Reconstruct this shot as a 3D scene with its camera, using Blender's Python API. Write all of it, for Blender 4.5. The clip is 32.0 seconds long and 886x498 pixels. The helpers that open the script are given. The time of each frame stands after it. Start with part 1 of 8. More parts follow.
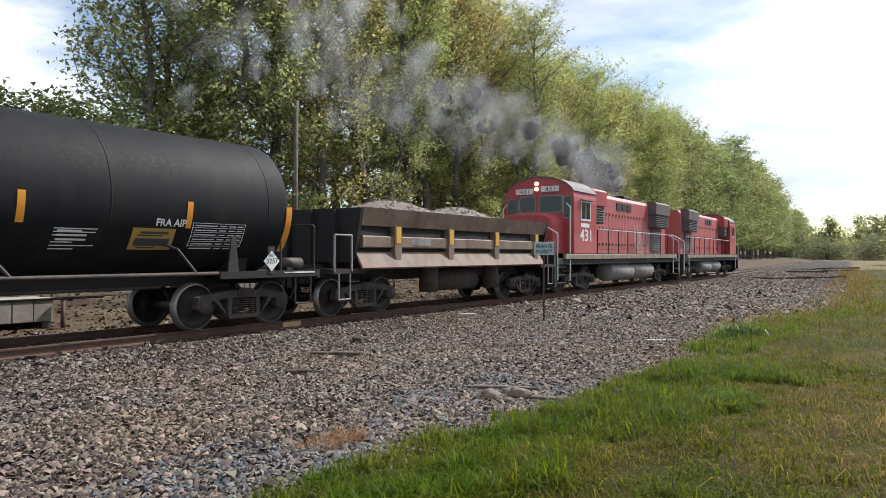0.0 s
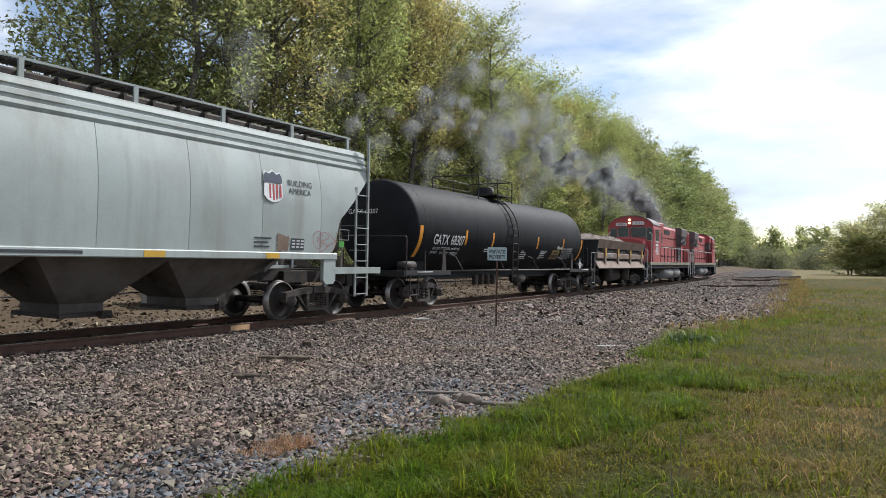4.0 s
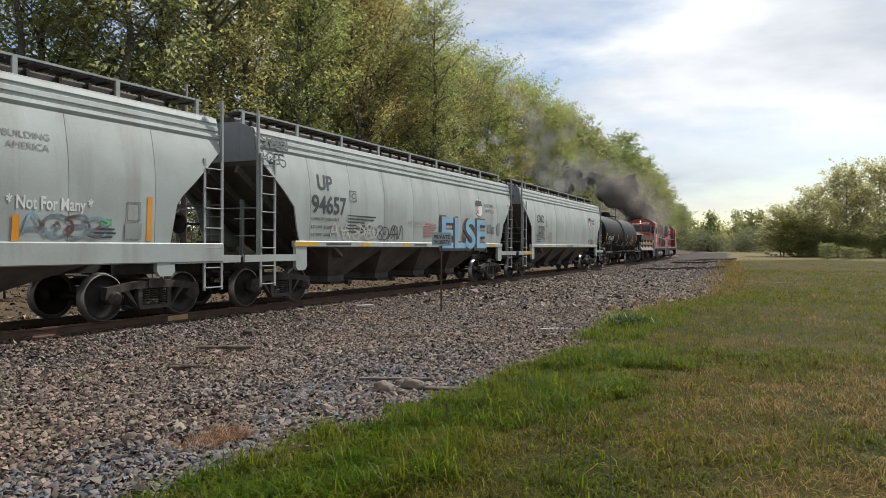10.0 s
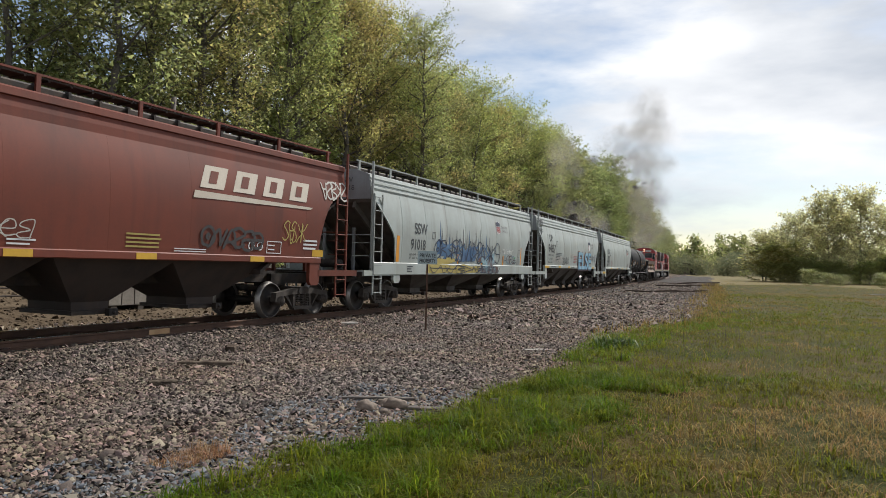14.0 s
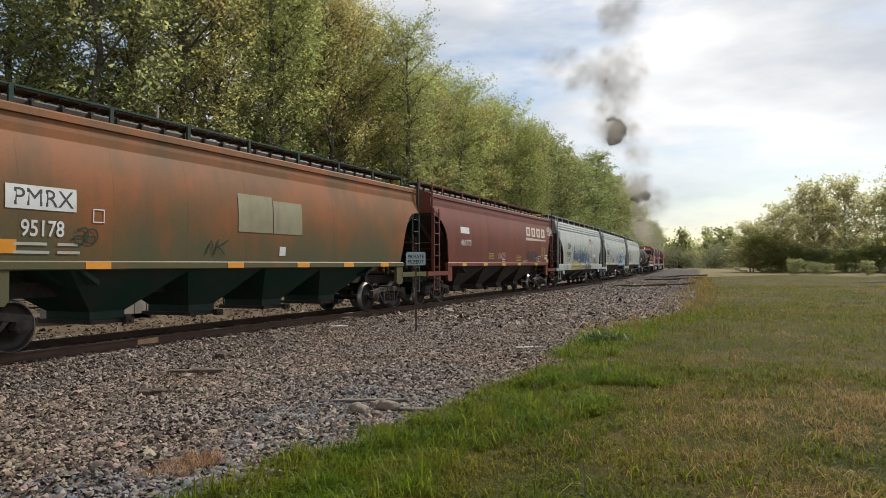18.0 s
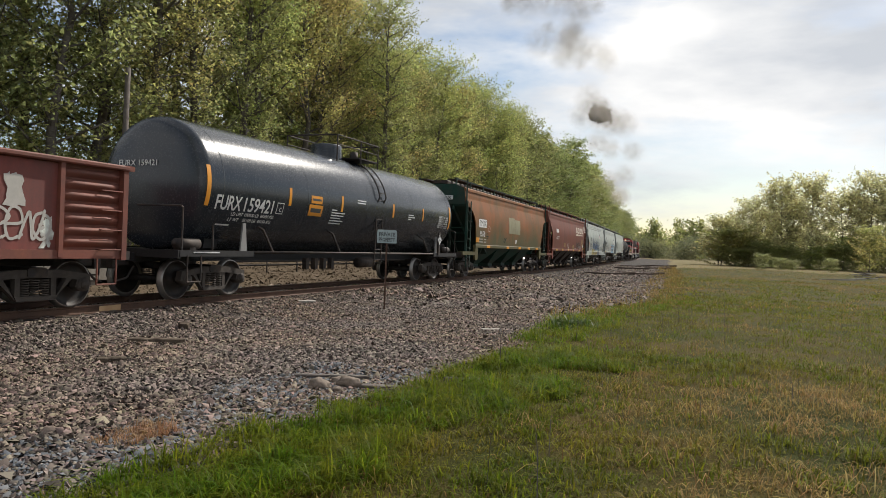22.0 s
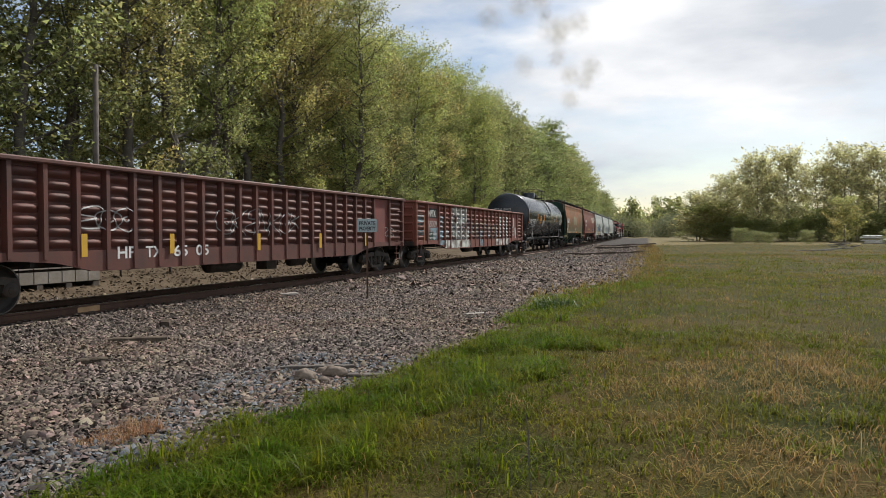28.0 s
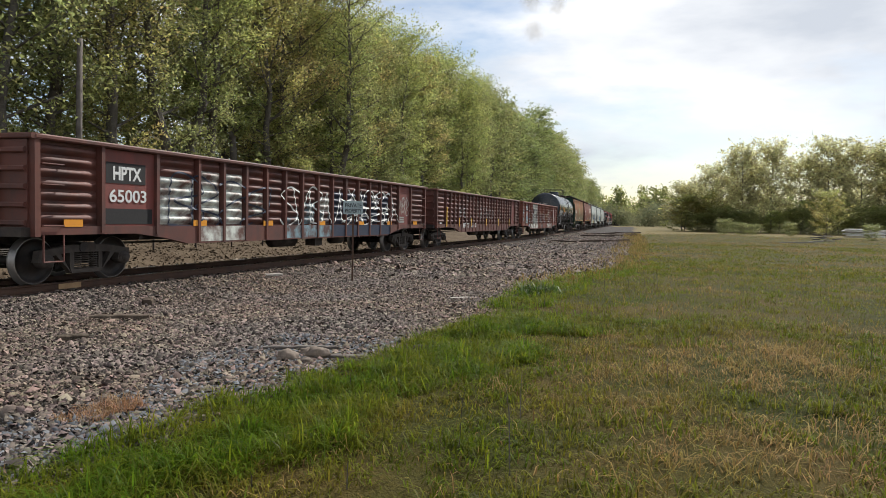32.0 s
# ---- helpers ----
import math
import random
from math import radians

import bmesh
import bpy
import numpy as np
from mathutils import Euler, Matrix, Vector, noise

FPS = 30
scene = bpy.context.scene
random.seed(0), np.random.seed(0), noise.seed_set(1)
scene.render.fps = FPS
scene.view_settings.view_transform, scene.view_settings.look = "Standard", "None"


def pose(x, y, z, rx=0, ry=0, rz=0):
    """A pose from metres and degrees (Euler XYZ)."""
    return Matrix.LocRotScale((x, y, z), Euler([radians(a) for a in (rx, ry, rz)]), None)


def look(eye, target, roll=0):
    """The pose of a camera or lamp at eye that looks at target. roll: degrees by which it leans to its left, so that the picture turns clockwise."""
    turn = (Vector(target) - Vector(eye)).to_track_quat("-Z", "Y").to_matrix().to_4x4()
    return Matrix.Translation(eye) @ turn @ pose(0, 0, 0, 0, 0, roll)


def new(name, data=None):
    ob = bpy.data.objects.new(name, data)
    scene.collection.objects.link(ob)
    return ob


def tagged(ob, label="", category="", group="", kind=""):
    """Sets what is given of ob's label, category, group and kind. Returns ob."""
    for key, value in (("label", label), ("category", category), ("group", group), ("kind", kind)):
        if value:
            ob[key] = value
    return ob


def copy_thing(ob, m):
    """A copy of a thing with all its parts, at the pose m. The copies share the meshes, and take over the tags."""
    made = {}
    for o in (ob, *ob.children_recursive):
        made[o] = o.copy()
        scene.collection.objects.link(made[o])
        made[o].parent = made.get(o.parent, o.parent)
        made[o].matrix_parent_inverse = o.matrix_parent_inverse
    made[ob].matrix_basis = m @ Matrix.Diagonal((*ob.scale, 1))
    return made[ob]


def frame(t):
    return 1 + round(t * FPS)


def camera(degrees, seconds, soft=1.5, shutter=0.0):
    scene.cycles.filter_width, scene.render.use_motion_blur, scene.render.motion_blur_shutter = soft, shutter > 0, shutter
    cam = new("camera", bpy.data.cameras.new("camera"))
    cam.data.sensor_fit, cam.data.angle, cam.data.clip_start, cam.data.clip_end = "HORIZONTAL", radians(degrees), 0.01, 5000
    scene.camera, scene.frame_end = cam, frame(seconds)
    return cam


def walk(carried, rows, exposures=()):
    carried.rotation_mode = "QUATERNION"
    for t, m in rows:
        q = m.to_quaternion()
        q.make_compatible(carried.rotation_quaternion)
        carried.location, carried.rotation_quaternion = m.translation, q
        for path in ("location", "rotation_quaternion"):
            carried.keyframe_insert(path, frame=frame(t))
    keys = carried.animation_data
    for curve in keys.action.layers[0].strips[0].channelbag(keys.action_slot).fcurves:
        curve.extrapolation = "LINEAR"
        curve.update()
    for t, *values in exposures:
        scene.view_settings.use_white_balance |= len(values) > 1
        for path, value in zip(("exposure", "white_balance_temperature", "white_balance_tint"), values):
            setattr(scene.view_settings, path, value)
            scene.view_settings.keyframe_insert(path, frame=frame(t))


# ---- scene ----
cam = camera(63.63, 32.0, soft=0.55)
PATH = [
    (0, pose(12.797, -0.208, 1.513, 90.406, -0.167, 34.651)),
    (0.5, pose(12.772, -0.193, 1.507, 90.479, 0.225, 34.132)),
    (1, pose(12.783, -0.200, 1.493, 90.093, 0.270, 33.657)),
    (1.5, pose(12.771, -0.172, 1.508, 89.939, -0.047, 34.204)),
    (2, pose(12.773, -0.194, 1.495, 90.423, -0.157, 33.677)),
    (2.5, pose(12.777, -0.184, 1.504, 90.652, -0.132, 33.147)),
    (3, pose(12.778, -0.177, 1.502, 90.647, -0.174, 32.366)),
    (3.5, pose(12.787, -0.142, 1.506, 90.545, -0.887, 31.337)),
    (5.5, pose(12.715, -0.099, 1.518, 91.516, -0.716, 30.352)),
    (6, pose(12.732, -0.081, 1.500, 90.124, -0.340, 30.256)),
    (6.5, pose(12.756, -0.065, 1.497, 90.115, -0.435, 29.684)),
    (7, pose(12.771, -0.040, 1.504, 90.359, 0.099, 29.296)),
    (7.5, pose(12.791, -0.036, 1.488, 89.585, 0.398, 28.671)),
    (8, pose(12.796, -0.025, 1.492, 90.138, 0.260, 27.588)),
    (8.5, pose(12.795, 0.007, 1.494, 90.093, 0.119, 26.602)),
    (9, pose(12.784, 0.016, 1.481, 90.106, -0.407, 25.793)),
    (9.5, pose(12.790, 0.011, 1.480, 90.083, -0.556, 25.646)),
    (10, pose(12.782, 0.009, 1.484, 89.760, -0.280, 26.728)),
    (10.5, pose(12.771, 0.020, 1.485, 89.643, -0.657, 27.060)),
    (11, pose(12.781, 0.015, 1.492, 90.433, -0.850, 27.556)),
    (11.5, pose(12.791, -0.003, 1.496, 90.546, -0.588, 27.578)),
    (12, pose(12.779, 0.008, 1.494, 90.809, -1.119, 27.064)),
    (12.5, pose(12.778, 0.001, 1.497, 91.102, -1.007, 26.949)),
    (13, pose(12.770, 0.012, 1.491, 90.965, -1.272, 26.684)),
    (13.5, pose(12.781, 0.012, 1.505, 91.064, -1.205, 25.946)),
    (14, pose(12.776, 0.003, 1.500, 91.234, -1.434, 25.561)),
    (14.5, pose(12.787, -0.001, 1.501, 91.349, -0.652, 25.771)),
    (16.5, pose(12.780, 0.008, 1.497, 91.009, -0.864, 25.726)),
    (17, pose(12.784, 0.014, 1.497, 91.433, -0.008, 25.913)),
    (17.5, pose(12.799, 0.031, 1.502, 91.395, 0.025, 25.335)),
    (18, pose(12.800, 0.003, 1.497, 91.283, 0.280, 24.699)),
    (18.5, pose(12.806, 0.004, 1.501, 90.980, 0.910, 24.774)),
    (19, pose(12.784, -0.008, 1.494, 90.534, 0.038, 25.400)),
    (19.5, pose(12.788, 0.001, 1.499, 91.243, 0.098, 25.894)),
    (20, pose(12.800, 0.006, 1.493, 90.218, -0.114, 25.154)),
    (20.5, pose(12.803, 0.019, 1.492, 88.753, -0.382, 24.274)),
    (21, pose(12.811, 0.017, 1.486, 88.979, -0.017, 23.962)),
    (21.5, pose(12.826, 0.050, 1.477, 89.015, -0.144, 23.163)),
    (22, pose(12.843, 0.080, 1.478, 89.749, -2.215, 22.574)),
    (22.5, pose(12.801, 0.051, 1.470, 87.556, -0.467, 19.534)),
    (23, pose(12.773, 0.053, 1.462, 86.580, -0.664, 17.743)),
    (23.5, pose(12.790, 0.072, 1.449, 87.726, -0.714, 20.088)),
    (24, pose(12.808, 0.071, 1.467, 89.410, 0.299, 21.038)),
    (24.5, pose(12.831, 0.082, 1.465, 90.506, 0.623, 19.370)),
    (25, pose(12.833, 0.082, 1.475, 90.356, 0.805, 18.936)),
    (25.5, pose(12.837, 0.092, 1.468, 89.738, 0.503, 19.701)),
    (26, pose(12.837, 0.098, 1.462, 88.964, 0.465, 20.546)),
    (26.5, pose(12.833, 0.113, 1.452, 88.836, 0.725, 20.663)),
    (28.5, pose(12.815, 0.125, 1.445, 88.722, -0.070, 20.951)),
    (29, pose(12.820, 0.123, 1.454, 88.947, -0.121, 19.957)),
    (29.5, pose(12.817, 0.124, 1.464, 89.260, 0.205, 21.228)),
    (30, pose(12.829, 0.119, 1.455, 89.814, -0.555, 20.712)),
    (30.5, pose(12.830, 0.118, 1.449, 90.345, 0.194, 20.128)),
    (31, pose(12.814, 0.123, 1.432, 89.403, -0.279, 20.706)),
    (31.5, pose(12.811, 0.134, 1.428, 88.353, -1.083, 20.618)),
    (32, pose(12.819, 0.136, 1.426, 87.541, -1.078, 19.925)),
]
walk(cam, PATH, exposures=[(0.0, 0.47, 6300, 10), (3.5, 0.38, 6100, 10), (6.0, 0.10, 6550, 10), (13.0, 0.10, 6550, 10), (16.0, 0.12, 6700, 10), (22.0, 0.10, 6850, 10), (23.5, 0.2, 6800, 10), (25.0, -0.04, 6800, 10), (27.0, -0.04, 6750, 10), (29.0, 0.18, 6600, 10), (31.0, 0.02, 6600, 10), (32.0, 0.2, 6600, 10)])

# how far the train has rolled along the line, in metres, by the second
ROLL = [(0, 1.16), (1, 6.52), (2, 12.06), (3, 17.49), (3.5, 20.20), (5.5, 31.45), (6, 34.25), (7, 39.89), (8, 45.38), (9, 51.02), (10, 56.78), (11, 62.48), (12, 68.43), (13, 74.27), (14, 80.30), (14.5, 83.39), (16.5, 95.90), (17, 99.03), (18, 105.28), (19, 111.45), (20, 117.81), (21, 124.10), (22, 130.50), (23, 136.80), (24, 143.04), (25, 149.35), (26, 155.44), (26.5, 158.42), (28.5, 169.78), (29, 172.90), (30, 179.27), (31, 185.52), (32, 191.93)]

# ---- sky, sun ----
SUN_AZ, SUN_EL = 17.0, 43.5          # degrees from +y towards +x, and above the horizon
sun_dir = Vector((math.sin(radians(SUN_AZ)) * math.cos(radians(SUN_EL)), math.cos(radians(SUN_AZ)) * math.cos(radians(SUN_EL)), math.sin(radians(SUN_EL))))
world = bpy.data.worlds.new("sky")
scene.world = world
world.use_nodes = True
wn, wl = world.node_tree.nodes, world.node_tree.links
wn.clear()
w_out, w_bg, w_sky = wn.new("ShaderNodeOutputWorld"), wn.new("ShaderNodeBackground"), wn.new("ShaderNodeTexSky")
w_sky.sky_type, w_sky.sun_disc = "NISHITA", False
w_sky.sun_elevation, w_sky.sun_rotation = radians(SUN_EL), radians(SUN_AZ)
w_sky.air_density, w_sky.dust_density = 1.0, 0.8
w_tc, w_map, w_noise, w_ramp, w_mix = (wn.new("ShaderNodeTexCoord"), wn.new("ShaderNodeMapping"), wn.new("ShaderNodeTexNoise"),
                                       wn.new("ShaderNodeValToRGB"), wn.new("ShaderNodeMix"))
w_mix.data_type = "RGBA"
w_map.inputs["Scale"].default_value = (1.0, 1.0, 3.2)
w_noise.inputs["Scale"].default_value, w_noise.inputs["Detail"].default_value, w_noise.inputs["Roughness"].default_value = 2.3, 7.0, 0.55
w_ramp.color_ramp.elements[0].position, w_ramp.color_ramp.elements[1].position = 0.41, 0.56
w_ramp.color_ramp.elements[0].color, w_ramp.color_ramp.elements[1].color = (0.05, 0.05, 0.05, 1), (1, 1, 1, 1)
w_noise2, w_ramp2 = wn.new("ShaderNodeTexNoise"), wn.new("ShaderNodeValToRGB")
w_noise2.inputs["Scale"].default_value, w_noise2.inputs["Detail"].default_value = 3.1, 6.0
w_ramp2.color_ramp.elements[0].position, w_ramp2.color_ramp.elements[1].position = 0.35, 0.62
w_ramp2.color_ramp.elements[0].color, w_ramp2.color_ramp.elements[1].color = (5.8, 6.3, 7.1, 1), (9.6, 9.85, 10.2, 1)
wl.new(w_tc.outputs["Generated"], w_map.inputs["Vector"])
wl.new(w_map.outputs["Vector"], w_noise.inputs["Vector"])
wl.new(w_map.outputs["Vector"], w_noise2.inputs["Vector"])
wl.new(w_noise.outputs["Fac"], w_ramp.inputs["Fac"])
wl.new(w_noise2.outputs["Fac"], w_ramp2.inputs["Fac"])
wl.new(w_ramp.outputs["Color"], w_mix.inputs["Factor"])
wl.new(w_sky.outputs["Color"], w_mix.inputs["A"])
wl.new(w_ramp2.outputs["Color"], w_mix.inputs["B"])
wl.new(w_mix.outputs["Result"], w_bg.inputs["Color"])
w_bg.inputs["Strength"].default_value = 0.1
wl.new(w_bg.outputs["Background"], w_out.inputs["Surface"])
sun = new("sun", bpy.data.lights.new("sun", "SUN"))
sun.data.energy, sun.data.angle, sun.data.color = 4.6, radians(1.5), (1.0, 0.97, 0.92)
sun.matrix_world = look((0, 0, 60), tuple(Vector((0, 0, 60)) - sun_dir))


# ---- materials ----
def material(name, color, rough=0.7, metal=0.0, second=None, scale=3.0, amount=0.5, fine=40.0, fine_amount=0.25, bump=0.15, bump_dist=0.01, spec=0.5,
             streak=None, streak_color=(0.1, 0.06, 0.04), streak_amount=0.0, island=0.0, obj_random=0.0, thin=0.0, undercoat=None):
    """A surface with a broad stain, a fine grain, relief and, if wanted, vertical streaks, in metres."""
    m = bpy.data.materials.new(name)
    m.use_nodes = True
    n, l = m.node_tree.nodes, m.node_tree.links
    bsdf = n["Principled BSDF"]
    tc = n.new("ShaderNodeTexCoord")

    def mixed(fac, a, b, mode="MIX"):
        x = n.new("ShaderNodeMix")
        x.data_type, x.blend_type = "RGBA", mode
        for sock, val in (("Factor", fac), ("A", a), ("B", b)):
            if isinstance(val, bpy.types.NodeSocket):
                l.new(val, x.inputs[sock])
            elif sock == "Factor":
                x.inputs[sock].default_value = val
            else:
                x.inputs[sock].default_value = (*val, 1)
        return x.outputs["Result"]

    def noise_tex(s, detail=5.0, stretch=None, rough_n=0.6):
        t = n.new("ShaderNodeTexNoise")
        t.inputs["Scale"].default_value, t.inputs["Detail"].default_value, t.inputs["Roughness"].default_value = s, detail, rough_n
        if stretch:
            mp = n.new("ShaderNodeMapping")
            mp.inputs["Scale"].default_value = stretch
            l.new(tc.outputs["Object"], mp.inputs["Vector"])
            l.new(mp.outputs["Vector"], t.inputs["Vector"])
        else:
            l.new(tc.outputs["Object"], t.inputs["Vector"])
        return t.outputs["Fac"]

    def ramp(fac, lo, hi, a=0.0, b=1.0):
        r = n.new("ShaderNodeMapRange")
        r.inputs["From Min"].default_value, r.inputs["From Max"].default_value = lo, hi
        r.inputs["To Min"].default_value, r.inputs["To Max"].default_value = a, b
        l.new(fac, r.inputs["Value"])
        return r.outputs["Result"]

    col = tuple(color)
    if second:
        col = mixed(ramp(noise_tex(scale), 0.4, 0.62, 0.0, amount), col, second)
    else:
        col = mixed(ramp(noise_tex(scale), 0.35, 0.7, 0.0, amount), col, tuple(c * 0.72 for c in color))
    if streak:
        col = mixed(ramp(noise_tex(1.0, 4.0, streak), 0.5, 0.72, 0.0, streak_amount), col, streak_color)
    if undercoat:       # an older coat shows through, raggedly, below a height
        z0, z1, under, most = undercoat
        sep, add = n.new("ShaderNodeSeparateXYZ"), n.new("ShaderNodeMath")
        l.new(tc.outputs["Object"], sep.inputs[0])
        add.operation = "ADD"
        l.new(sep.outputs["Z"], add.inputs[0])
        l.new(ramp(noise_tex(1.1, 6.0, (1.0, 1.0, 0.45)), 0.3, 0.7, -0.75, 0.75), add.inputs[1])
        col = mixed(ramp(add.outputs[0], z0, z1, most, 0.0), col, under)
    grain = noise_tex(fine, 4.0)
    col = mixed(fine_amount, col, mixed(ramp(grain, 0.3, 0.7), (0.35, 0.35, 0.35), (1.0, 1.0, 1.0)), "MULTIPLY")
    if island or obj_random:
        if island:
            src = n.new("ShaderNodeNewGeometry").outputs["Random Per Island"]
        else:
            src = n.new("ShaderNodeObjectInfo").outputs["Random"]
        v = max(island, obj_random)
        hsv = n.new("ShaderNodeHueSaturation")
        l.new(ramp(src, 0, 1, 1 - v, 1 + v), hsv.inputs["Value"])
        w2 = n.new("ShaderNodeMath")
        w2.operation = "FRACT"
        mm = n.new("ShaderNodeMath")
        mm.operation = "MULTIPLY"
        mm.inputs[1].default_value = 7.31
        l.new(src, mm.inputs[0])
        l.new(mm.outputs[0], w2.inputs[0])
        l.new(ramp(w2.outputs[0], 0, 1, 0.5 - 0.05 * v, 0.5 + 0.05 * v), hsv.inputs["Hue"])
        l.new(col, hsv.inputs["Color"])
        col = hsv.outputs["Color"]
    l.new(col, bsdf.inputs["Base Color"])
    l.new(ramp(grain, 0.2, 0.8, max(rough - 0.12, 0.03), min(rough + 0.12, 1)), bsdf.inputs["Roughness"])
    bsdf.inputs["Metallic"].default_value = metal
    bsdf.inputs["Specular IOR Level"].default_value = spec
    if bump:
        b = n.new("ShaderNodeBump")
        b.inputs["Strength"].default_value, b.inputs["Distance"].default_value = bump, bump_dist
        l.new(grain, b.inputs["Height"])
        l.new(b.outputs["Normal"], bsdf.inputs["Normal"])
    if thin:
        tr, ms = n.new("ShaderNodeBsdfTranslucent"), n.new("ShaderNodeMixShader")
        gain = mixed(1.0, col, (1.3, 1.3, 1.2), "MULTIPLY")
        l.new(gain, tr.inputs["Color"])
        ms.inputs["Fac"].default_value = thin
        l.new(bsdf.outputs[0], ms.inputs[1])
        l.new(tr.outputs[0], ms.inputs[2])
        l.new(ms.outputs[0], n["Material Output"].inputs["Surface"])
    return m


def glowing(name, color, strength):
    m = material(name, color, 0.3)
    b = m.node_tree.nodes["Principled BSDF"]
    b.inputs["Emission Color"].default_value, b.inputs["Emission Strength"].default_value = (*color, 1), strength
    return m


def veil(name, color, cover):
    """Smoke: soft-edged flakes that let most of the light through, ragged by noise."""
    m = material(name, color, 1.0, fine=5, fine_amount=0.1, bump=0, spec=0.0, island=0.2, thin=0.5)
    n, l = m.node_tree.nodes, m.node_tree.links
    out = n["Material Output"]
    src = out.inputs["Surface"].links[0].from_socket
    clear, mx = n.new("ShaderNodeBsdfTransparent"), n.new("ShaderNodeMixShader")
    tc, far, soft, grain, rag, both = (n.new("ShaderNodeTexCoord"), n.new("ShaderNodeVectorMath"), n.new("ShaderNodeMapRange"), n.new("ShaderNodeTexNoise"),
                                       n.new("ShaderNodeMapRange"), n.new("ShaderNodeMath"))
    far.operation = "DISTANCE"
    far.inputs[1].default_value = (0.5, 0.5, 0.0)
    l.new(tc.outputs["UV"], far.inputs[0])
    soft.interpolation_type = "SMOOTHSTEP"
    soft.inputs["From Min"].default_value, soft.inputs["From Max"].default_value = 0.0, 0.48
    soft.inputs["To Min"].default_value, soft.inputs["To Max"].default_value = cover, 0.0
    l.new(far.outputs["Value"], soft.inputs["Value"])
    grain.inputs["Scale"].default_value, grain.inputs["Detail"].default_value = 0.8, 3.0
    l.new(tc.outputs["Object"], grain.inputs["Vector"])
    rag.inputs["From Min"].default_value, rag.inputs["From Max"].default_value = 0.38, 0.62
    rag.inputs["To Min"].default_value = 0.55
    l.new(grain.outputs["Fac"], rag.inputs["Value"])
    both.operation = "MULTIPLY"
    l.new(soft.outputs["Result"], both.inputs[0])
    l.new(rag.outputs["Result"], both.inputs[1])
    l.new(both.outputs[0], mx.inputs["Fac"])
    l.new(clear.outputs[0], mx.inputs[1])
    l.new(src, mx.inputs[2])
    l.new(mx.outputs[0], out.inputs["Surface"])
    return m


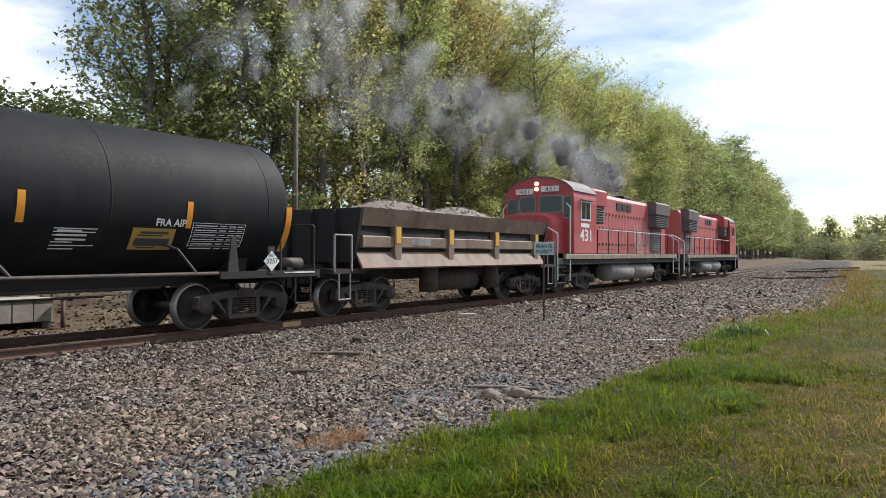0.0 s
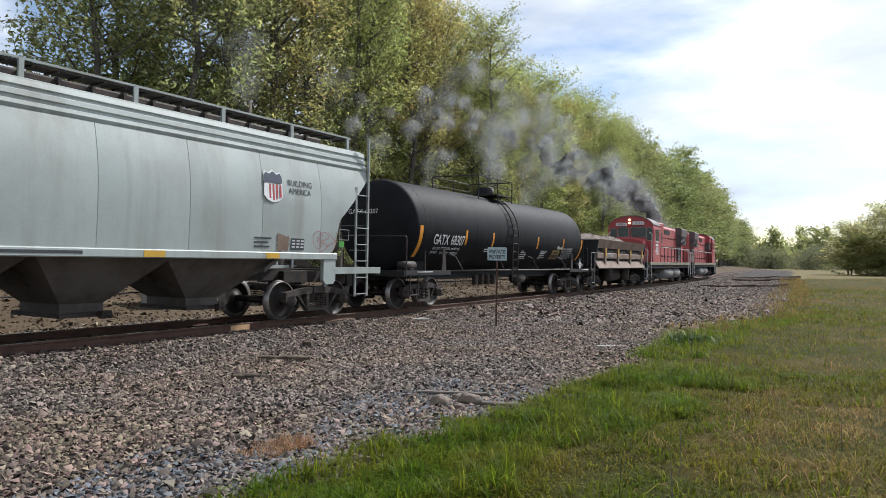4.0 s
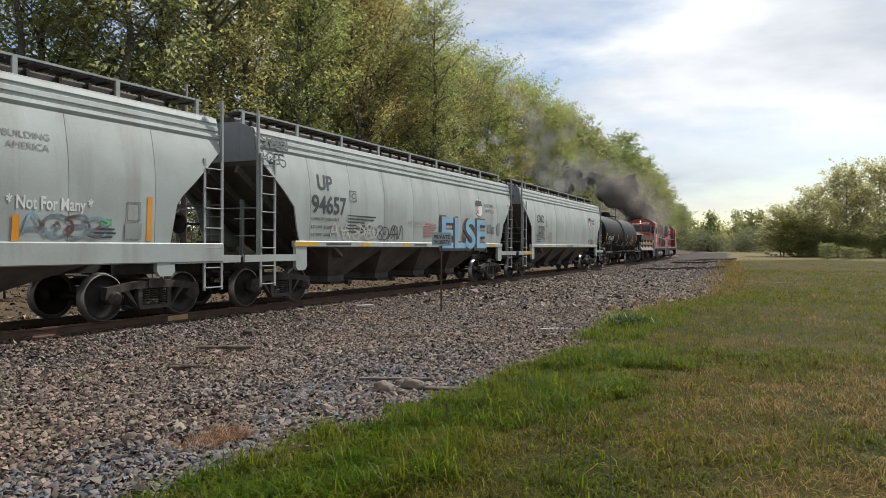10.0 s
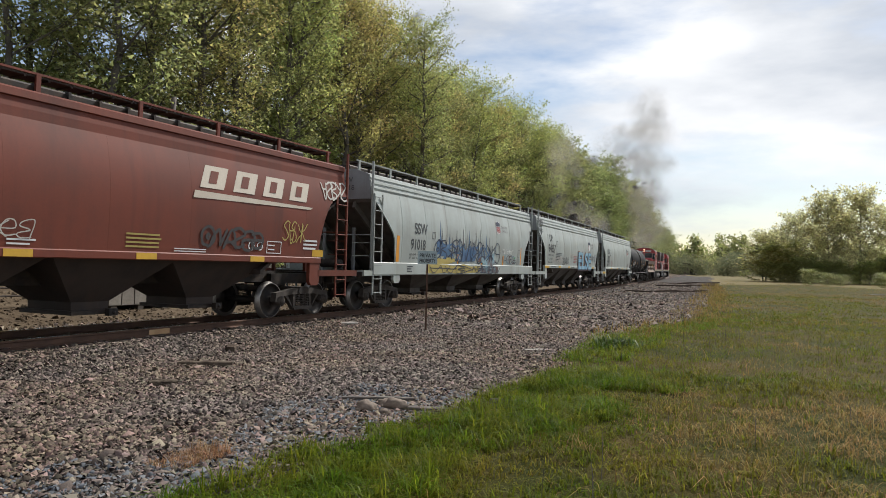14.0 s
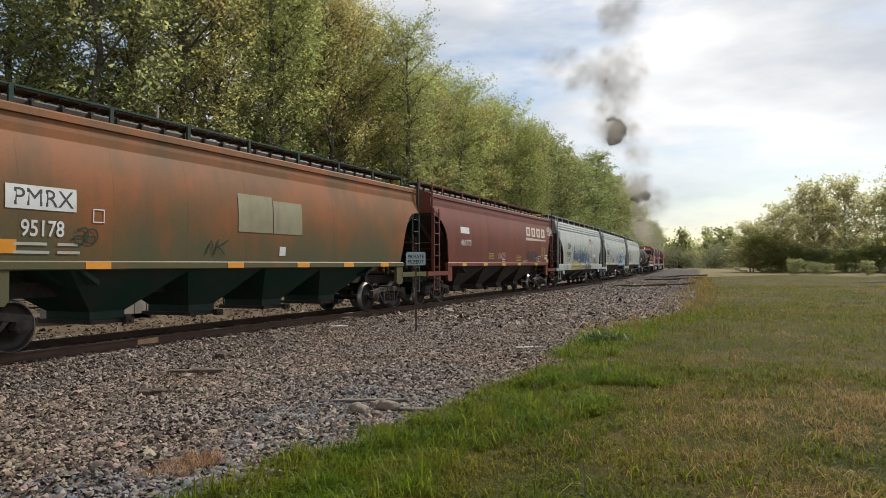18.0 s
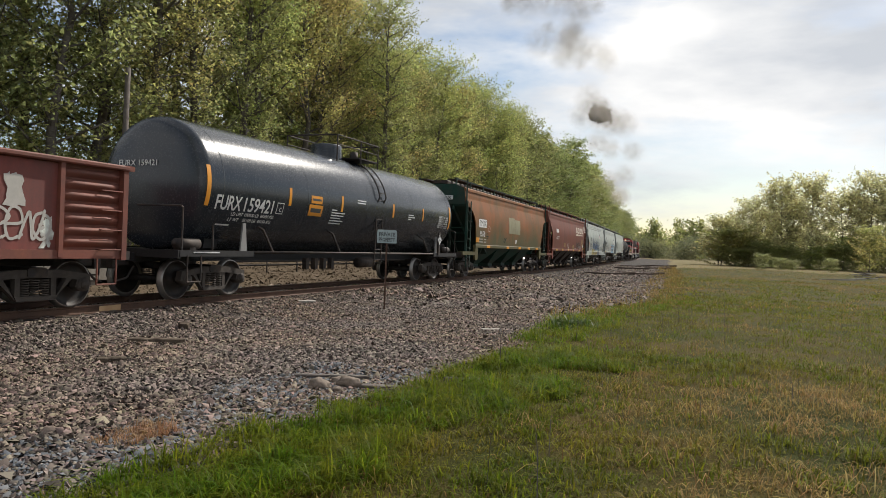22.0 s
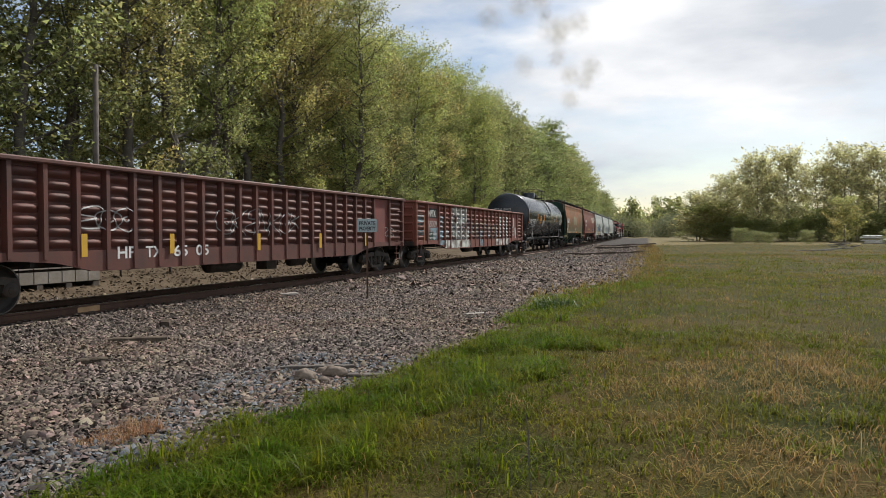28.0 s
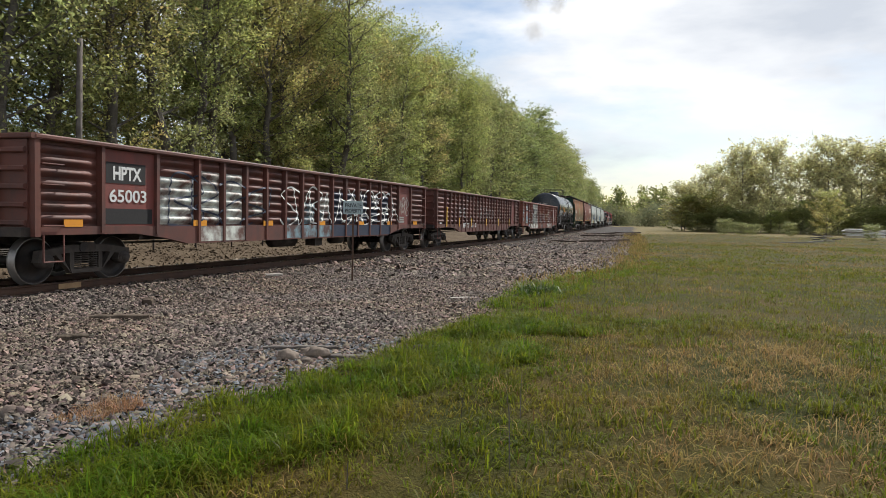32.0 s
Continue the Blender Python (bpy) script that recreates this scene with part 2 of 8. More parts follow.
VS = (2.2, 2.2, 0.12)   # stretch that turns noise into vertical streaks
M = dict(
    # bed coloured darker than its stones, as shade in the gaps between them
    gravel=material("gravel_bed", (0.045, 0.037, 0.032), 0.95, second=(0.065, 0.053, 0.046), scale=0.5, amount=0.7, fine=22, fine_amount=0.8, bump=0.9, bump_dist=0.04, spec=0.2),
    stone=material("ballast_stone", (0.150, 0.122, 0.104), 0.9, second=(0.175, 0.128, 0.094), scale=0.35, amount=0.9, fine=60, fine_amount=0.3, bump=0.3, spec=0.25, island=0.8),
    earth=material("earth", (0.108, 0.077, 0.05), 0.95, second=(0.16, 0.12, 0.08), scale=0.8, amount=0.8, fine=18, fine_amount=0.6, bump=0.8, bump_dist=0.03, spec=0.1),
    turf=material("turf", (0.054, 0.060, 0.009), 0.95, second=(0.125, 0.088, 0.024), scale=0.4, amount=0.9, fine=45, fine_amount=0.8, bump=1.0, bump_dist=0.04, spec=0.1),
    hay=material("hay_field", (0.20, 0.155, 0.075), 0.95, second=(0.13, 0.12, 0.045), scale=0.1, amount=0.7, fine=3, fine_amount=0.4, bump=0.5, bump_dist=0.05, spec=0.1),
    grass=material("grass_blade", (0.095, 0.122, 0.009), 0.55, second=(0.165, 0.142, 0.022), scale=1.1, amount=0.9, fine=8, fine_amount=0.15, bump=0, spec=0.08, island=0.5, thin=0.5),
    lush=material("lush_grass", (0.088, 0.142, 0.009), 0.5, second=(0.155, 0.165, 0.018), scale=1.3, amount=0.9, fine=8, fine_amount=0.15, bump=0, spec=0.08, island=0.5, thin=0.55),
    # valley leaves greyed in their own colour, in place of haze
    leaf_far_hazed=material("far_leaf_hazed", (0.135, 0.15, 0.085), 0.6, second=(0.18, 0.175, 0.095), scale=0.1, amount=0.9, fine=6, fine_amount=0.1, bump=0, spec=0.3, island=0.4, thin=0.5),
    straw=material("dry_grass", (0.30, 0.20, 0.078), 0.7, second=(0.19, 0.145, 0.034), scale=0.9, amount=0.9, fine=8, fine_amount=0.15, bump=0, spec=0.06, island=0.5, thin=0.3),
    leaf=material("leaf", (0.272, 0.32, 0.11), 0.5, second=(0.344, 0.344, 0.12), scale=0.22, amount=0.9, fine=6, fine_amount=0.1, bump=0, spec=0.4, island=0.55, thin=0.62),
    leaf_warm=material("leaf_warm", (0.297, 0.31, 0.11), 0.5, second=(0.367, 0.282, 0.122), scale=0.22, amount=0.9, fine=6, fine_amount=0.1, bump=0, spec=0.4, island=0.55, thin=0.62),
    leaf_dark=material("leaf_dark", (0.231, 0.256, 0.105), 0.5, second=(0.286, 0.281, 0.113), scale=0.22, amount=0.9, fine=6, fine_amount=0.1, bump=0, spec=0.4, island=0.55, thin=0.62),
    leaf_deep=material("leaf_deep", (0.184, 0.23, 0.0874), 0.5, second=(0.239, 0.262, 0.0966), scale=0.22, amount=0.9, fine=6, fine_amount=0.1, bump=0, spec=0.4, island=0.5, thin=0.62),
    # belt trees' leaves paled and greyed: distance haze put into the colour
    leaf_hazed=material("leaf_hazed", (0.46, 0.46, 0.29), 0.5, second=(0.50, 0.46, 0.28), scale=0.22, amount=0.9, fine=6, fine_amount=0.1, bump=0, spec=0.4, island=0.5, thin=0.75),
    fieldstone=material("fieldstone", (0.17, 0.13, 0.10), 0.85, second=(0.24, 0.185, 0.14), scale=5, amount=0.8, fine=40, fine_amount=0.4, bump=0.4),
    bark=material("bark", (0.12, 0.105, 0.088), 0.95, second=(0.21, 0.19, 0.165), scale=1.5, amount=0.8, fine=25, fine_amount=0.6, bump=0.9, bump_dist=0.02, spec=0.1),
    tie=material("tie_wood", (0.075, 0.055, 0.042), 0.9, second=(0.13, 0.10, 0.075), scale=4, amount=0.8, fine=30, fine_amount=0.5, bump=0.6, spec=0.15, obj_random=0.3),
    rail=material("rail_rust", (0.10, 0.055, 0.038), 0.75, metal=0.3, second=(0.15, 0.08, 0.05), scale=3, amount=0.7, fine=40, fine_amount=0.4, bump=0.3),
    railtop=material("rail_polished", (0.42, 0.41, 0.40), 0.25, metal=1.0, fine=60, fine_amount=0.2, bump=0.05),
    steel_dark=material("truck_steel", (0.035, 0.03, 0.028), 0.7, metal=0.3, second=(0.085, 0.06, 0.045), scale=4, amount=0.7, fine=35, fine_amount=0.4, bump=0.3),
    truck=material("dusty_cast_steel", (0.085, 0.07, 0.058), 0.85, metal=0.1, second=(0.05, 0.04, 0.034), scale=5, amount=0.8, fine=35, fine_amount=0.4, bump=0.3),
    wheel=material("wheel_steel", (0.019, 0.016, 0.0145), 0.6, metal=0.3, second=(0.05, 0.035, 0.027), scale=5, amount=0.6, fine=40, fine_amount=0.3, bump=0.2),
    tread=material("wheel_tread", (0.34, 0.32, 0.30), 0.42, metal=0.8, fine=60, fine_amount=0.2, bump=0.05),
    black=material("black_tank_paint", (0.011, 0.0115, 0.013), 0.66, second=(0.02, 0.02, 0.021), scale=1.2, amount=0.6, fine=25, fine_amount=0.3, bump=0.04, spec=0.13, streak=VS, streak_color=(0.035, 0.032, 0.03), streak_amount=0.3),
    blue_black=material("glossy_black_paint", (0.02, 0.026, 0.034), 0.24, second=(0.03, 0.036, 0.044), scale=1.2, amount=0.6, fine=25, fine_amount=0.2, bump=0.02, streak=VS, streak_color=(0.05, 0.055, 0.06), streak_amount=0.3),
    grey=material("pale_grey_paint", (0.385, 0.424, 0.398), 0.47, second=(0.308, 0.321, 0.294), scale=0.9, amount=0.6, fine=30, fine_amount=0.15, bump=0.04, streak=VS, streak_color=(0.22, 0.20, 0.16), streak_amount=0.45),
    grey_rail=material("dusty_grey_rail", (0.30, 0.325, 0.31), 0.6, second=(0.22, 0.22, 0.20), scale=1.5, amount=0.7, fine=30, fine_amount=0.2, bump=0.05),
    # side grey darkened: shade painted on hopper ends, also used for small patches
    grey_shade_patch=material("shade_and_patch_grey", (0.22, 0.24, 0.25), 0.6, second=(0.17, 0.17, 0.17), scale=1.2, amount=0.6, fine=30, fine_amount=0.2, bump=0.05, streak=VS, streak_color=(0.10, 0.09, 0.08), streak_amount=0.5),
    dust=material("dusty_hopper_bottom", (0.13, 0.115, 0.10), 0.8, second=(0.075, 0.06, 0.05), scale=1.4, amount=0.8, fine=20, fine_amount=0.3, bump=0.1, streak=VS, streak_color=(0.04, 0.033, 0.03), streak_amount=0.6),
    # streaked brown, darker than the other hopper bottoms
    bay_brown=material("dark_brown_hopper_bottom", (0.06, 0.043, 0.035), 0.8, second=(0.035, 0.027, 0.023), scale=1.4, amount=0.8, fine=20, fine_amount=0.3, bump=0.1, streak=VS, streak_color=(0.085, 0.05, 0.035), streak_amount=0.5),
    maroon=material("oxide_red_paint", (0.175, 0.046, 0.0276), 0.55, spec=0.25, second=(0.129, 0.0414, 0.0276), scale=0.9, amount=0.7, fine=25, fine_amount=0.2, bump=0.05, streak=VS, streak_color=(0.08, 0.032, 0.024), streak_amount=0.5),
    orange_rust=material("faded_orange_paint", (0.274, 0.0954, 0.029), 0.55, spec=0.25, second=(0.158, 0.0828, 0.029), scale=0.7, amount=0.8, fine=25, fine_amount=0.25, bump=0.06, streak=(1.6, 1.6, 0.10), streak_color=(0.085, 0.07, 0.035), streak_amount=0.6, undercoat=(1.7, 2.9, (0.085, 0.095, 0.045), 0.85)),
    green=material("dark_green_paint", (0.014, 0.052, 0.038), 0.7, spec=0.25, second=(0.05, 0.05, 0.04), scale=1.2, amount=0.7, fine=25, fine_amount=0.3, bump=0.05),
    gon=material("gondola_oxide", (0.22, 0.064, 0.04), 0.7, second=(0.12, 0.047, 0.035), scale=1.3, amount=0.8, fine=25, fine_amount=0.35, bump=0.12, streak=VS, streak_color=(0.24, 0.085, 0.035), streak_amount=0.4),
    gon_dark=material("dark_gondola_oxide", (0.135, 0.043, 0.030), 0.68, second=(0.072, 0.034, 0.027), scale=1.3, amount=0.8, fine=25, fine_amount=0.35, bump=0.12, streak=VS, streak_color=(0.17, 0.05, 0.025), streak_amount=0.45),
    # side red: faded, and lightened in colour for the sun along the sides
    red_faded_lit=material("faded_lit_engine_red", (0.45, 0.105, 0.10), 0.55, second=(0.39, 0.08, 0.077), scale=0.8, amount=0.7, fine=25, fine_amount=0.2, bump=0.04, streak=VS, streak_color=(0.25, 0.10, 0.09), streak_amount=0.5),
    sill_cream=material("dirty_cream_paint", (0.30, 0.25, 0.17), 0.7, second=(0.17, 0.14, 0.10), scale=2, amount=0.8, fine=25, fine_amount=0.3, bump=0.08, streak=VS, streak_color=(0.08, 0.07, 0.06), streak_amount=0.5),
    tank_grey=material("dusty_grey_tank", (0.24, 0.23, 0.215), 0.6, second=(0.15, 0.14, 0.13), scale=1.5, amount=0.8, fine=25, fine_amount=0.3, bump=0.06),
    radiator=material("sooty_grey_steel", (0.10, 0.09, 0.088), 0.7, second=(0.15, 0.10, 0.095), scale=1.5, amount=0.8, fine=25, fine_amount=0.3, bump=0.06),
    gon_red=material("gondola_red_panel", (0.22, 0.055, 0.042), 0.7, second=(0.16, 0.05, 0.04), scale=1.3, amount=0.8, fine=25, fine_amount=0.3, bump=0.1, streak=VS, streak_color=(0.07, 0.035, 0.03), streak_amount=0.5),
    red=material("engine_red", (0.39, 0.050, 0.052), 0.5, second=(0.33, 0.055, 0.055), scale=0.8, amount=0.6, fine=25, fine_amount=0.2, bump=0.04, streak=VS, streak_color=(0.2, 0.07, 0.06), streak_amount=0.45),
    engine_grey=material("engine_grey", (0.28, 0.27, 0.26), 0.6, second=(0.2, 0.19, 0.18), scale=1.2, fine=25, fine_amount=0.3, bump=0.05, streak=VS, streak_color=(0.1, 0.09, 0.08), streak_amount=0.5),
    tan=material("faded_tan_steel", (0.24, 0.17, 0.125), 0.75, second=(0.16, 0.10, 0.07), scale=1.5, amount=0.8, fine=25, fine_amount=0.3, bump=0.12, streak=VS, streak_color=(0.10, 0.06, 0.045), streak_amount=0.6),
    dark=material("plain_black", (0.016, 0.015, 0.015), 0.8, fine=25, fine_amount=0.3, bump=0.1),
    orange=material("reflector_orange", (0.75, 0.30, 0.02), 0.45, fine=60, fine_amount=0.1, bump=0, second=(0.6, 0.24, 0.03), scale=3),
    white=material("white_lettering", (0.72, 0.72, 0.70), 0.6, fine=40, fine_amount=0.15, bump=0, second=(0.55, 0.54, 0.52), scale=2.5),
    ink=material("dark_lettering", (0.045, 0.05, 0.055), 0.6, fine=40, fine_amount=0.2, bump=0),
    glass=material("cab_glass", (0.02, 0.025, 0.03), 0.08, fine=3, fine_amount=0.1, bump=0),
    concrete=material("weathered_concrete", (0.36, 0.33, 0.29), 0.9, second=(0.26, 0.235, 0.2), scale=2, amount=0.8, fine=20, fine_amount=0.35, bump=0.3),
    wood_grey=material("weathered_timber", (0.15, 0.13, 0.11), 0.9, second=(0.085, 0.07, 0.06), scale=3, amount=0.8, fine=25, fine_amount=0.4, bump=0.5, streak=(4, 4, 0.4), streak_amount=0.4),
    yellow=material("safety_yellow", (0.62, 0.36, 0.03), 0.5, fine=50, fine_amount=0.15, bump=0, second=(0.5, 0.3, 0.04), scale=3),
    pebble=material("loaded_gravel", (0.25, 0.205, 0.165), 0.95, second=(0.19, 0.155, 0.125), scale=2, amount=0.7, fine=35, fine_amount=0.6, bump=0.9, bump_dist=0.03, island=0.35),
    lamp=glowing("headlight_glow", (1.0, 0.66, 0.42), 1.6),
    sign=material("sign_face", (0.42, 0.52, 0.53), 0.5, fine=50, fine_amount=0.15, bump=0, second=(0.33, 0.4, 0.42), scale=6),
    smoke_dark=veil("dark_smoke", (0.19, 0.185, 0.187), 0.55),
    smoke_mid=veil("grey_smoke", (0.28, 0.26, 0.252), 0.46),
    smoke_brown=veil("brown_grey_smoke", (0.40, 0.37, 0.355), 0.36),
    smoke=veil("blue_grey_smoke", (0.33, 0.345, 0.37), 0.40),
)
BLUE = material("spray_blue", (0.16, 0.36, 0.50), 0.55, second=(0.28, 0.45, 0.56), scale=1.2, amount=0.9, fine=30, fine_amount=0.15, bump=0)
NAVY = material("spray_navy", (0.02, 0.03, 0.06), 0.55, fine=30, fine_amount=0.15, bump=0)
RUST_LINE = material("spray_rust", (0.22, 0.085, 0.04), 0.6, fine=30, fine_amount=0.15, bump=0)
SPRAY_WHITE = material("spray_white", (0.70, 0.73, 0.66), 0.6, second=(0.13, 0.06, 0.045), scale=2.0, amount=1.0, fine=30, fine_amount=0.2, bump=0)
SPRAY_TEAL = material("spray_teal", (0.24, 0.40, 0.46), 0.6, second=(0.10, 0.05, 0.042), scale=2.3, amount=1.0, fine=30, fine_amount=0.2, bump=0)
SPRAY_YELLOW = material("spray_yellow", (0.42, 0.33, 0.09), 0.6, fine=30, fine_amount=0.2, bump=0)
SPRAY_YELLOW2 = material("spray_pale_yellow", (0.30, 0.25, 0.14), 0.6, second=(0.13, 0.06, 0.04), scale=2.2, amount=1.0, fine=30, fine_amount=0.2, bump=0)
SPRAY_LINE = material("spray_white_line", (0.72, 0.73, 0.69), 0.6, second=(0.55, 0.55, 0.52), scale=4, fine=30, fine_amount=0.15, bump=0)
SIGN_RED = material("sign_red", (0.4, 0.05, 0.05), 0.6, fine=30, fine_amount=0.2, bump=0)


# ---- building blocks ----
class Shape:
    """Collects faces of one mesh."""

    def __init__(self):
        self.v, self.f, self.mi, self.cur, self.smooth, self.sm = [], [], [], 0, False, []

    def add(self, verts, faces):
        o = len(self.v)
        self.v += [tuple(p) for p in verts]
        for f in faces:
            self.f.append(tuple(o + i for i in f))
            self.mi.append(self.cur)
            self.sm.append(self.smooth)
        return self

    def box(self, x0, x1, y0, y1, z0, z1, c=0.0):
        """A box; c chamfers the four edges along its longest side."""
        if c <= 0:
            return self.add([(x, y, z) for x in (x0, x1) for y in (y0, y1) for z in (z0, z1)],
                            [(0, 1, 3, 2), (4, 6, 7, 5), (0, 4, 5, 1), (2, 3, 7, 6), (0, 2, 6, 4), (1, 5, 7, 3)])
        d = (x1 - x0, y1 - y0, z1 - z0)
        ax = d.index(max(d))
        a, b = [i for i in range(3) if i != ax]
        lo, hi = (x0, y0, z0), (x1, y1, z1)
        ring = [(lo[a] + c, lo[b]), (hi[a] - c, lo[b]), (hi[a], lo[b] + c), (hi[a], hi[b] - c), (hi[a] - c, hi[b]), (lo[a] + c, hi[b]), (lo[a], hi[b] - c), (lo[a], lo[b] + c)]
        return self.prism(ring, ax, lo[ax], hi[ax])

    def prism(self, ring, ax, t0, t1):
        """An outline in the plane across axis ax, drawn out from t0 to t1."""
        a, b = [i for i in range(3) if i != ax]
        vs = []
        for t in (t0, t1):
            for p in ring:
                q = [0, 0, 0]
                q[ax], q[a], q[b] = t, p[0], p[1]
                vs.append(q)
        n = len(ring)
        return self.add(vs, [tuple(range(n))[::-1], tuple(range(n, 2 * n))] + [(i, (i + 1) % n, n + (i + 1) % n, n + i) for i in range(n)])

    def tube(self, p0, p1, r, n=8, r1=None, caps=True):
        p0, p1 = Vector(p0), Vector(p1)
        d = (p1 - p0).normalized()
        u = d.orthogonal().normalized()
        w = d.cross(u)
        r1 = r if r1 is None else r1
        vs = [p + (u * math.cos(2 * math.pi * i / n) + w * math.sin(2 * math.pi * i / n)) * rr for p, rr in ((p0, r), (p1, r1)) for i in range(n)]
        fs = [(i, (i + 1) % n, n + (i + 1) % n, n + i) for i in range(n)]
        if caps:
            fs += [tuple(range(n))[::-1], tuple(range(n, 2 * n))]
        s0, self.smooth = self.smooth, n > 6
        self.add(vs, fs)
        self.smooth = s0
        return self

    def path(self, pts, r, n=6):
        for a, b in zip(pts, pts[1:]):
            self.tube(a, b, r, n)
        return self

    def lathe(self, prof, axis="y", n=24, c=(0, 0, 0), smooth=True):
        """prof: (along, radius) pairs, turned round the axis through c."""
        vs, fs = [], []
        for a, r in prof:
            for i in range(n):
                u, w = r * math.cos(2 * math.pi * i / n), r * math.sin(2 * math.pi * i / n)
                p = {"y": (u, a, w), "x": (a, u, w), "z": (u, w, a)}[axis]
                vs.append((p[0] + c[0], p[1] + c[1], p[2] + c[2]))
        for k in range(len(prof) - 1):
            for i in range(n):
                fs.append((k * n + i, k * n + (i + 1) % n, (k + 1) * n + (i + 1) % n, (k + 1) * n + i))
        s0, self.smooth = self.smooth, smooth
        self.add(vs, fs)
        self.smooth = s0
        return self

    def grid(self, fn, nu, nv, smooth=True):
        vs = [fn(i / nu, j / nv) for i in range(nu + 1) for j in range(nv + 1)]
        fs = [(i * (nv + 1) + j, (i + 1) * (nv + 1) + j, (i + 1) * (nv + 1) + j + 1, i * (nv + 1) + j + 1) for i in range(nu) for j in range(nv)]
        s0, self.smooth = self.smooth, smooth
        self.add(vs, fs)
        self.smooth = s0
        return self

    def mesh(self, name, mats):
        me = bpy.data.meshes.new(name)
        me.from_pydata(self.v, [], self.f)
        for m in mats if isinstance(mats, (list, tuple)) else [mats]:
            me.materials.append(m)
        me.polygons.foreach_set("material_index", self.mi)
        me.polygons.foreach_set("use_smooth", self.sm)
        me.update()
        bm = bmesh.new()
        bm.from_mesh(me)
        bmesh.ops.recalc_face_normals(bm, faces=bm.faces)
        bm.to_mesh(me)
        bm.free()
        return me


def part(name, shape, mats, parent, label=""):
    ob = new(name, shape if isinstance(shape, bpy.types.Mesh) else shape.mesh(name, mats))
    ob.parent = parent
    return tagged(ob, label)


def thing(name, label, category, group="", kind=""):
    ob = new(name)
    ob.empty_display_size = 0.2
    return tagged(ob, label, category, group, kind)


def lettering(text, size, x, y, z, parent, mat, width=None, name="lettering", facing=1, bold=0.0):
    """Letters on a car's side (facing +x, or -y for an end), lower left corner at y, z."""
    cu = bpy.data.curves.new(name, "FONT")
    cu.body, cu.size, cu.extrude, cu.offset = text, size, 0.002, bold
    ob = new(name, cu)
    bpy.context.view_layer.update()
    w = max(ob.dimensions.x, 0.01)
    me = bpy.data.meshes.new_from_object(ob.evaluated_get(bpy.context.evaluated_depsgraph_get()))
    bpy.data.objects.remove(ob)
    sx = (width / w) if width else 1.0
    for v in me.vertices:
        a, b, c = v.co.x * sx, v.co.y, v.co.z
        v.co = (x + c, y + a, z + b) if facing == 1 else (x + a, y - c, z + b)
    me.materials.clear()
    me.materials.append(mat)
    ob = new(name, me)
    ob.parent = parent
    return ob


def bars(rows, x, y, z, parent, mat, height=0.04, gap=0.09, name="stencil_line"):
    """Small stencilling: one bar a line, with the lengths given."""
    for i, w in enumerate(rows):
        s = Shape()
        s.box(x, x + 0.004, y, y + w, z - i * gap, z - i * gap + height)
        part(name, s, mat, parent)


# ---- the line ----
RADIUS, ARC = 996.0, 85.0   # the line bends left, then runs straight on


def on_line(a):
    """Place and heading (degrees) of the track's middle, a metres along it."""
    if a <= 0:
        return 0.0, a, 0.0
    if a < ARC:
        return -RADIUS * (1 - math.cos(a / RADIUS)), RADIUS * math.sin(a / RADIUS), math.degrees(a / RADIUS)
    th = ARC / RADIUS
    return -RADIUS * (1 - math.cos(th)) - (a - ARC) * math.sin(th), RADIUS * math.sin(th) + (a - ARC) * math.cos(th), math.degrees(th)


def track_x(y):
    if y <= 0:
        return 0.0
    if y < ARC:
        return -y * y / (2 * RADIUS)
    return -ARC * ARC / (2 * RADIUS) - (y - ARC) * ARC / RADIUS


def rolled(t):
    return float(np.interp(t, [r[0] for r in ROLL], [r[1] for r in ROLL]))


def line_pose(a, x=0.0, z=0.0):
    px, py, h = on_line(a)
    return Matrix.Translation((px, py, z)) @ pose(0, 0, 0, 0, 0, h) @ Matrix.Translation((x, 0, 0))


GX = (-200.0, -40.0, -14.0, -9.0, -4.5, -2.4, -1.5, 1.4, 2.2, 4.0, 8.0, 13.0, 30.0, 400.0)
GZ = (6.0, 3.0, 0.9, 0.35, -0.15, -0.35, -0.17, -0.17, -0.35, -0.42, -0.35, -0.22, -0.22, -0.22)


def ground_z(x, y):
    """Height of the ground, without its small bumps."""
    return float(np.interp(x - track_x(y), GX, GZ))


# ---- ground ----
def grid_mesh(name, xs, ys, zf, mat):
    vs = [(x, y, zf(x, y)) for y in ys for x in xs]
    n = len(xs)
    fs = [(j * n + i, j * n + i + 1, (j + 1) * n + i + 1, (j + 1) * n + i) for j in range(len(ys) - 1) for i in range(n - 1)]
    me = bpy.data.meshes.new(name)
    me.from_pydata(vs, [], fs)
    for m in mat if isinstance(mat, list) else [mat]:
        me.materials.append(m)
    me.polygons.foreach_set("use_smooth", [True] * len(fs))
    me.update()
    return me


def edge_x(y):
    """Where the gravel gives way to grass, measured from the track's middle."""
    base = float(np.interp(y, (-30, 3, 6, 9, 13, 17, 28, 60, 95, 140), (8.6, 8.7, 9.0, 9.4, 9.4, 8.6, 10.0, 9.3, 8.8, 9.0)))
    return base + 0.45 * noise.noise((0.3, y * 0.45, 0)) + 0.25 * noise.noise((4.3, y * 1.7, 0))


def bumps(x, y):
    u = x - track_x(y)
    k = 0.0 if abs(u) < 1.3 else min(1, (abs(u) - 1.3) / 1.0)
    return k * (0.05 * noise.noise((x * 0.5, y * 0.5, 3)) + 0.025 * noise.noise((x * 1.9, y * 1.9, 7)))


def zg(x, y):
    return ground_z(x, y) + bumps(x, y)


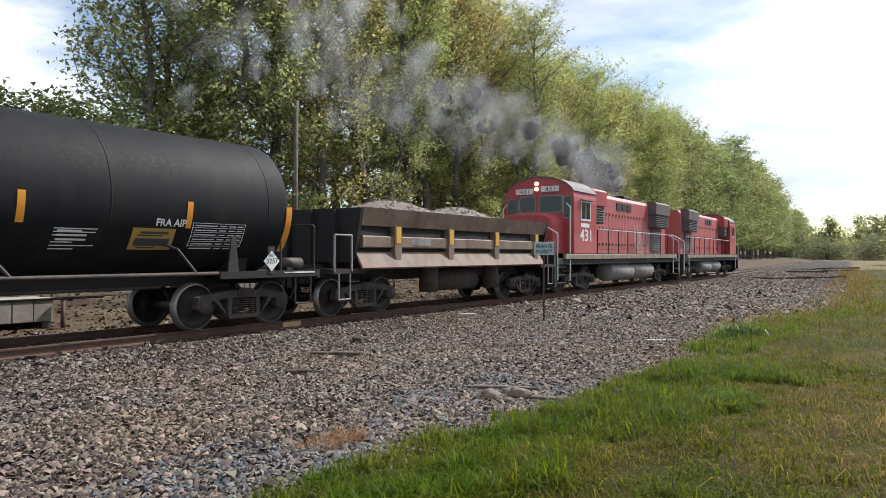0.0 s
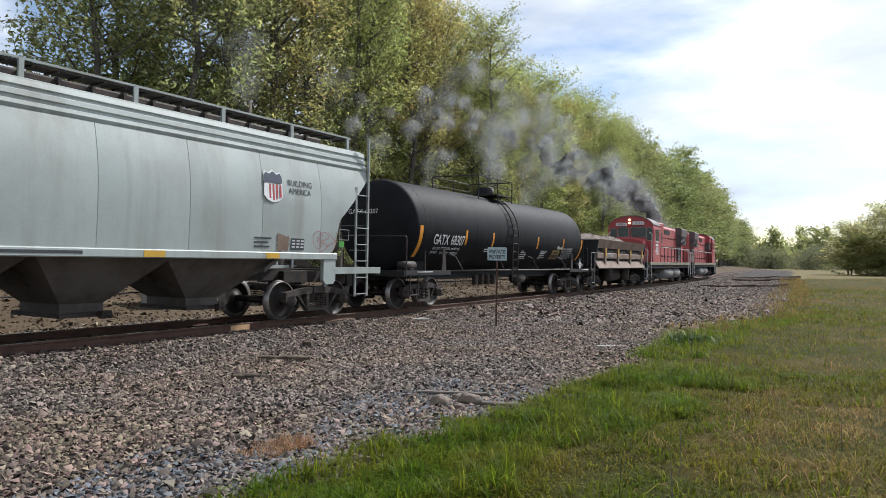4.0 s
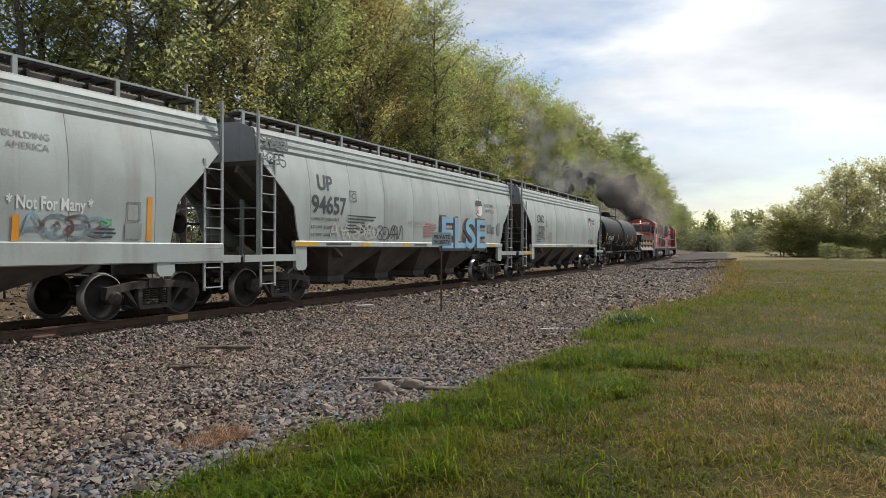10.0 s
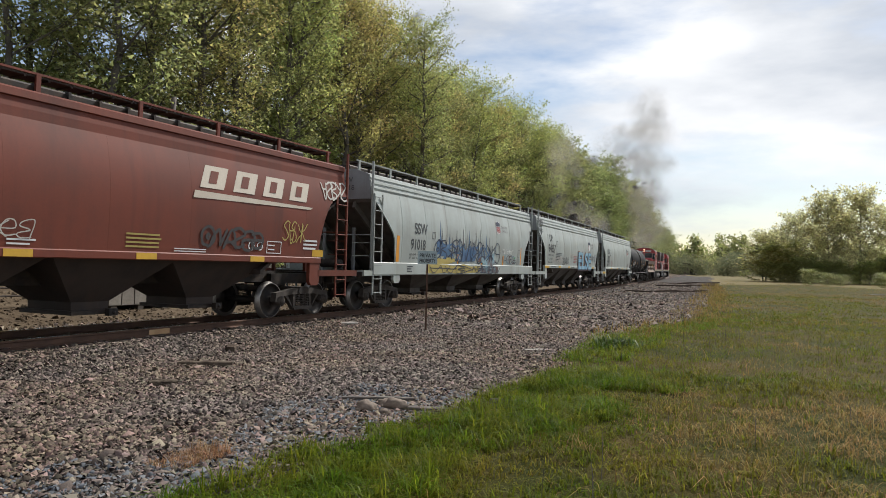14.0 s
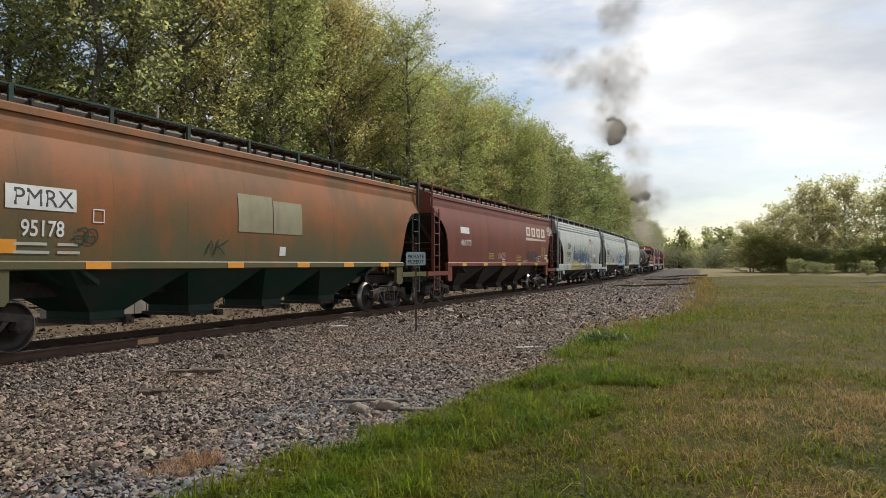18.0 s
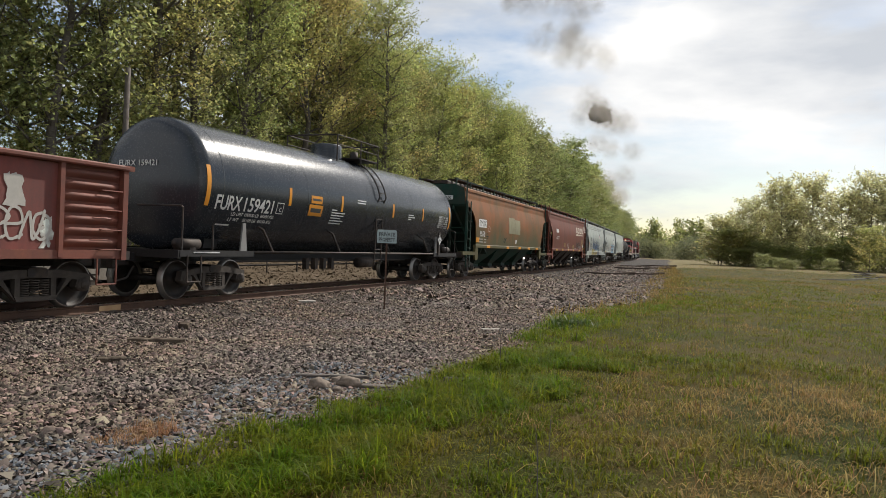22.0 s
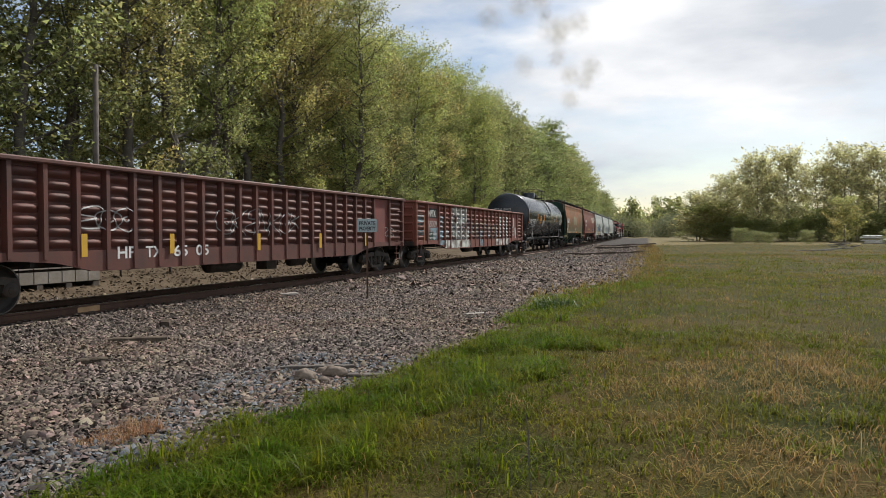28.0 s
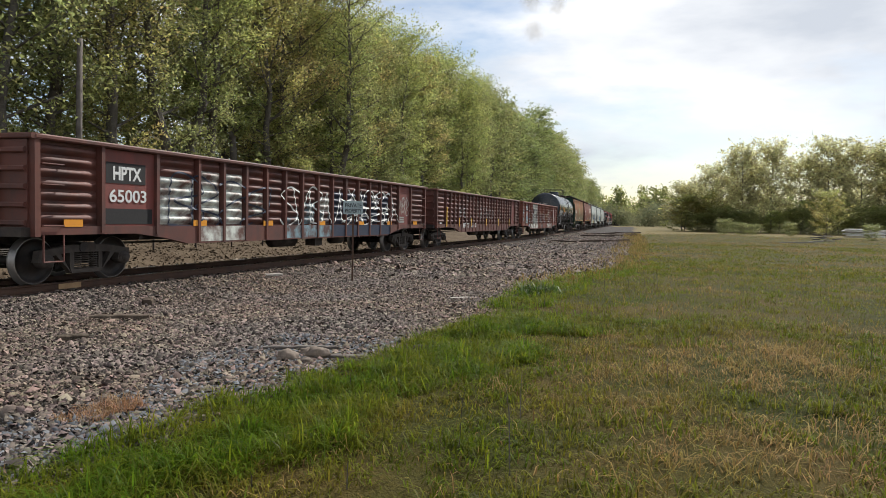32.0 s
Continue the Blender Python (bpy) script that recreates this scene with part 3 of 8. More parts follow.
def steps(*spans):
    out = []
    for a, b, d in spans:
        n = max(1, int(round((b - a) / d)))
        out += [a + (b - a) * i / n for i in range(n)]
    return out + [spans[-1][1]]


XS = steps((-1800, -200, 200), (-200, -40, 20), (-40, -16, 3), (-16, -3, 0.5), (-3, 3, 0.2), (3, 16, 0.25), (16, 30, 0.7), (30, 80, 5), (80, 300, 30), (300, 2200, 250))
YS = steps((-400, -40, 40), (-40, -4, 2), (-4, 30, 0.3), (30, 60, 1.0), (60, 150, 2), (150, 320, 17), (320, 3200, 300))
ground_me = grid_mesh("ground", XS, YS, lambda x, y: zg(x, y) if abs(x) < 190 and y < 330 else ground_z(max(-190, min(190, x)), min(330, y)), [M["turf"], M["gravel"], M["earth"], M["hay"]])
idx = []
nx = len(XS)
for j in range(len(YS) - 1):
    for i in range(nx - 1):
        x, y = (XS[i] + XS[i + 1]) / 2, (YS[j] + YS[j + 1]) / 2
        u = x - track_x(y)
        if -60 < y < 260 and -2.6 < u < edge_x(y):
            idx.append(1)
        elif u <= -2.6 and u > -60:
            idx.append(2)
        else:
            idx.append(3 if y > 108 + 14 * noise.noise((x * 0.1, 0, 4)) and y < 330 and u > 0 else 0)
ground_me.polygons.foreach_set("material_index", idx)
ground = tagged(new("ground", ground_me), "gravel and grass ground beside a railway line", "ground", kind="structure")


# ---- rails, ties ----
def rail_mesh(side, a0, a1, step):
    prof = [(-0.07, -0.17), (0.07, -0.17), (0.07, -0.155), (0.012, -0.135), (0.012, -0.045), (0.036, -0.035), (0.036, -0.006), (0.03, 0.0), (-0.03, 0.0), (-0.036, -0.006), (-0.036, -0.035), (-0.012, -0.045), (-0.012, -0.135), (-0.07, -0.155)]
    n = int((a1 - a0) / step)
    vs, fs, mi = [], [], []
    for i in range(n + 1):
        m = line_pose(a0 + (a1 - a0) * i / n, side * 0.753)
        for x, z in prof:
            vs.append(tuple(m @ Vector((x, 0, z))))
    k = len(prof)
    for i in range(n):
        for j in range(k):
            fs.append((i * k + j, i * k + (j + 1) % k, (i + 1) * k + (j + 1) % k, (i + 1) * k + j))
            mi.append(1 if j in (7,) else 0)
    me = bpy.data.meshes.new("rail")
    me.from_pydata(vs, [], fs)
    me.materials.append(M["rail"])
    me.materials.append(M["railtop"])
    me.polygons.foreach_set("material_index", mi)
    me.update()
    return me


for side in (1, -1):
    tagged(new("rail", rail_mesh(side, -40, 330, 2.5)), "rust-brown steel rail with a worn bright head", "rail", "rails of the track", "structure")


# ---- woods ----
def leaf_cloud(rnd, centres, count, size, spread):
    """Small leaf blades scattered round clump centres."""
    rs = np.random.RandomState(rnd)
    cs = np.array([c[:3] for c in centres])
    rr = np.array([c[3] for c in centres])
    w = rr ** 2
    pick = rs.choice(len(cs), count, p=w / w.sum())
    p = cs[pick] + rs.normal(size=(count, 3)) * (rr[pick] * 0.62)[:, None] * np.array([1, 1, spread])
    a = rs.normal(size=(count, 3))
    a /= np.linalg.norm(a, axis=1)[:, None]
    b = np.cross(a, rs.normal(size=(count, 3)))
    b /= np.linalg.norm(b, axis=1)[:, None]
    s = size * rs.uniform(0.6, 1.4, count)[:, None]
    v = np.stack([p - a * s, p + a * s * 0.6 + b * s * 0.62, p + a * s * 0.6 - b * s * 0.62], 1).reshape(-1, 3)
    f = np.arange(count * 3).reshape(-1, 3)
    return v, f


def cloud_mesh(name, v, f, mat):
    me = bpy.data.meshes.new(name)
    me.vertices.add(len(v))
    me.vertices.foreach_set("co", v.astype(np.float32).ravel())
    k = f.shape[1]
    me.loops.add(f.size)
    me.loops.foreach_set("vertex_index", f.ravel().astype(np.int32))
    me.polygons.add(len(f))
    me.polygons.foreach_set("loop_start", np.arange(0, f.size, k, dtype=np.int32))
    me.materials.append(mat)
    me.update(calc_edges=True)
    return me


def twig_cloud(seed, twigs, count, size):
    """Leaves along twigs: each twig is a start, an end and a width."""
    rs = np.random.RandomState(seed)
    s0, s1 = np.array([t[0] for t in twigs]), np.array([t[1] for t in twigs])
    rad = np.array([t[2] for t in twigs])
    w = np.linalg.norm(s1 - s0, axis=1) * (0.3 + rad)
    pick = rs.choice(len(twigs), count, p=w / w.sum())
    f = rs.uniform(0, 1.08, count)[:, None]
    p = s0[pick] * (1 - f) + s1[pick] * f + rs.normal(size=(count, 3)) * (rad[pick] * rs.uniform(0.3, 1.0, count))[:, None] * np.array([1, 1, 0.7])
    a = rs.normal(size=(count, 3)) * np.array([1, 1, 0.7])
    a /= np.linalg.norm(a, axis=1)[:, None]
    b = np.cross(a, rs.normal(size=(count, 3)) * np.array([0.6, 0.6, 1.0]))
    b /= np.linalg.norm(b, axis=1)[:, None]
    s = size * rs.uniform(0.55, 1.45, count)[:, None]
    v = np.stack([p - a * s, p + a * s * 0.6 + b * s * 0.6, p + a * s * 0.6 - b * s * 0.6], 1).reshape(-1, 3)
    return v, np.arange(count * 3).reshape(-1, 3)


def tree_parts(seed, height, crown_r, leaf_mat, leaves, leaf_size, low=0.12, slim=1.0, limbs=34):
    """A tapered trunk with rising limbs and twigs, and the leaves that sit on those twigs."""
    rnd = random.Random(seed)
    s = Shape()
    n = 9
    pts = [Vector((0, 0, -0.5))]
    for i in range(1, n + 1):
        pts.append(pts[-1] + Vector((rnd.gauss(0, 0.010) * height, rnd.gauss(0, 0.010) * height, height * 0.96 / n + (0.5 if i == 1 else 0))))
    r0 = 0.0105 * height * slim
    for i in range(n):
        s.tube(pts[i], pts[i + 1], r0 * (1 - i / (n + 0.4)), 7, r0 * (1 - (i + 1) / (n + 0.4)), caps=False)
    twigs = []
    for k in range(limbs):
        f = low + (0.98 - low) * (max(0.0, k + rnd.uniform(-0.4, 0.4)) / limbs) ** 0.85
        f = min(0.985, max(low * 0.8, f))
        j = min(n - 1, int(f * n))
        base = pts[j].lerp(pts[j + 1], f * n - j)
        g = (f - low) / (1 - low)
        a = k * 2.4 + rnd.uniform(-0.6, 0.6)
        reach = crown_r * (0.25 + 0.85 * math.sin(math.pi * min(1.0, 0.20 + 0.72 * max(0.0, g)))) * rnd.uniform(0.55, 1.15)
        rise = min(reach * rnd.uniform(0.4, 1.3) * (0.6 + 0.6 * g), height * 1.0 - base.z)
        tip = base + Vector((math.cos(a) * reach, math.sin(a) * reach, rise))
        mid = base.lerp(tip, 0.5) + Vector((math.cos(a), math.sin(a), 0)) * 0.10 * reach
        rr = r0 * 0.34 * (1 - f * 0.65)
        s.tube(base, mid, rr, 4, rr * 0.6, caps=False)
        s.tube(mid, tip, rr * 0.6, 3, rr * 0.15, caps=False)
        for q in range(9):
            u = 0.15 + 0.85 * (q + rnd.random()) / 9
            o = base.lerp(mid, u * 2) if u < 0.5 else mid.lerp(tip, u * 2 - 1)
            b = a + rnd.choice((-1, 1)) * rnd.uniform(0.3, 1.5)
            ln = crown_r * rnd.uniform(0.2, 0.5)
            e = o + Vector((math.cos(b) * ln, math.sin(b) * ln, ln * rnd.uniform(-0.2, 1.3)))
            if q % 3 == 1 and leaf_size < 0.1:
                s.tube(o, e, rr * 0.3, 3, rr * 0.08, caps=False)
            twigs.append((tuple(o.lerp(e, 0.1)), tuple(e), crown_r * rnd.uniform(0.08, 0.20)))
    for q in range(6):
        o = pts[-1] - Vector((0, 0, height * 0.025 * q))
        twigs.append((tuple(o), (o.x + rnd.uniform(-0.7, 0.7), o.y + rnd.uniform(-0.7, 0.7), o.z + rnd.uniform(0.2, 0.8)), crown_r * 0.16))
    v, f = twig_cloud(seed, twigs, leaves, leaf_size)
    return s.mesh("trunk", M["bark"]), cloud_mesh("crown", v, f, leaf_mat)


def make_tree(kit, label, group):
    t = thing("tree", label, "tree", group)
    part("trunk", kit[0], None, t)
    part("crown", kit[1], None, t)
    return t


WOOD_LABELS = {"leaf": "tall fresh-green broadleaf tree at the wood's edge", "leaf_warm": "tall yellow-green budding tree at the wood's edge", "leaf_dark": "tall dark green broadleaf tree in the wood", "leaf_deep": "tall deep green broadleaf tree in the wood", "leaf_hazed": "broadleaf tree across the field, leaves paled like haze"}
NEAR, FINE, COARSE, FAR, BELT = (17500, 0.072), (17000, 0.076), (13000, 0.098), (8500, 0.13), (7600, 0.27)
KITS = [(tree_parts(11 + i, 19.0, r, M[m], *grade, low, 1.4 if grade in (FINE, NEAR) else 1.0, limbs), m) for i, (m, r, low, grade, limbs) in enumerate((
    ("leaf", 2.9, 0.14, COARSE, 42), ("leaf_dark", 3.0, 0.10, COARSE, 42), ("leaf", 2.5, 0.24, FINE, 40), ("leaf_warm", 2.6, 0.16, FINE, 40), ("leaf_deep", 2.5, 0.10, FAR, 44), ("leaf_dark", 2.5, 0.08, FAR, 44), ("leaf_warm", 2.7, 0.2, COARSE, 42),
    ("leaf", 2.2, 0.3, FINE, 34), ("leaf_dark", 2.5, 0.14, NEAR, 40), ("leaf_hazed", 4.6, 0.07, BELT, 48), ("leaf_hazed", 4.0, 0.10, BELT, 48), ("leaf_hazed", 4.4, 0.06, BELT, 48)))]
protos = [make_tree(k, WOOD_LABELS[m], "trees of the wood") for k, m in KITS]
used = set()


def plant(k, x, y, hs, wide=1.0, label="", group="", z=None):
    """Puts a tree of kit k at x, y; the first of each kit is the one that was built."""
    rnd = random.Random(int(x * 71 + y * 37))
    m = Matrix.Translation((x, y, ground_z(x, y) if z is None else z)) @ pose(0, 0, 0, rnd.uniform(-2, 2), rnd.uniform(-2, 2), rnd.uniform(0, 360))
    t = protos[k] if k not in used else copy_thing(protos[k], m)
    used.add(k)
    t.matrix_basis = m
    t.scale = (hs * wide * rnd.uniform(0.92, 1.1), hs * wide * rnd.uniform(0.92, 1.1), hs)
    return tagged(t, label, "", group)


def wood_top(y):
    """Height of the wood's skyline above the rails."""
    return float(np.interp(y, (15, 30, 48, 51, 57, 64, 75, 85, 100, 122, 142, 165, 208, 235, 262, 300, 360), (22.5, 22.5, 21.5, 18.0, 18.6, 20.2, 21.4, 20.6, 21.4, 20.8, 22.6, 24.8, 26.2, 25.0, 22.4, 20.5, 19.0)))


rnd = random.Random(21)
for row, (off, gap, y0) in enumerate(((-12.0, 2.7, 16.5), (-15.5, 3.2, 18.5), (-20.0, 4.4, 40.0))):
    y = y0
    while y < (375 if row < 2 else 120):
        k = rnd.choice((8, 8, 3, 8, 3)) if y < 28 and row < 2 else rnd.choice((3, 3, 7, 3, 2, 8)) if y < 47 and row < 2 else rnd.choice((0, 0, 6, 1)) if y < 95 else rnd.choice((4, 4, 5))
        if y < 21:
            k = 1
        px, py = off + rnd.uniform(-1.2, 1.2) + track_x(y), y + rnd.uniform(-0.8, 0.8)
        plant(k, px, py, (wood_top(py) - ground_z(px, py)) / 19.4 * rnd.uniform(0.86, 1.0) * (1.0, 1.06, 1.10)[row], 1.0 if y < 95 else 1.2 + (y - 95) / 320)
        y += gap * (1.0 if y < 60 else 1.2 if y < 95 else 1.8 if y < 180 else 2.9)
plant(4, -20.7, 143.0, 1.24, 1.3, "tall round-headed tree that rises above the wood")
# young growth and saplings along the wood's foot
SAPLING = [tree_parts(51 + i, 6.0, 1.7, M[m], 4200, 0.10, 0.08, 0.8) for i, m in enumerate(("leaf", "leaf_warm", "leaf_dark"))]
sap = [make_tree(k, "leafy young tree at the foot of the wood", "saplings at the wood's foot") for k in SAPLING]
sap_used = set()


def sapling(k, x, y, hs, wide=1.0, label="", group="", sunk=0.0):
    rnd = random.Random(int(x * 51 + y * 17))
    m = Matrix.Translation((x, y, ground_z(x, y) - sunk)) @ pose(0, 0, 0, 0, 0, rnd.uniform(0, 360))
    t = sap[k] if k not in sap_used else copy_thing(sap[k], m)
    sap_used.add(k)
    t.matrix_basis = m
    t.scale = (hs * wide, hs * wide, hs)
    return tagged(t, label, "", group)


y = 14.5
while y < 120:
    sapling(rnd.choice((0, 1, 2)) if y > 60 else rnd.choice((2, 2, 1)), -11.0 + rnd.uniform(-1.6, 0.8) + track_x(y), y, rnd.uniform(0.35, 0.75), rnd.uniform(0.9, 1.3))
    y += rnd.uniform(2.6, 5.0) * (1 if y < 70 else 1.8)
y = 19.0
while y < 90:
    sapling(rnd.choice((0, 2, 2)), -15.0 + rnd.uniform(-2.0, 2.0) + track_x(y), y, rnd.uniform(0.9, 1.6), 1.2)
    y += rnd.uniform(3.5, 6.0)

# low thicket where the wood begins
for x, y, hs in ((-13.0, 14.5, 0.95), (-15.5, 13.2, 1.05), (-14.2, 11.6, 0.85), (-17.5, 11.0, 1.1), (-15.8, 9.4, 0.7), (-18.6, 8.2, 0.72), (-16.6, 6.6, 0.62), (-19.5, 5.2, 0.65), (-17.4, 3.4, 0.55), (-21.0, 13.0, 1.0), (-23.0, 9.0, 0.75), (-22.5, 4.5, 0.65)):
    sapling(2 if int(y) % 2 else 0, x, y, hs, 1.25, "bushy young tree in the thicket behind the track")

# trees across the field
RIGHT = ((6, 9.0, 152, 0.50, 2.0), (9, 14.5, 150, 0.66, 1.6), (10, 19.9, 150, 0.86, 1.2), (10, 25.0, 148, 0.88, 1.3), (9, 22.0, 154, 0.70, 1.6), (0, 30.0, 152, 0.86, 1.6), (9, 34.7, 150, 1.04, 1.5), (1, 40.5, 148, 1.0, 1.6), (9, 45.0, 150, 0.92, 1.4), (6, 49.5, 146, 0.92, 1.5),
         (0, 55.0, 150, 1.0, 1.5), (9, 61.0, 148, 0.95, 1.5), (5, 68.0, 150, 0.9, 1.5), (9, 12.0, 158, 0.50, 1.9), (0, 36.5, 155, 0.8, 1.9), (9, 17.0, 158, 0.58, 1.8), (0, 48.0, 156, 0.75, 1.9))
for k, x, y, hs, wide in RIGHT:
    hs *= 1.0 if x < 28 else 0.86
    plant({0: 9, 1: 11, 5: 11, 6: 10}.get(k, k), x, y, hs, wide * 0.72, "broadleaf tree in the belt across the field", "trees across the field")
for k, x, y, hs, wide in ((2, 12, 146, 0.7, 1.9), (2, 16, 147, 0.9, 1.7), (2, 21, 146, 0.8, 2.0), (0, 26, 146, 0.8, 2.0), (2, 30, 145, 0.9, 1.9), (2, 36, 145, 0.8, 1.9), (2, 41, 144, 0.9, 1.9), (2, 46, 145, 0.9, 2.0), (2, 52, 144, 0.9, 2.0), (2, 58, 144, 1.0, 2.0), (2, 65, 144, 1.0, 2.0)):
    sapling(k, x, y, hs, wide, "dense shrub in front of the tree belt", "shrubs across the field", 0.9)
sapling(1, 29.2, 112, 1.02, 1.25, "young yellow-green tree standing in the field", "shrubs across the field")
for x, y, hs in ((15.9, 118, 0.42), (18.6, 120, 0.34), (20.3, 121, 0.30), (25.0, 115, 0.36), (31.5, 96, 0.34)):
    sapling(2, x, y, hs, 1.7, "low bushy shrub in the rough field", "shrubs across the field", 0.3)

rnd = random.Random(5)
x = 9.5
while x < 84:
    sapling(0 if x > 16 else 1, x, 149 + rnd.uniform(-2, 2), rnd.uniform(0.6, 1.15) * (1 if x > 13 else 1.2), rnd.uniform(1.7, 2.3), "dense shrub in front of the tree belt", "shrubs across the field", 0.9)
    x += rnd.uniform(2.0, 3.2)

# the far end of the valley: distant trees, a ridge and a small shed
def far_wood(name, label, seed, spots, mat, size, per):
    v, f = leaf_cloud(seed, spots, per, size, 0.9)
    return tagged(new(name, cloud_mesh(name, v, f, mat)), label, "distant woods", kind="stuff")


rnd = random.Random(8)
far_wood("valley_trees", "green trees at the far end of the valley, greyed like haze", 3, [(rnd.uniform(-34, 40), rnd.uniform(270, 330), rnd.uniform(0.5, 6.5), rnd.uniform(2.0, 3.6)) for _ in range(90)], M["leaf_far_hazed"], 0.32, 44000)
far_wood("valley_woods", "dark distant woods on the low ridge", 4, [(rnd.uniform(-160, 190), rnd.uniform(440, 560), rnd.uniform(2, 13) + 5 * noise.noise((0, i * 0.3, 0)), rnd.uniform(3.5, 6.0)) for i in range(300)], M["leaf_dark"], 1.1, 42000)
far_wood("ridge_pines", "scattered pines on the skyline", 5, [(x + rnd.uniform(-1.5, 1.5), 450 + rnd.uniform(-5, 5), z, 2.6) for x in (-36, -22, -14, -9, 2, 30, 60, 95, 120) for z in (12, 15, 18, 20.5)], M["leaf_dark"], 0.8, 4000)


# ---- train: running gear ----
SPINNING = []          # wheelsets, with their radius
ROLLING = []           # cars, with the place of their middle on the line at rest


def wheelset_mesh(r):
    s = Shape()
    for sx in (-1, 1):
        s.cur = 0
        s.lathe([(sx * 0.66, 0.0), (sx * 0.66, r * 0.2), (sx * 0.70, r * 0.24), (sx * 0.735, r * 0.72), (sx * 0.70, r * 0.80), (sx * 0.68, r * 0.86)], "x", 28)
        s.cur = 1
        s.lathe([(sx * 0.68, r * 0.86), (sx * 0.68, r + 0.028), (sx * 0.715, r + 0.028), (sx * 0.735, r), (sx * 0.825, r - 0.004), (sx * 0.826, r * 0.945)], "x", 28)
        s.cur = 0
        s.lathe([(sx * 0.826, r * 0.945), (sx * 0.82, r * 0.9), (sx * 0.79, r * 0.86), (sx * 0.76, r * 0.78), (sx * 0.79, r * 0.38), (sx * 0.83, r * 0.30), (sx * 0.83, 0.0)], "x", 28)
        for k in range(3):    # bolts on the hub, so that the turning shows
            a = 2 * math.pi * k / 3
            s.tube((sx * 0.83, math.cos(a) * r * 0.2, math.sin(a) * r * 0.2), (sx * 0.86, math.cos(a) * r * 0.2, math.sin(a) * r * 0.2), 0.025, 6)
    s.tube((-0.9, 0, 0), (0.9, 0, 0), 0.085, 10)
    return s.mesh("wheelset", [M["wheel"], M["tread"]])


WHEELS = {r: wheelset_mesh(r) for r in (0.457, 0.508)}


def side_frame_mesh(base):
    """A cast freight truck side, with its two openings, from axle to axle."""
    s = Shape()
    h = base / 2
    for x0, x1 in ((0.97, 1.13),):
        s.prism([(-h - 0.2, 0.44), (-h - 0.16, 0.66), (-h * 0.45, 0.76), (h * 0.45, 0.76), (h + 0.16, 0.66), (h + 0.2, 0.44), (h - 0.16, 0.42), (h - 0.12, 0.56), (h * 0.5, 0.61), (-h * 0.5, 0.61), (-h + 0.12, 0.56), (-h + 0.16, 0.42)], 0, x0, x1)
        s.prism([(-0.38, 0.20), (0.38, 0.20), (0.42, 0.28), (-0.42, 0.28)], 0, x0, x1)
        for sy in (-1, 1):
            s.prism([(sy * 0.38, 0.20), (sy * 0.46, 0.29), (sy * (h - 0.2), 0.60), (sy * (h - 0.32), 0.62)], 0, x0 + 0.02, x1 - 0.02)
            s.box(x0 + 0.02, x1 - 0.02, sy * 0.36 - 0.05, sy * 0.36 + 0.05, 0.25, 0.64)
            s.tube((x0 - 0.05, sy * h, 0.457), (x1 + 0.05, sy * h, 0.457), 0.13, 12)
            s.tube((x1 + 0.04, sy * h, 0.457), (x1 + 0.07, sy * h, 0.457), 0.085, 8)
    return s.mesh("side_frame", M["truck"])


def spring_mesh():
    s = Shape()
    for k in range(3):
        y = -0.2 + 0.2 * k
        for i in range(7):
            z = 0.30 + i * 0.045
            s.lathe([(z - 0.012, 0.085), (z, 0.10), (z + 0.012, 0.085)], "z", 10, (1.05, y, 0))
    return s.mesh("spring_nest", M["truck"])


SIDE_FRAMES = {b: side_frame_mesh(b) for b in (1.95, 2.75)}
SPRING = spring_mesh()


def truck(parent, y, r=0.457, base=1.95, label="cast steel freight truck"):
    s = Shape()
    s.box(-1.15, 1.15, -0.2, 0.2, 0.62, 0.80, 0.04)
    s.box(-0.3, 0.3, -0.3, 0.3, 0.78, 0.92)
    for sy in (-1, 1):
        s.box(-0.85, 0.85, sy * (base / 2 - 0.56) - 0.04, sy * (base / 2 - 0.56) + 0.04, 0.36, 0.48)
        for sx in (-1, 1):
            s.box(sx * 0.77 - 0.06, sx * 0.77 + 0.06, sy * (base / 2 - 0.5) - 0.03, sy * (base / 2 - 0.5) + 0.03, 0.28, 0.62)
    t = part("truck", s, M["steel_dark"], parent, label)
    t.location = (0, y, 0)
    for sx in (1, -1):
        f = part("side_frame", SIDE_FRAMES[base], None, t)
        g = tagged(part("spring_nest", SPRING, None, t), kind="stuff")
        f.rotation_euler[2] = g.rotation_euler[2] = 0 if sx > 0 else math.pi
    for sy in (-1, 1):
        w = part("wheelset", WHEELS[r], None, t, "worn steel wheels with polished treads")
        w.location = (0, sy * base / 2, r)
        SPINNING.append((w, r, sy * base / 2))
    return t


def coupler(parent, y, d):
    s = Shape()
    s.box(-0.1, 0.1, min(y, y + d * 0.5), max(y, y + d * 0.5), 0.76, 0.96, 0.02)
    s.prism([(-0.16, y + d * 0.45), (0.16, y + d * 0.45), (0.17, y + d * 0.66), (0.05, y + d * 0.74), (-0.17, y + d * 0.70)], 2, 0.70, 1.02)
    s.path([(0.25, y, 0.75), (0.3, y + d * 0.3, 0.5), (0.25, y + d * 0.62, 0.42)], 0.025)
    return part("coupler", s, M["steel_dark"], parent, "rusty knuckle coupler with air hose")


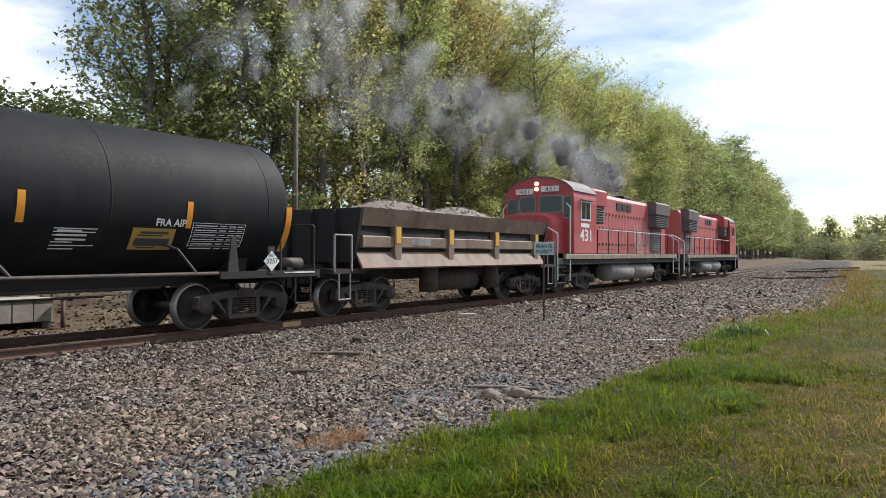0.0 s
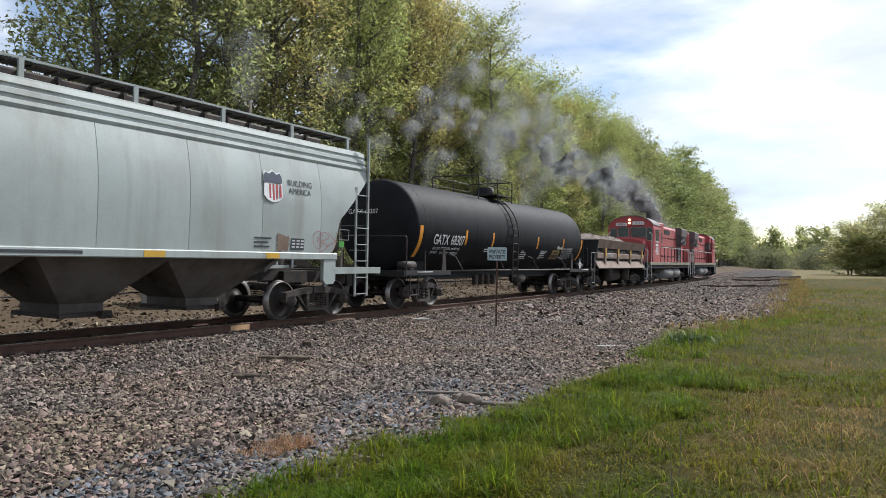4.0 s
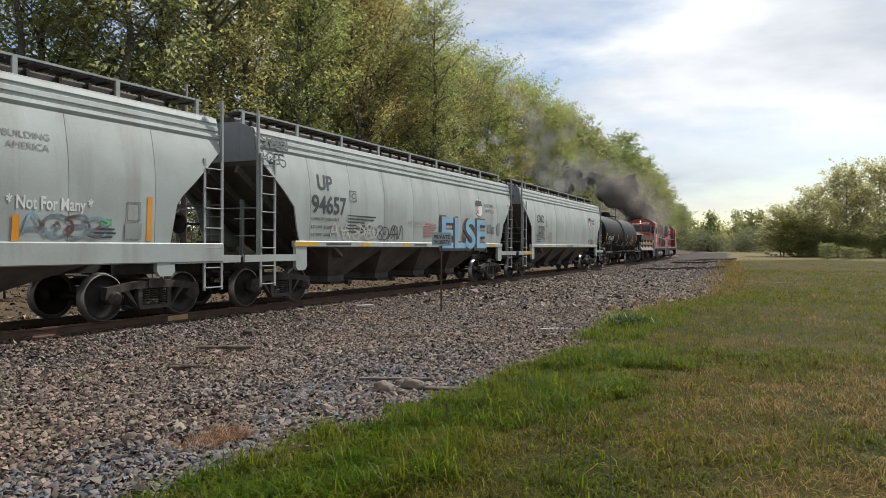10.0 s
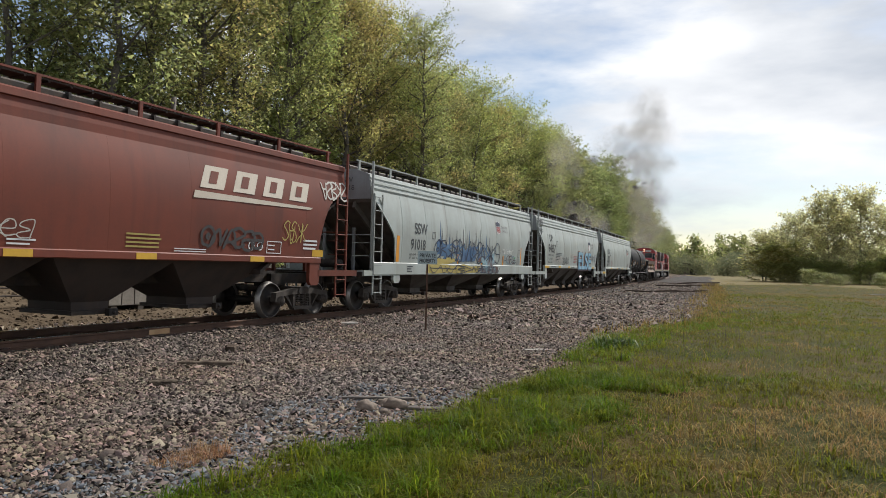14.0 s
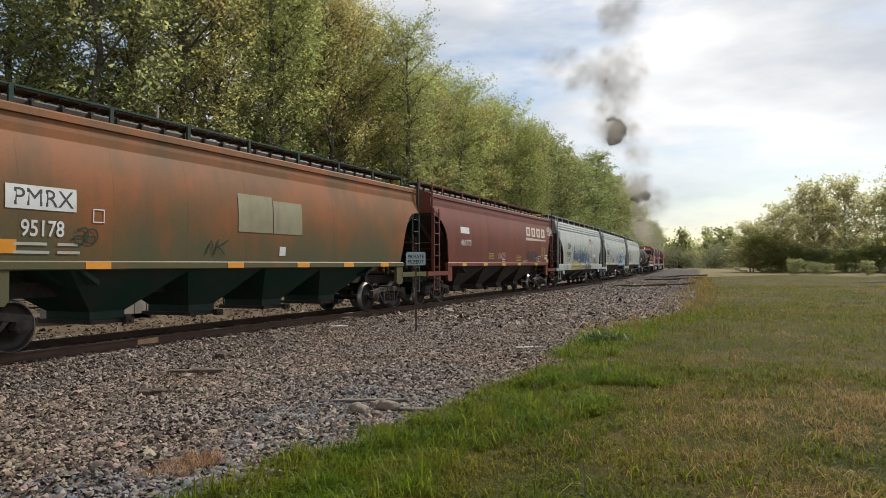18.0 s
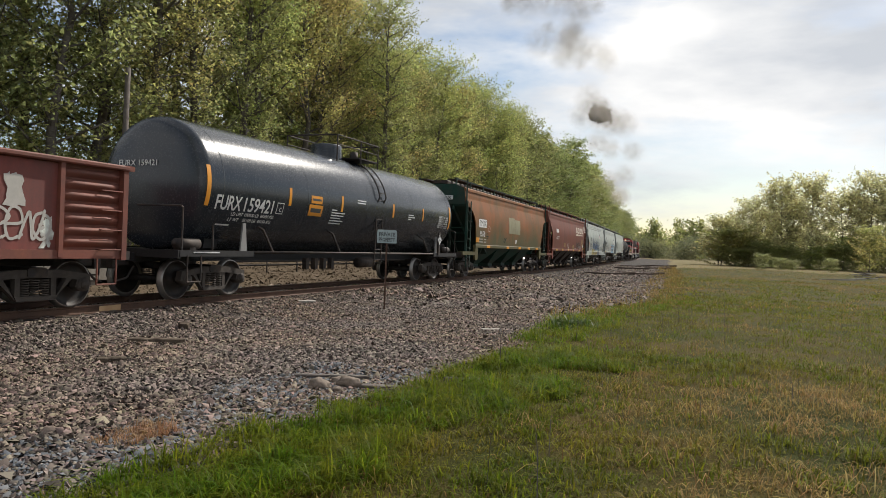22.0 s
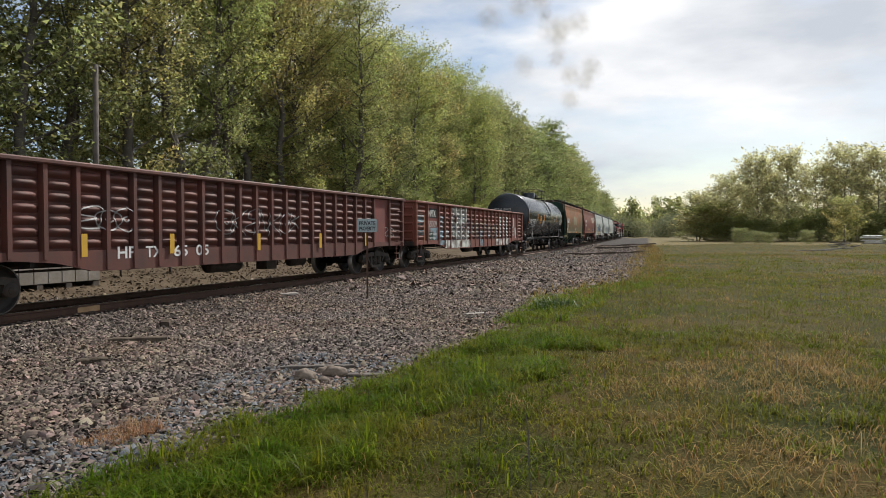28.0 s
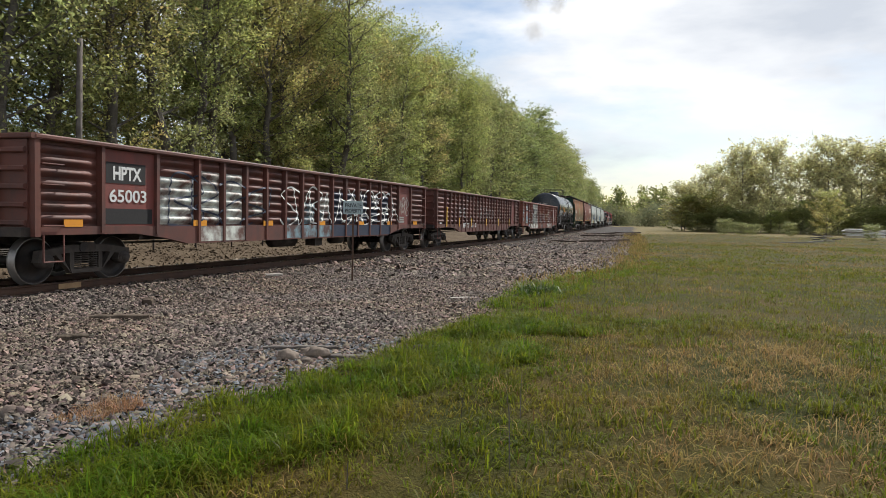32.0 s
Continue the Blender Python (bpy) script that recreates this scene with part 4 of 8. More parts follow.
def ladder(parent, x, y0, y1, z0, z1, step=0.4, mat=None, name="ladder", r=0.014):
    s = Shape()
    for y in (y0, y1):
        s.box(x, x + 0.035, y - 0.03, y + 0.03, z0, z1)
    z = z0 + 0.06
    while z < z1 - 0.04:
        s.tube((x + 0.05, y0, z), (x + 0.05, y1, z), r, 6)
        z += step
    return part(name, s, mat or M["steel_dark"], parent)


def start_car(name, y0, y1, label, category):
    """A car whose body reaches from y0 to y1 along the train."""
    c = thing(name, label, category, "cars of the freight train")
    mid = (y0 + y1) / 2
    ROLLING.append((c, mid))
    return c, (y1 - y0) / 2


# ---- covered hoppers ----
def hopper_side(u, z, low, ribbed):
    """How far a hopper's rounded side stands out at a height; u runs from seam to seam."""
    v = min(1.0, max(0.0, (z - low) / (3.74 - low)))
    swell, flat = (0.022, 0.0) if ribbed else (0.006, 0.010)
    return 1.588 + (swell * (1 - (2 * u - 1) ** 2) + flat) * math.sin(math.pi * v) + 0.03 * math.sin(math.pi * v) - 0.125 * max(0.0, (v - 0.45) / 0.55) ** 2


def hopper(y0, y1, label, paint, end_paint, bottom, rail_mat, panels=9, pockets=4, cut="slope", sill_paint=None, ribbed=True, deep_sill=False, posts=9):
    c, L = start_car("covered_hopper", y0, y1, label, "covered hopper")
    sill_paint = sill_paint or paint
    zs0, zs1 = (1.12, 1.52) if deep_sill else (1.44, 1.60)
    zt = 3.74
    CUT = 1.38

    def z_low(y):
        d = L - abs(y)
        if d >= CUT:
            return zs1
        if cut == "slope":
            return 3.52 - 1.17 * (d / 1.30) if d < 1.30 else 2.35 - (2.35 - zs1) * (d - 1.30) / 0.08
        return zs1 + (3.35 - zs1) * math.sqrt(max(0.0, 1 - (d / CUT) ** 2.6))

    # side sheets, one slightly bowed panel between two seams
    edges = [-L + (2 * L) * i / panels for i in range(panels + 1)]
    for sx in (1, -1):
        for i in range(panels):
            gap = 0.006 if ribbed else 0.001
            a, b = edges[i] + gap, edges[i + 1] - gap
            nu = 14 if i in (0, panels - 1) else 6

            def skin(u, v, off=0.0):
                y = a + (b - a) * u
                zl = z_low(y)
                z = zl + (zt - zl) * v
                return (sx * (hopper_side(u, z, zs1, ribbed) - off), y, z)

            s = Shape()
            s.grid(skin, max(nu, 8), 8)
            s.grid(lambda u, v: skin(u, v, 0.04), nu, 8)
            for v in (0.0, 1.0):
                s.grid(lambda u, w: skin(u, v, 0.04 * w), nu, 1, False)
            for u in (0.0, 1.0):
                s.grid(lambda v, w: skin(u, v, 0.04 * w), 8, 1, False)
            part("side_panel", s, paint, c)
        for e in edges[1:-1]:       # a thin seam behind each joint
            s = Shape()
            s.grid(lambda u, v: (sx * (hopper_side(0, zs1 + (zt - zs1) * v, zs1, ribbed) - 0.008), e - 0.02 + 0.04 * u, zs1 + (zt - zs1) * v), 1, 10)
            s.grid(lambda u, v: (sx * (hopper_side(0, zs1 + (zt - zs1) * v, zs1, ribbed) - 0.045), e - 0.02 + 0.04 * u, zs1 + (zt - zs1) * v), 1, 10)
            part("seam", s, paint, c)
        s = Shape()       # the ribbed top band
        if ribbed:
            prof = [(1.36, zt), (1.47, zt), (1.49, 3.80), (1.475, 3.86), (1.43, 3.88), (1.425, 3.93), (1.455, 3.95), (1.44, 4.03), (1.395, 4.05), (1.385, 4.10), (1.415, 4.12), (1.385, 4.22), (1.27, 4.27), (1.25, 3.8)]
        else:
            prof = [(1.36, zt), (1.455, zt), (1.45, 3.9), (1.43, 4.06), (1.47, 4.08), (1.46, 4.2), (1.38, 4.24), (1.27, 4.27), (1.25, 3.8)]
        s.prism([(sx * p, q) for p, q in prof], 1, -L, L)
        part("top_chord", s, paint, c)
        s = Shape()       # side sill
        s.box(min(sx * 1.48, sx * 1.62), max(sx * 1.48, sx * 1.62), -L + (0.0 if deep_sill else 1.3), L - (0.0 if deep_sill else 1.3), zs0, zs1, 0.02)
        s.box(min(sx * 1.36, sx * 1.60), max(sx * 1.36, sx * 1.60), -L - 0.55, -L + 1.4, 1.10, 1.26)
        s.box(min(sx * 1.36, sx * 1.60), max(sx * 1.36, sx * 1.60), L - 1.4, L + 0.55, 1.10, 1.26)
        part("side_sill", s, sill_paint, c)
        for sy in (-1, 1):
            s = Shape()   # jacking pad hanging from the sill's end
            yj = sy * (L - 1.55)
            s.prism([(yj - 0.22, zs0 + 0.02), (yj - 0.22, 0.95), (yj - 0.14, 0.86), (yj + 0.14, 0.86), (yj + 0.22, 0.95), (yj + 0.22, zs0 + 0.02)], 0, min(sx * 1.50, sx * 1.60), max(sx * 1.50, sx * 1.60))
            part("jacking_pad", s, sill_paint, c)
            yl = sy * (L - 0.02)
            ladder(c, sx * 1.56 if sx > 0 else -1.60, min(yl, yl - sy * 0.5), max(yl, yl - sy * 0.5), 0.52, 3.62 if sy < 0 else 3.3, 0.42, rail_mat)
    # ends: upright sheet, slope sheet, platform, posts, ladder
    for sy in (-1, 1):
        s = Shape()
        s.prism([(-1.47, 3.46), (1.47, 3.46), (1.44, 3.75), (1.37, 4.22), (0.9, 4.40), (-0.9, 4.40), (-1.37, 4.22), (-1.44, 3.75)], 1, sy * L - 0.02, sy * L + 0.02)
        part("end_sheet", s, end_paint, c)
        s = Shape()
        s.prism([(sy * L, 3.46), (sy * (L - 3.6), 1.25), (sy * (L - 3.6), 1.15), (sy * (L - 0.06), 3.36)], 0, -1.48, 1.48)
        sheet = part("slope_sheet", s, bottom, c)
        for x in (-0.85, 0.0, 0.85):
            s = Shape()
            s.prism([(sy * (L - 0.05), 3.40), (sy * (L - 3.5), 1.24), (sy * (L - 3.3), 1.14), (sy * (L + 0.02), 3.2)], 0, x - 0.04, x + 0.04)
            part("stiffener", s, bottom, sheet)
        s = Shape()
        s.box(-1.55, 1.55, sy * (L + 0.5) - 0.09, sy * (L + 0.5) + 0.09, 1.06, 1.22)
        s.box(-0.45, 0.45, sy * (L - 1.9) if sy > 0 else -(L + 0.5), (L + 0.5) if sy > 0 else -(L - 1.9), 0.86, 1.14)
        s.box(-1.4, 1.4, min(sy * (L + 0.42), sy * (L - 0.4)), max(sy * (L + 0.42), sy * (L - 0.4)), 1.14, 1.18)
        part("end_platform", s, M["steel_dark"], c)
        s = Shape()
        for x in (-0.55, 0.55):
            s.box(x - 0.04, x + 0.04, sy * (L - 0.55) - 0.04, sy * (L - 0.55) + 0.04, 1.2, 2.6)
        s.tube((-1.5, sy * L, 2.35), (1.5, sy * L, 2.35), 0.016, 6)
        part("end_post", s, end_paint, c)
        s = Shape()       # the ladder's inner stile runs up to the roof, with grab irons across the end
        s.box(1.50, 1.56, sy * (L + 0.03) - 0.025, sy * (L + 0.03) + 0.025, 1.2, 4.6)
        for z in (1.7, 2.1):
            s.tube((0.9, sy * (L + 0.1), z), (1.5, sy * (L + 0.1), z), 0.014, 6)
        part("grab_iron", s, rail_mat, c)
        coupler(c, sy * (L + 0.5), sy)
        s = Shape()
        if sy < 0:
            s.lathe([(-L - 0.30, 0.0), (-L - 0.30, 0.2), (-L - 0.34, 0.25), (-L - 0.38, 0.25), (-L - 0.38, 0.2)], "y", 16, (-0.6, 0, 2.0))
            s.tube((-0.6, -L - 0.3, 2.0), (-0.6, -L + 0.3, 2.0), 0.03, 6)
            s.tube((-0.2, -L - 0.1, 1.45), (0.5, -L - 0.1, 1.45), 0.13, 10)
            part("brake_gear", s, M["steel_dark"], c, "brake wheel and cylinder on the end platform")
        truck(c, sy * (L - 1.40 + 0.02))
    # roof, hatch trough, running boards and their posts
    s = Shape()
    s.grid(lambda u, v: (-1.36 + 2.72 * v, -L + 2 * L * u, 4.235 + 0.20 * (1 - (2 * v - 1) ** 2)), 10, 10)
    s.grid(lambda u, v: (-1.30 + 2.6 * v, -L + 0.01 + (2 * L - 0.02) * u, 4.12 + 0.20 * (1 - (2 * v - 1) ** 2)), 10, 10)
    part("roof", s, paint, c)
    s = Shape()
    s.box(-0.36, 0.36, -L + 0.5, L - 0.5, 4.38, 4.62, 0.04)
    for i in range(24):
        y = -L + 1.1 + (2 * L - 2.2) * i / 23
        s.box(-0.40, 0.40, y - 0.03, y + 0.03, 4.40, 4.64)
    # darker than the roof: shade behind the posts is put into its colour
    part("hatch_trough", s, M["steel_dark"], c)
    for sx in (1, -1):
        s = Shape()
        xa, xb = sorted((sx * 0.50, sx * 0.92))
        s.box(xa, xb, -L, L, 4.60, 4.635)
        for i in range(40):
            y = -L + 2 * L * (i + 0.5) / 40
            s.box(xa, xb, y - 0.02, y + 0.02, 4.57, 4.602)
        # dark colour here also stands for the shaded underside of the boards
        part("running_board", s, M["steel_dark"], c, "steel grating running board")
        s = Shape()
        s.box(sx * 0.93 - 0.02, sx * 0.93 + 0.02, -L - 0.02, L + 0.02, 4.64, 4.68)
        part("roof_rail", s, rail_mat, c)
        for i in range(posts):
            y = -L + 0.12 + (2 * L - 0.24) * i / (posts - 1)
            s = Shape()
            s.box(sx * 0.93 - 0.02, sx * 0.93 + 0.03, y - 0.045, y + 0.045, 4.30, 4.66)
            part("roof_post", s, rail_mat, c)
    # hopper bottoms
    span = (2 * L - 6.4) / pockets
    for i in range(pockets):
        ym = -L + 3.2 + span * (i + 0.5)
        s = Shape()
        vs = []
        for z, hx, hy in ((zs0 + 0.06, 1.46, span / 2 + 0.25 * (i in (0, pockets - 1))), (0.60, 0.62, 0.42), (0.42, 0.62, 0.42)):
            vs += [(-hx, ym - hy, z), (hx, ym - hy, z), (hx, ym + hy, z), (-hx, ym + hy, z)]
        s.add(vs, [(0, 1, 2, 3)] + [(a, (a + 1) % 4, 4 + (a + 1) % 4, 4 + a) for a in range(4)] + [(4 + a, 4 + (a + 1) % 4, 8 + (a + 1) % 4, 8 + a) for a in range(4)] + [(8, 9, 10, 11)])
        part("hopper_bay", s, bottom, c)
        s = Shape()
        s.box(-0.75, 0.75, ym - 0.5, ym + 0.5, 0.36, 0.44)
        s.tube((-0.95, ym + 0.3, 0.40), (0.95, ym + 0.3, 0.40), 0.04, 8)
        s.box(0.80, 0.92, ym + 0.2, ym + 0.4, 0.33, 0.47)
        part("outlet_gate", s, M["steel_dark"], c)
    s = Shape()
    s.box(-0.3, 0.3, -L + 1.5, L - 1.5, 0.92, 1.2)
    part("centre_sill", s, M["steel_dark"], c)
    return c, L


def mark(c, y0, y1, z0, z1, mat, x=1.612, name="reflector"):
    nu, nv = max(1, int((y1 - y0) / 0.14)), max(1, int((z1 - z0) / 0.1))
    s = Shape()
    if nu * nv < 12:
        s.box(x, x + 0.004, y0, y1, z0, z1)
    else:       # large plates bend with the sheet below them
        for e in (0.0, 0.004):
            s.grid(lambda u, v: (x + e, y0 + (y1 - y0) * u, z0 + (z1 - z0) * v), nu, nv, False)
        for v in (0.0, 1.0):
            s.grid(lambda u, w: (x + 0.004 * w, y0 + (y1 - y0) * u, z0 + (z1 - z0) * v), nu, 1, False)
            s.grid(lambda u, w: (x + 0.004 * w, y0 + (y1 - y0) * v, z0 + (z1 - z0) * u), nv, 1, False)
    return part(name, s, mat, c)


def shield(c, y, z, w=0.62, h=0.85, x=1.604):
    """A heraldic shield with a dark head and red stripes, no lettering."""
    s = Shape()
    out = [(0, 0.0), (0.30, 0.06), (0.5, 0.2), (0.47, 0.55), (0.5, 0.8), (0.42, 0.95), (0.2, 0.9), (0, 1.0)]
    ring = [(y + w * a, z + h * b) for a, b in out] + [(y - w * a, z + h * b) for a, b in out[-2:0:-1]]
    s.prism(ring, 0, x, x + 0.004)
    p = part("shield", s, M["white"], c, "striped red, white and blue shield emblem")
    s = Shape()
    s.prism([(y - w * 0.46, z + h * 0.6), (y + w * 0.46, z + h * 0.6), (y + w * 0.46, z + h * 0.8), (y + w * 0.38, z + h * 0.91), (y + w * 0.2, z + h * 0.86), (y, z + h * 0.95), (y - w * 0.2, z + h * 0.86), (y - w * 0.38, z + h * 0.91), (y - w * 0.46, z + h * 0.8)], 0, x + 0.005, x + 0.008)
    part("shield_head", s, NAVY, p)
    s = Shape()
    for i in range(5):
        a = -0.36 + 0.18 * i
        s.box(x + 0.005, x + 0.008, y + w * (a - 0.045), y + w * (a + 0.045), z + h * (0.08 + 0.12 * abs(a) * 2), z + h * 0.56)
    part("shield_stripe", s, SIGN_RED, p)
    return p


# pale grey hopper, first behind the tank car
hop1, L = hopper(-25.4, -8.2, "pale grey covered hopper car with dark hopper bottoms", M["grey"], M["grey_shade_patch"], M["dust"], M["grey_rail"])
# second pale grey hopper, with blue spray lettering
hop2, L2 = hopper(-43.9, -26.9, "pale grey covered hopper car with blue spray-painted lettering", M["grey"], M["grey_shade_patch"], M["dust"], M["grey_rail"])
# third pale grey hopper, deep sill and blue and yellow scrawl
hop3, L3 = hopper(-61.6, -45.1, "pale grey deep-silled covered hopper car with blue and yellow spray scrawl", M["grey"], M["grey_shade_patch"], M["dust"], M["grey_rail"], pockets=3, deep_sill=True)
hop4, L4 = hopper(-81.2, -63.1, "oxide red covered hopper car with a white slanted emblem", M["maroon"], M["maroon"], M["bay_brown"], M["maroon"], cut="round", ribbed=False)
hop5, L5 = hopper(-99.5, -82.45, "faded orange-brown covered hopper car with dark green ends", M["orange_rust"], M["green"], M["green"], M["green"], cut="round", ribbed=False)


# ---- tank cars ----
def tank_car(y0, y1, r, zc, label, paint, strip_h, ladder_y, strips):
    c, L = start_car("tank_car", y0, y1, label, "tank car")
    s = Shape()
    prof = [(-L - 0.16, 0.0), (-L - 0.15, 0.25 * r), (-L - 0.13, 0.5 * r), (-L - 0.09, 0.72 * r), (-L - 0.04, 0.87 * r), (-L + 0.02, 0.955 * r), (-L + 0.08, 0.987 * r), (-L + 0.18, r)]
    prof += [(-y, rr) for y, rr in prof[::-1]]
    s.lathe(prof, "y", 64, (0, 0, zc))
    shell = part("tank_shell", s, paint, c)
    for i in range(5):
        y = -L + 0.6 + (2 * L - 1.2) * i / 4
        s = Shape()
        s.lathe([(y - 0.02, r - 0.01), (y - 0.015, r + 0.0025), (y + 0.015, r + 0.0025), (y + 0.02, r - 0.01)], "y", 64, (0, 0, zc))
        part("jacket_band", s, paint, shell)
    # stub sills, side walk, running rail and its brackets
    s = Shape()
    s.box(-0.33, 0.33, -L - 0.85, L + 0.85, 0.86, 1.06)
    for sy in (-1, 1):
        s.prism([(-1.1, zc - r * 0.35), (1.1, zc - r * 0.35), (0.9, zc - r * 0.95), (0.4, 1.0), (-0.4, 1.0), (-0.9, zc - r * 0.95)], 1, sy * (L - 1.0) - 0.25, sy * (L - 1.0) + 0.25)
    part("underframe", s, M["dark"], c)
    for sx in (1, -1):
        s = Shape()
        s.tube((sx * 1.50, -L + 1.9, 1.13), (sx * 1.50, L - 1.9, 1.13), 0.035, 8)
        for i in range(4):
            y = -L + 2.6 + (2 * L - 5.2) * i / 3
            s.path([(sx * 1.50, y + 0.2, 1.13), (sx * 1.40, y - 0.15, zc - r * 0.62), (sx * 1.18, y - 0.3, zc - r * 0.55)], 0.03)
        part("side_rail", s, M["steel_dark"], c)
    for sy in (-1, 1):
        s = Shape()
        s.box(-1.52, 1.52, min(sy * (L - 1.55), sy * (L + 0.75)), max(sy * (L - 1.55), sy * (L + 0.75)), 1.08, 1.14)
        s.box(-1.54, 1.54, sy * (L + 0.75) - 0.05, sy * (L + 0.75) + 0.05, 0.98, 1.16)
        for sx in (-1, 1):
            s.box(min(sx * 1.50, sx * 1.55), max(sx * 1.50, sx * 1.55), min(sy * (L - 1.9), sy * (L + 0.75)), max(sy * (L - 1.9), sy * (L + 0.75)), 1.02, 1.16)
        part("end_platform", s, M["dark"], c)
        for sx in (-1, 1):
            s = Shape()
            ya, yb = sy * (L + 0.65), sy * (L - 0.35)
            s.path([(sx * 1.5, ya, 1.1), (sx * 1.5, ya, 2.1), (sx * 1.45, ya, 2.15), (sx * 0.2, ya, 2.15)], 0.022)
            part("end_handrail", s, M["steel_dark"], c)
            s = Shape()
            s.path([(sx * 1.52, yb, 1.1), (sx * 1.52, yb, 1.75)], 0.022)
            part("grab_iron", s, M["steel_dark"], c)
            s = Shape()
            s.path([(sx * 1.54, ya - sy * 0.15, 1.05), (sx * 1.54, ya - sy * 0.15, 0.45), (sx * 1.54, ya - sy * 0.6, 0.45), (sx * 1.54, ya - sy * 0.6, 1.05)], 0.02)
            part("stirrup_step", s, M["steel_dark"], c)
        for sx in (-1, 1):
            s = Shape()
            s.prism([(sy * (L - 1.55) - 0.13, 1.14), (sy * (L - 1.55) + 0.13, 1.14), (sy * (L - 1.55) + 0.05, 1.85), (sy * (L - 1.55) - 0.05, 1.85)], 0, min(sx * 1.46, sx * 1.50), max(sx * 1.46, sx * 1.50))
            part("bracket_plate", s, M["engine_grey"] if r > 1.5 else M["steel_dark"], c)
        coupler(c, sy * (L + 0.75), sy * 0.8)
        truck(c, sy * (L - 0.95))
        s = Shape()
        s.tube((1.2, sy * (L - 0.2), 1.3), (1.2, sy * (L + 0.5), 1.3), 0.13, 12)
        s.box(0.9, 1.35, sy * (L + 0.1) - 0.1, sy * (L + 0.1) + 0.1, 1.14, 1.22)
        part("brake_cylinder", s, M["steel_dark"], c)
    # manway, top platform and guard rails
    s = Shape()
    my, mr = (ladder_y + 0.45, 0.34) if r < 1.5 else (ladder_y - 1.1, 0.52)
    s.lathe([(zc + r - 0.1, mr), (zc + r + 0.38, mr), (zc + r + 0.42, mr - 0.04), (zc + r + 0.42, 0.0)], "z", 28, (0, my, 0))
    part("manway", s, paint, c)
    s = Shape()
    s.box(-0.95, 0.95, ladder_y - 0.5, ladder_y + 0.9, zc + r + 0.02, zc + r + 0.06)
    s.tube((0.3, ladder_y + 0.3, zc + r), (0.3, ladder_y + 0.3, zc + r + 0.35), 0.14, 12)
    s.tube((-0.3, ladder_y + 0.3, zc + r), (-0.3, ladder_y + 0.3, zc + r + 0.3), 0.1, 12)
    part("top_platform", s, M["steel_dark"], c)
    s = Shape()
    for x in (-0.95, 0.95):
        zt = zc + r + 0.62
        s.path([(x, ladder_y - 2.0, zc + r - 0.25), (x, ladder_y - 2.0, zt), (x, ladder_y + 0.9, zt), (x, ladder_y + 0.9, zc + r - 0.2)], 0.024)
        s.path([(x, ladder_y - 0.4, zt), (x, ladder_y - 0.4, zc + r - 0.2)], 0.024)
        s.path([(x, ladder_y - 2.0, zt - 0.3), (x, ladder_y + 0.9, zt - 0.3)], 0.02)
    s.path([(-0.95, ladder_y - 2.0, zc + r + 0.62), (0.95, ladder_y - 2.0, zc + r + 0.62)], 0.024)
    s.path([(-0.95, ladder_y + 0.9, zc + r + 0.62), (0.95, ladder_y + 0.9, zc + r + 0.62)], 0.024)
    part("guard_rail", s, M["steel_dark"], c)
    # ladder that follows the shell
    for sx in (1, -1):
        s = Shape()
        pts = [(sx * 1.53, 0.75)] + [(sx * 1.56, zc + 0.1)] + [(sx * (r + 0.10) * math.cos(a), zc + (r + 0.10) * math.sin(a)) for a in [radians(d) for d in range(12, 66, 9)]]
        for y in (ladder_y - 0.24, ladder_y + 0.24):
            for a, b in zip(pts, pts[1:]):
                s.tube((a[0], y, a[1]), (b[0], y, b[1]), 0.025, 6)
        for a, b in zip(pts, pts[1:]):
            n = max(1, int(math.dist(a, b) / 0.3))
            for i in range(n):
                q = (a[0] + (b[0] - a[0]) * (i + 0.5) / n, a[1] + (b[1] - a[1]) * (i + 0.5) / n)
                s.tube((q[0], ladder_y - 0.24, q[1]), (q[0], ladder_y + 0.24, q[1]), 0.014, 6)
        part("ladder", s, M["steel_dark"], c)
    for y in strips:
        wrap(c, r, zc, y - 0.06, y + 0.06, strip_h, strip_h + 0.49, M["orange"], "reflector")
    # brake rigging under the belly
    s = Shape()
    s.tube((0.5, -L + 2.5, 0.85), (0.5, L - 2.5, 0.85), 0.03, 6)
    s.tube((0.3, -L + 2.5, 0.72), (0.3, L - 3.5, 0.72), 0.02, 6)
    for i in range(4):
        y = -2.4 + i * 0.5
        s.box(0.7, 0.85, y - 0.08, y + 0.08, 0.6, 0.95)
    s.tube((0.8, 0.9, 0.78), (0.8, 1.8, 0.78), 0.18, 12)
    part("brake_rigging", s, M["steel_dark"], c)
    return c, L


def wrap(c, r, zc, y0, y1, h0, h1, mat, name="panel", lift=0.006, n=8):
    """A flat patch that follows the shell's curve, from h0 to h1 metres above its middle."""
    a0, a1 = math.asin(max(-1, min(1, h0 / r))), math.asin(max(-1, min(1, h1 / r)))
    s = Shape()
    for k in (lift, lift - 0.004):
        s.grid(lambda u, v: ((r + k) * math.cos(a0 + (a1 - a0) * v), y0 + (y1 - y0) * u, zc + (r + k) * math.sin(a0 + (a1 - a0) * v)), 1, n)
    return part(name, s, mat, c)


def shell_letters(text, size, c, r, zc, y, h, mat, width, bold=0.0, lift=0.014):
    ob = lettering(text, size, 0, y, h, c, mat, width, bold=bold)
    for v in ob.data.vertices:
        a = v.co.z / r
        k = r + lift + v.co.x
        v.co = (k * math.cos(a), v.co.y, zc + k * math.sin(a))
    return ob


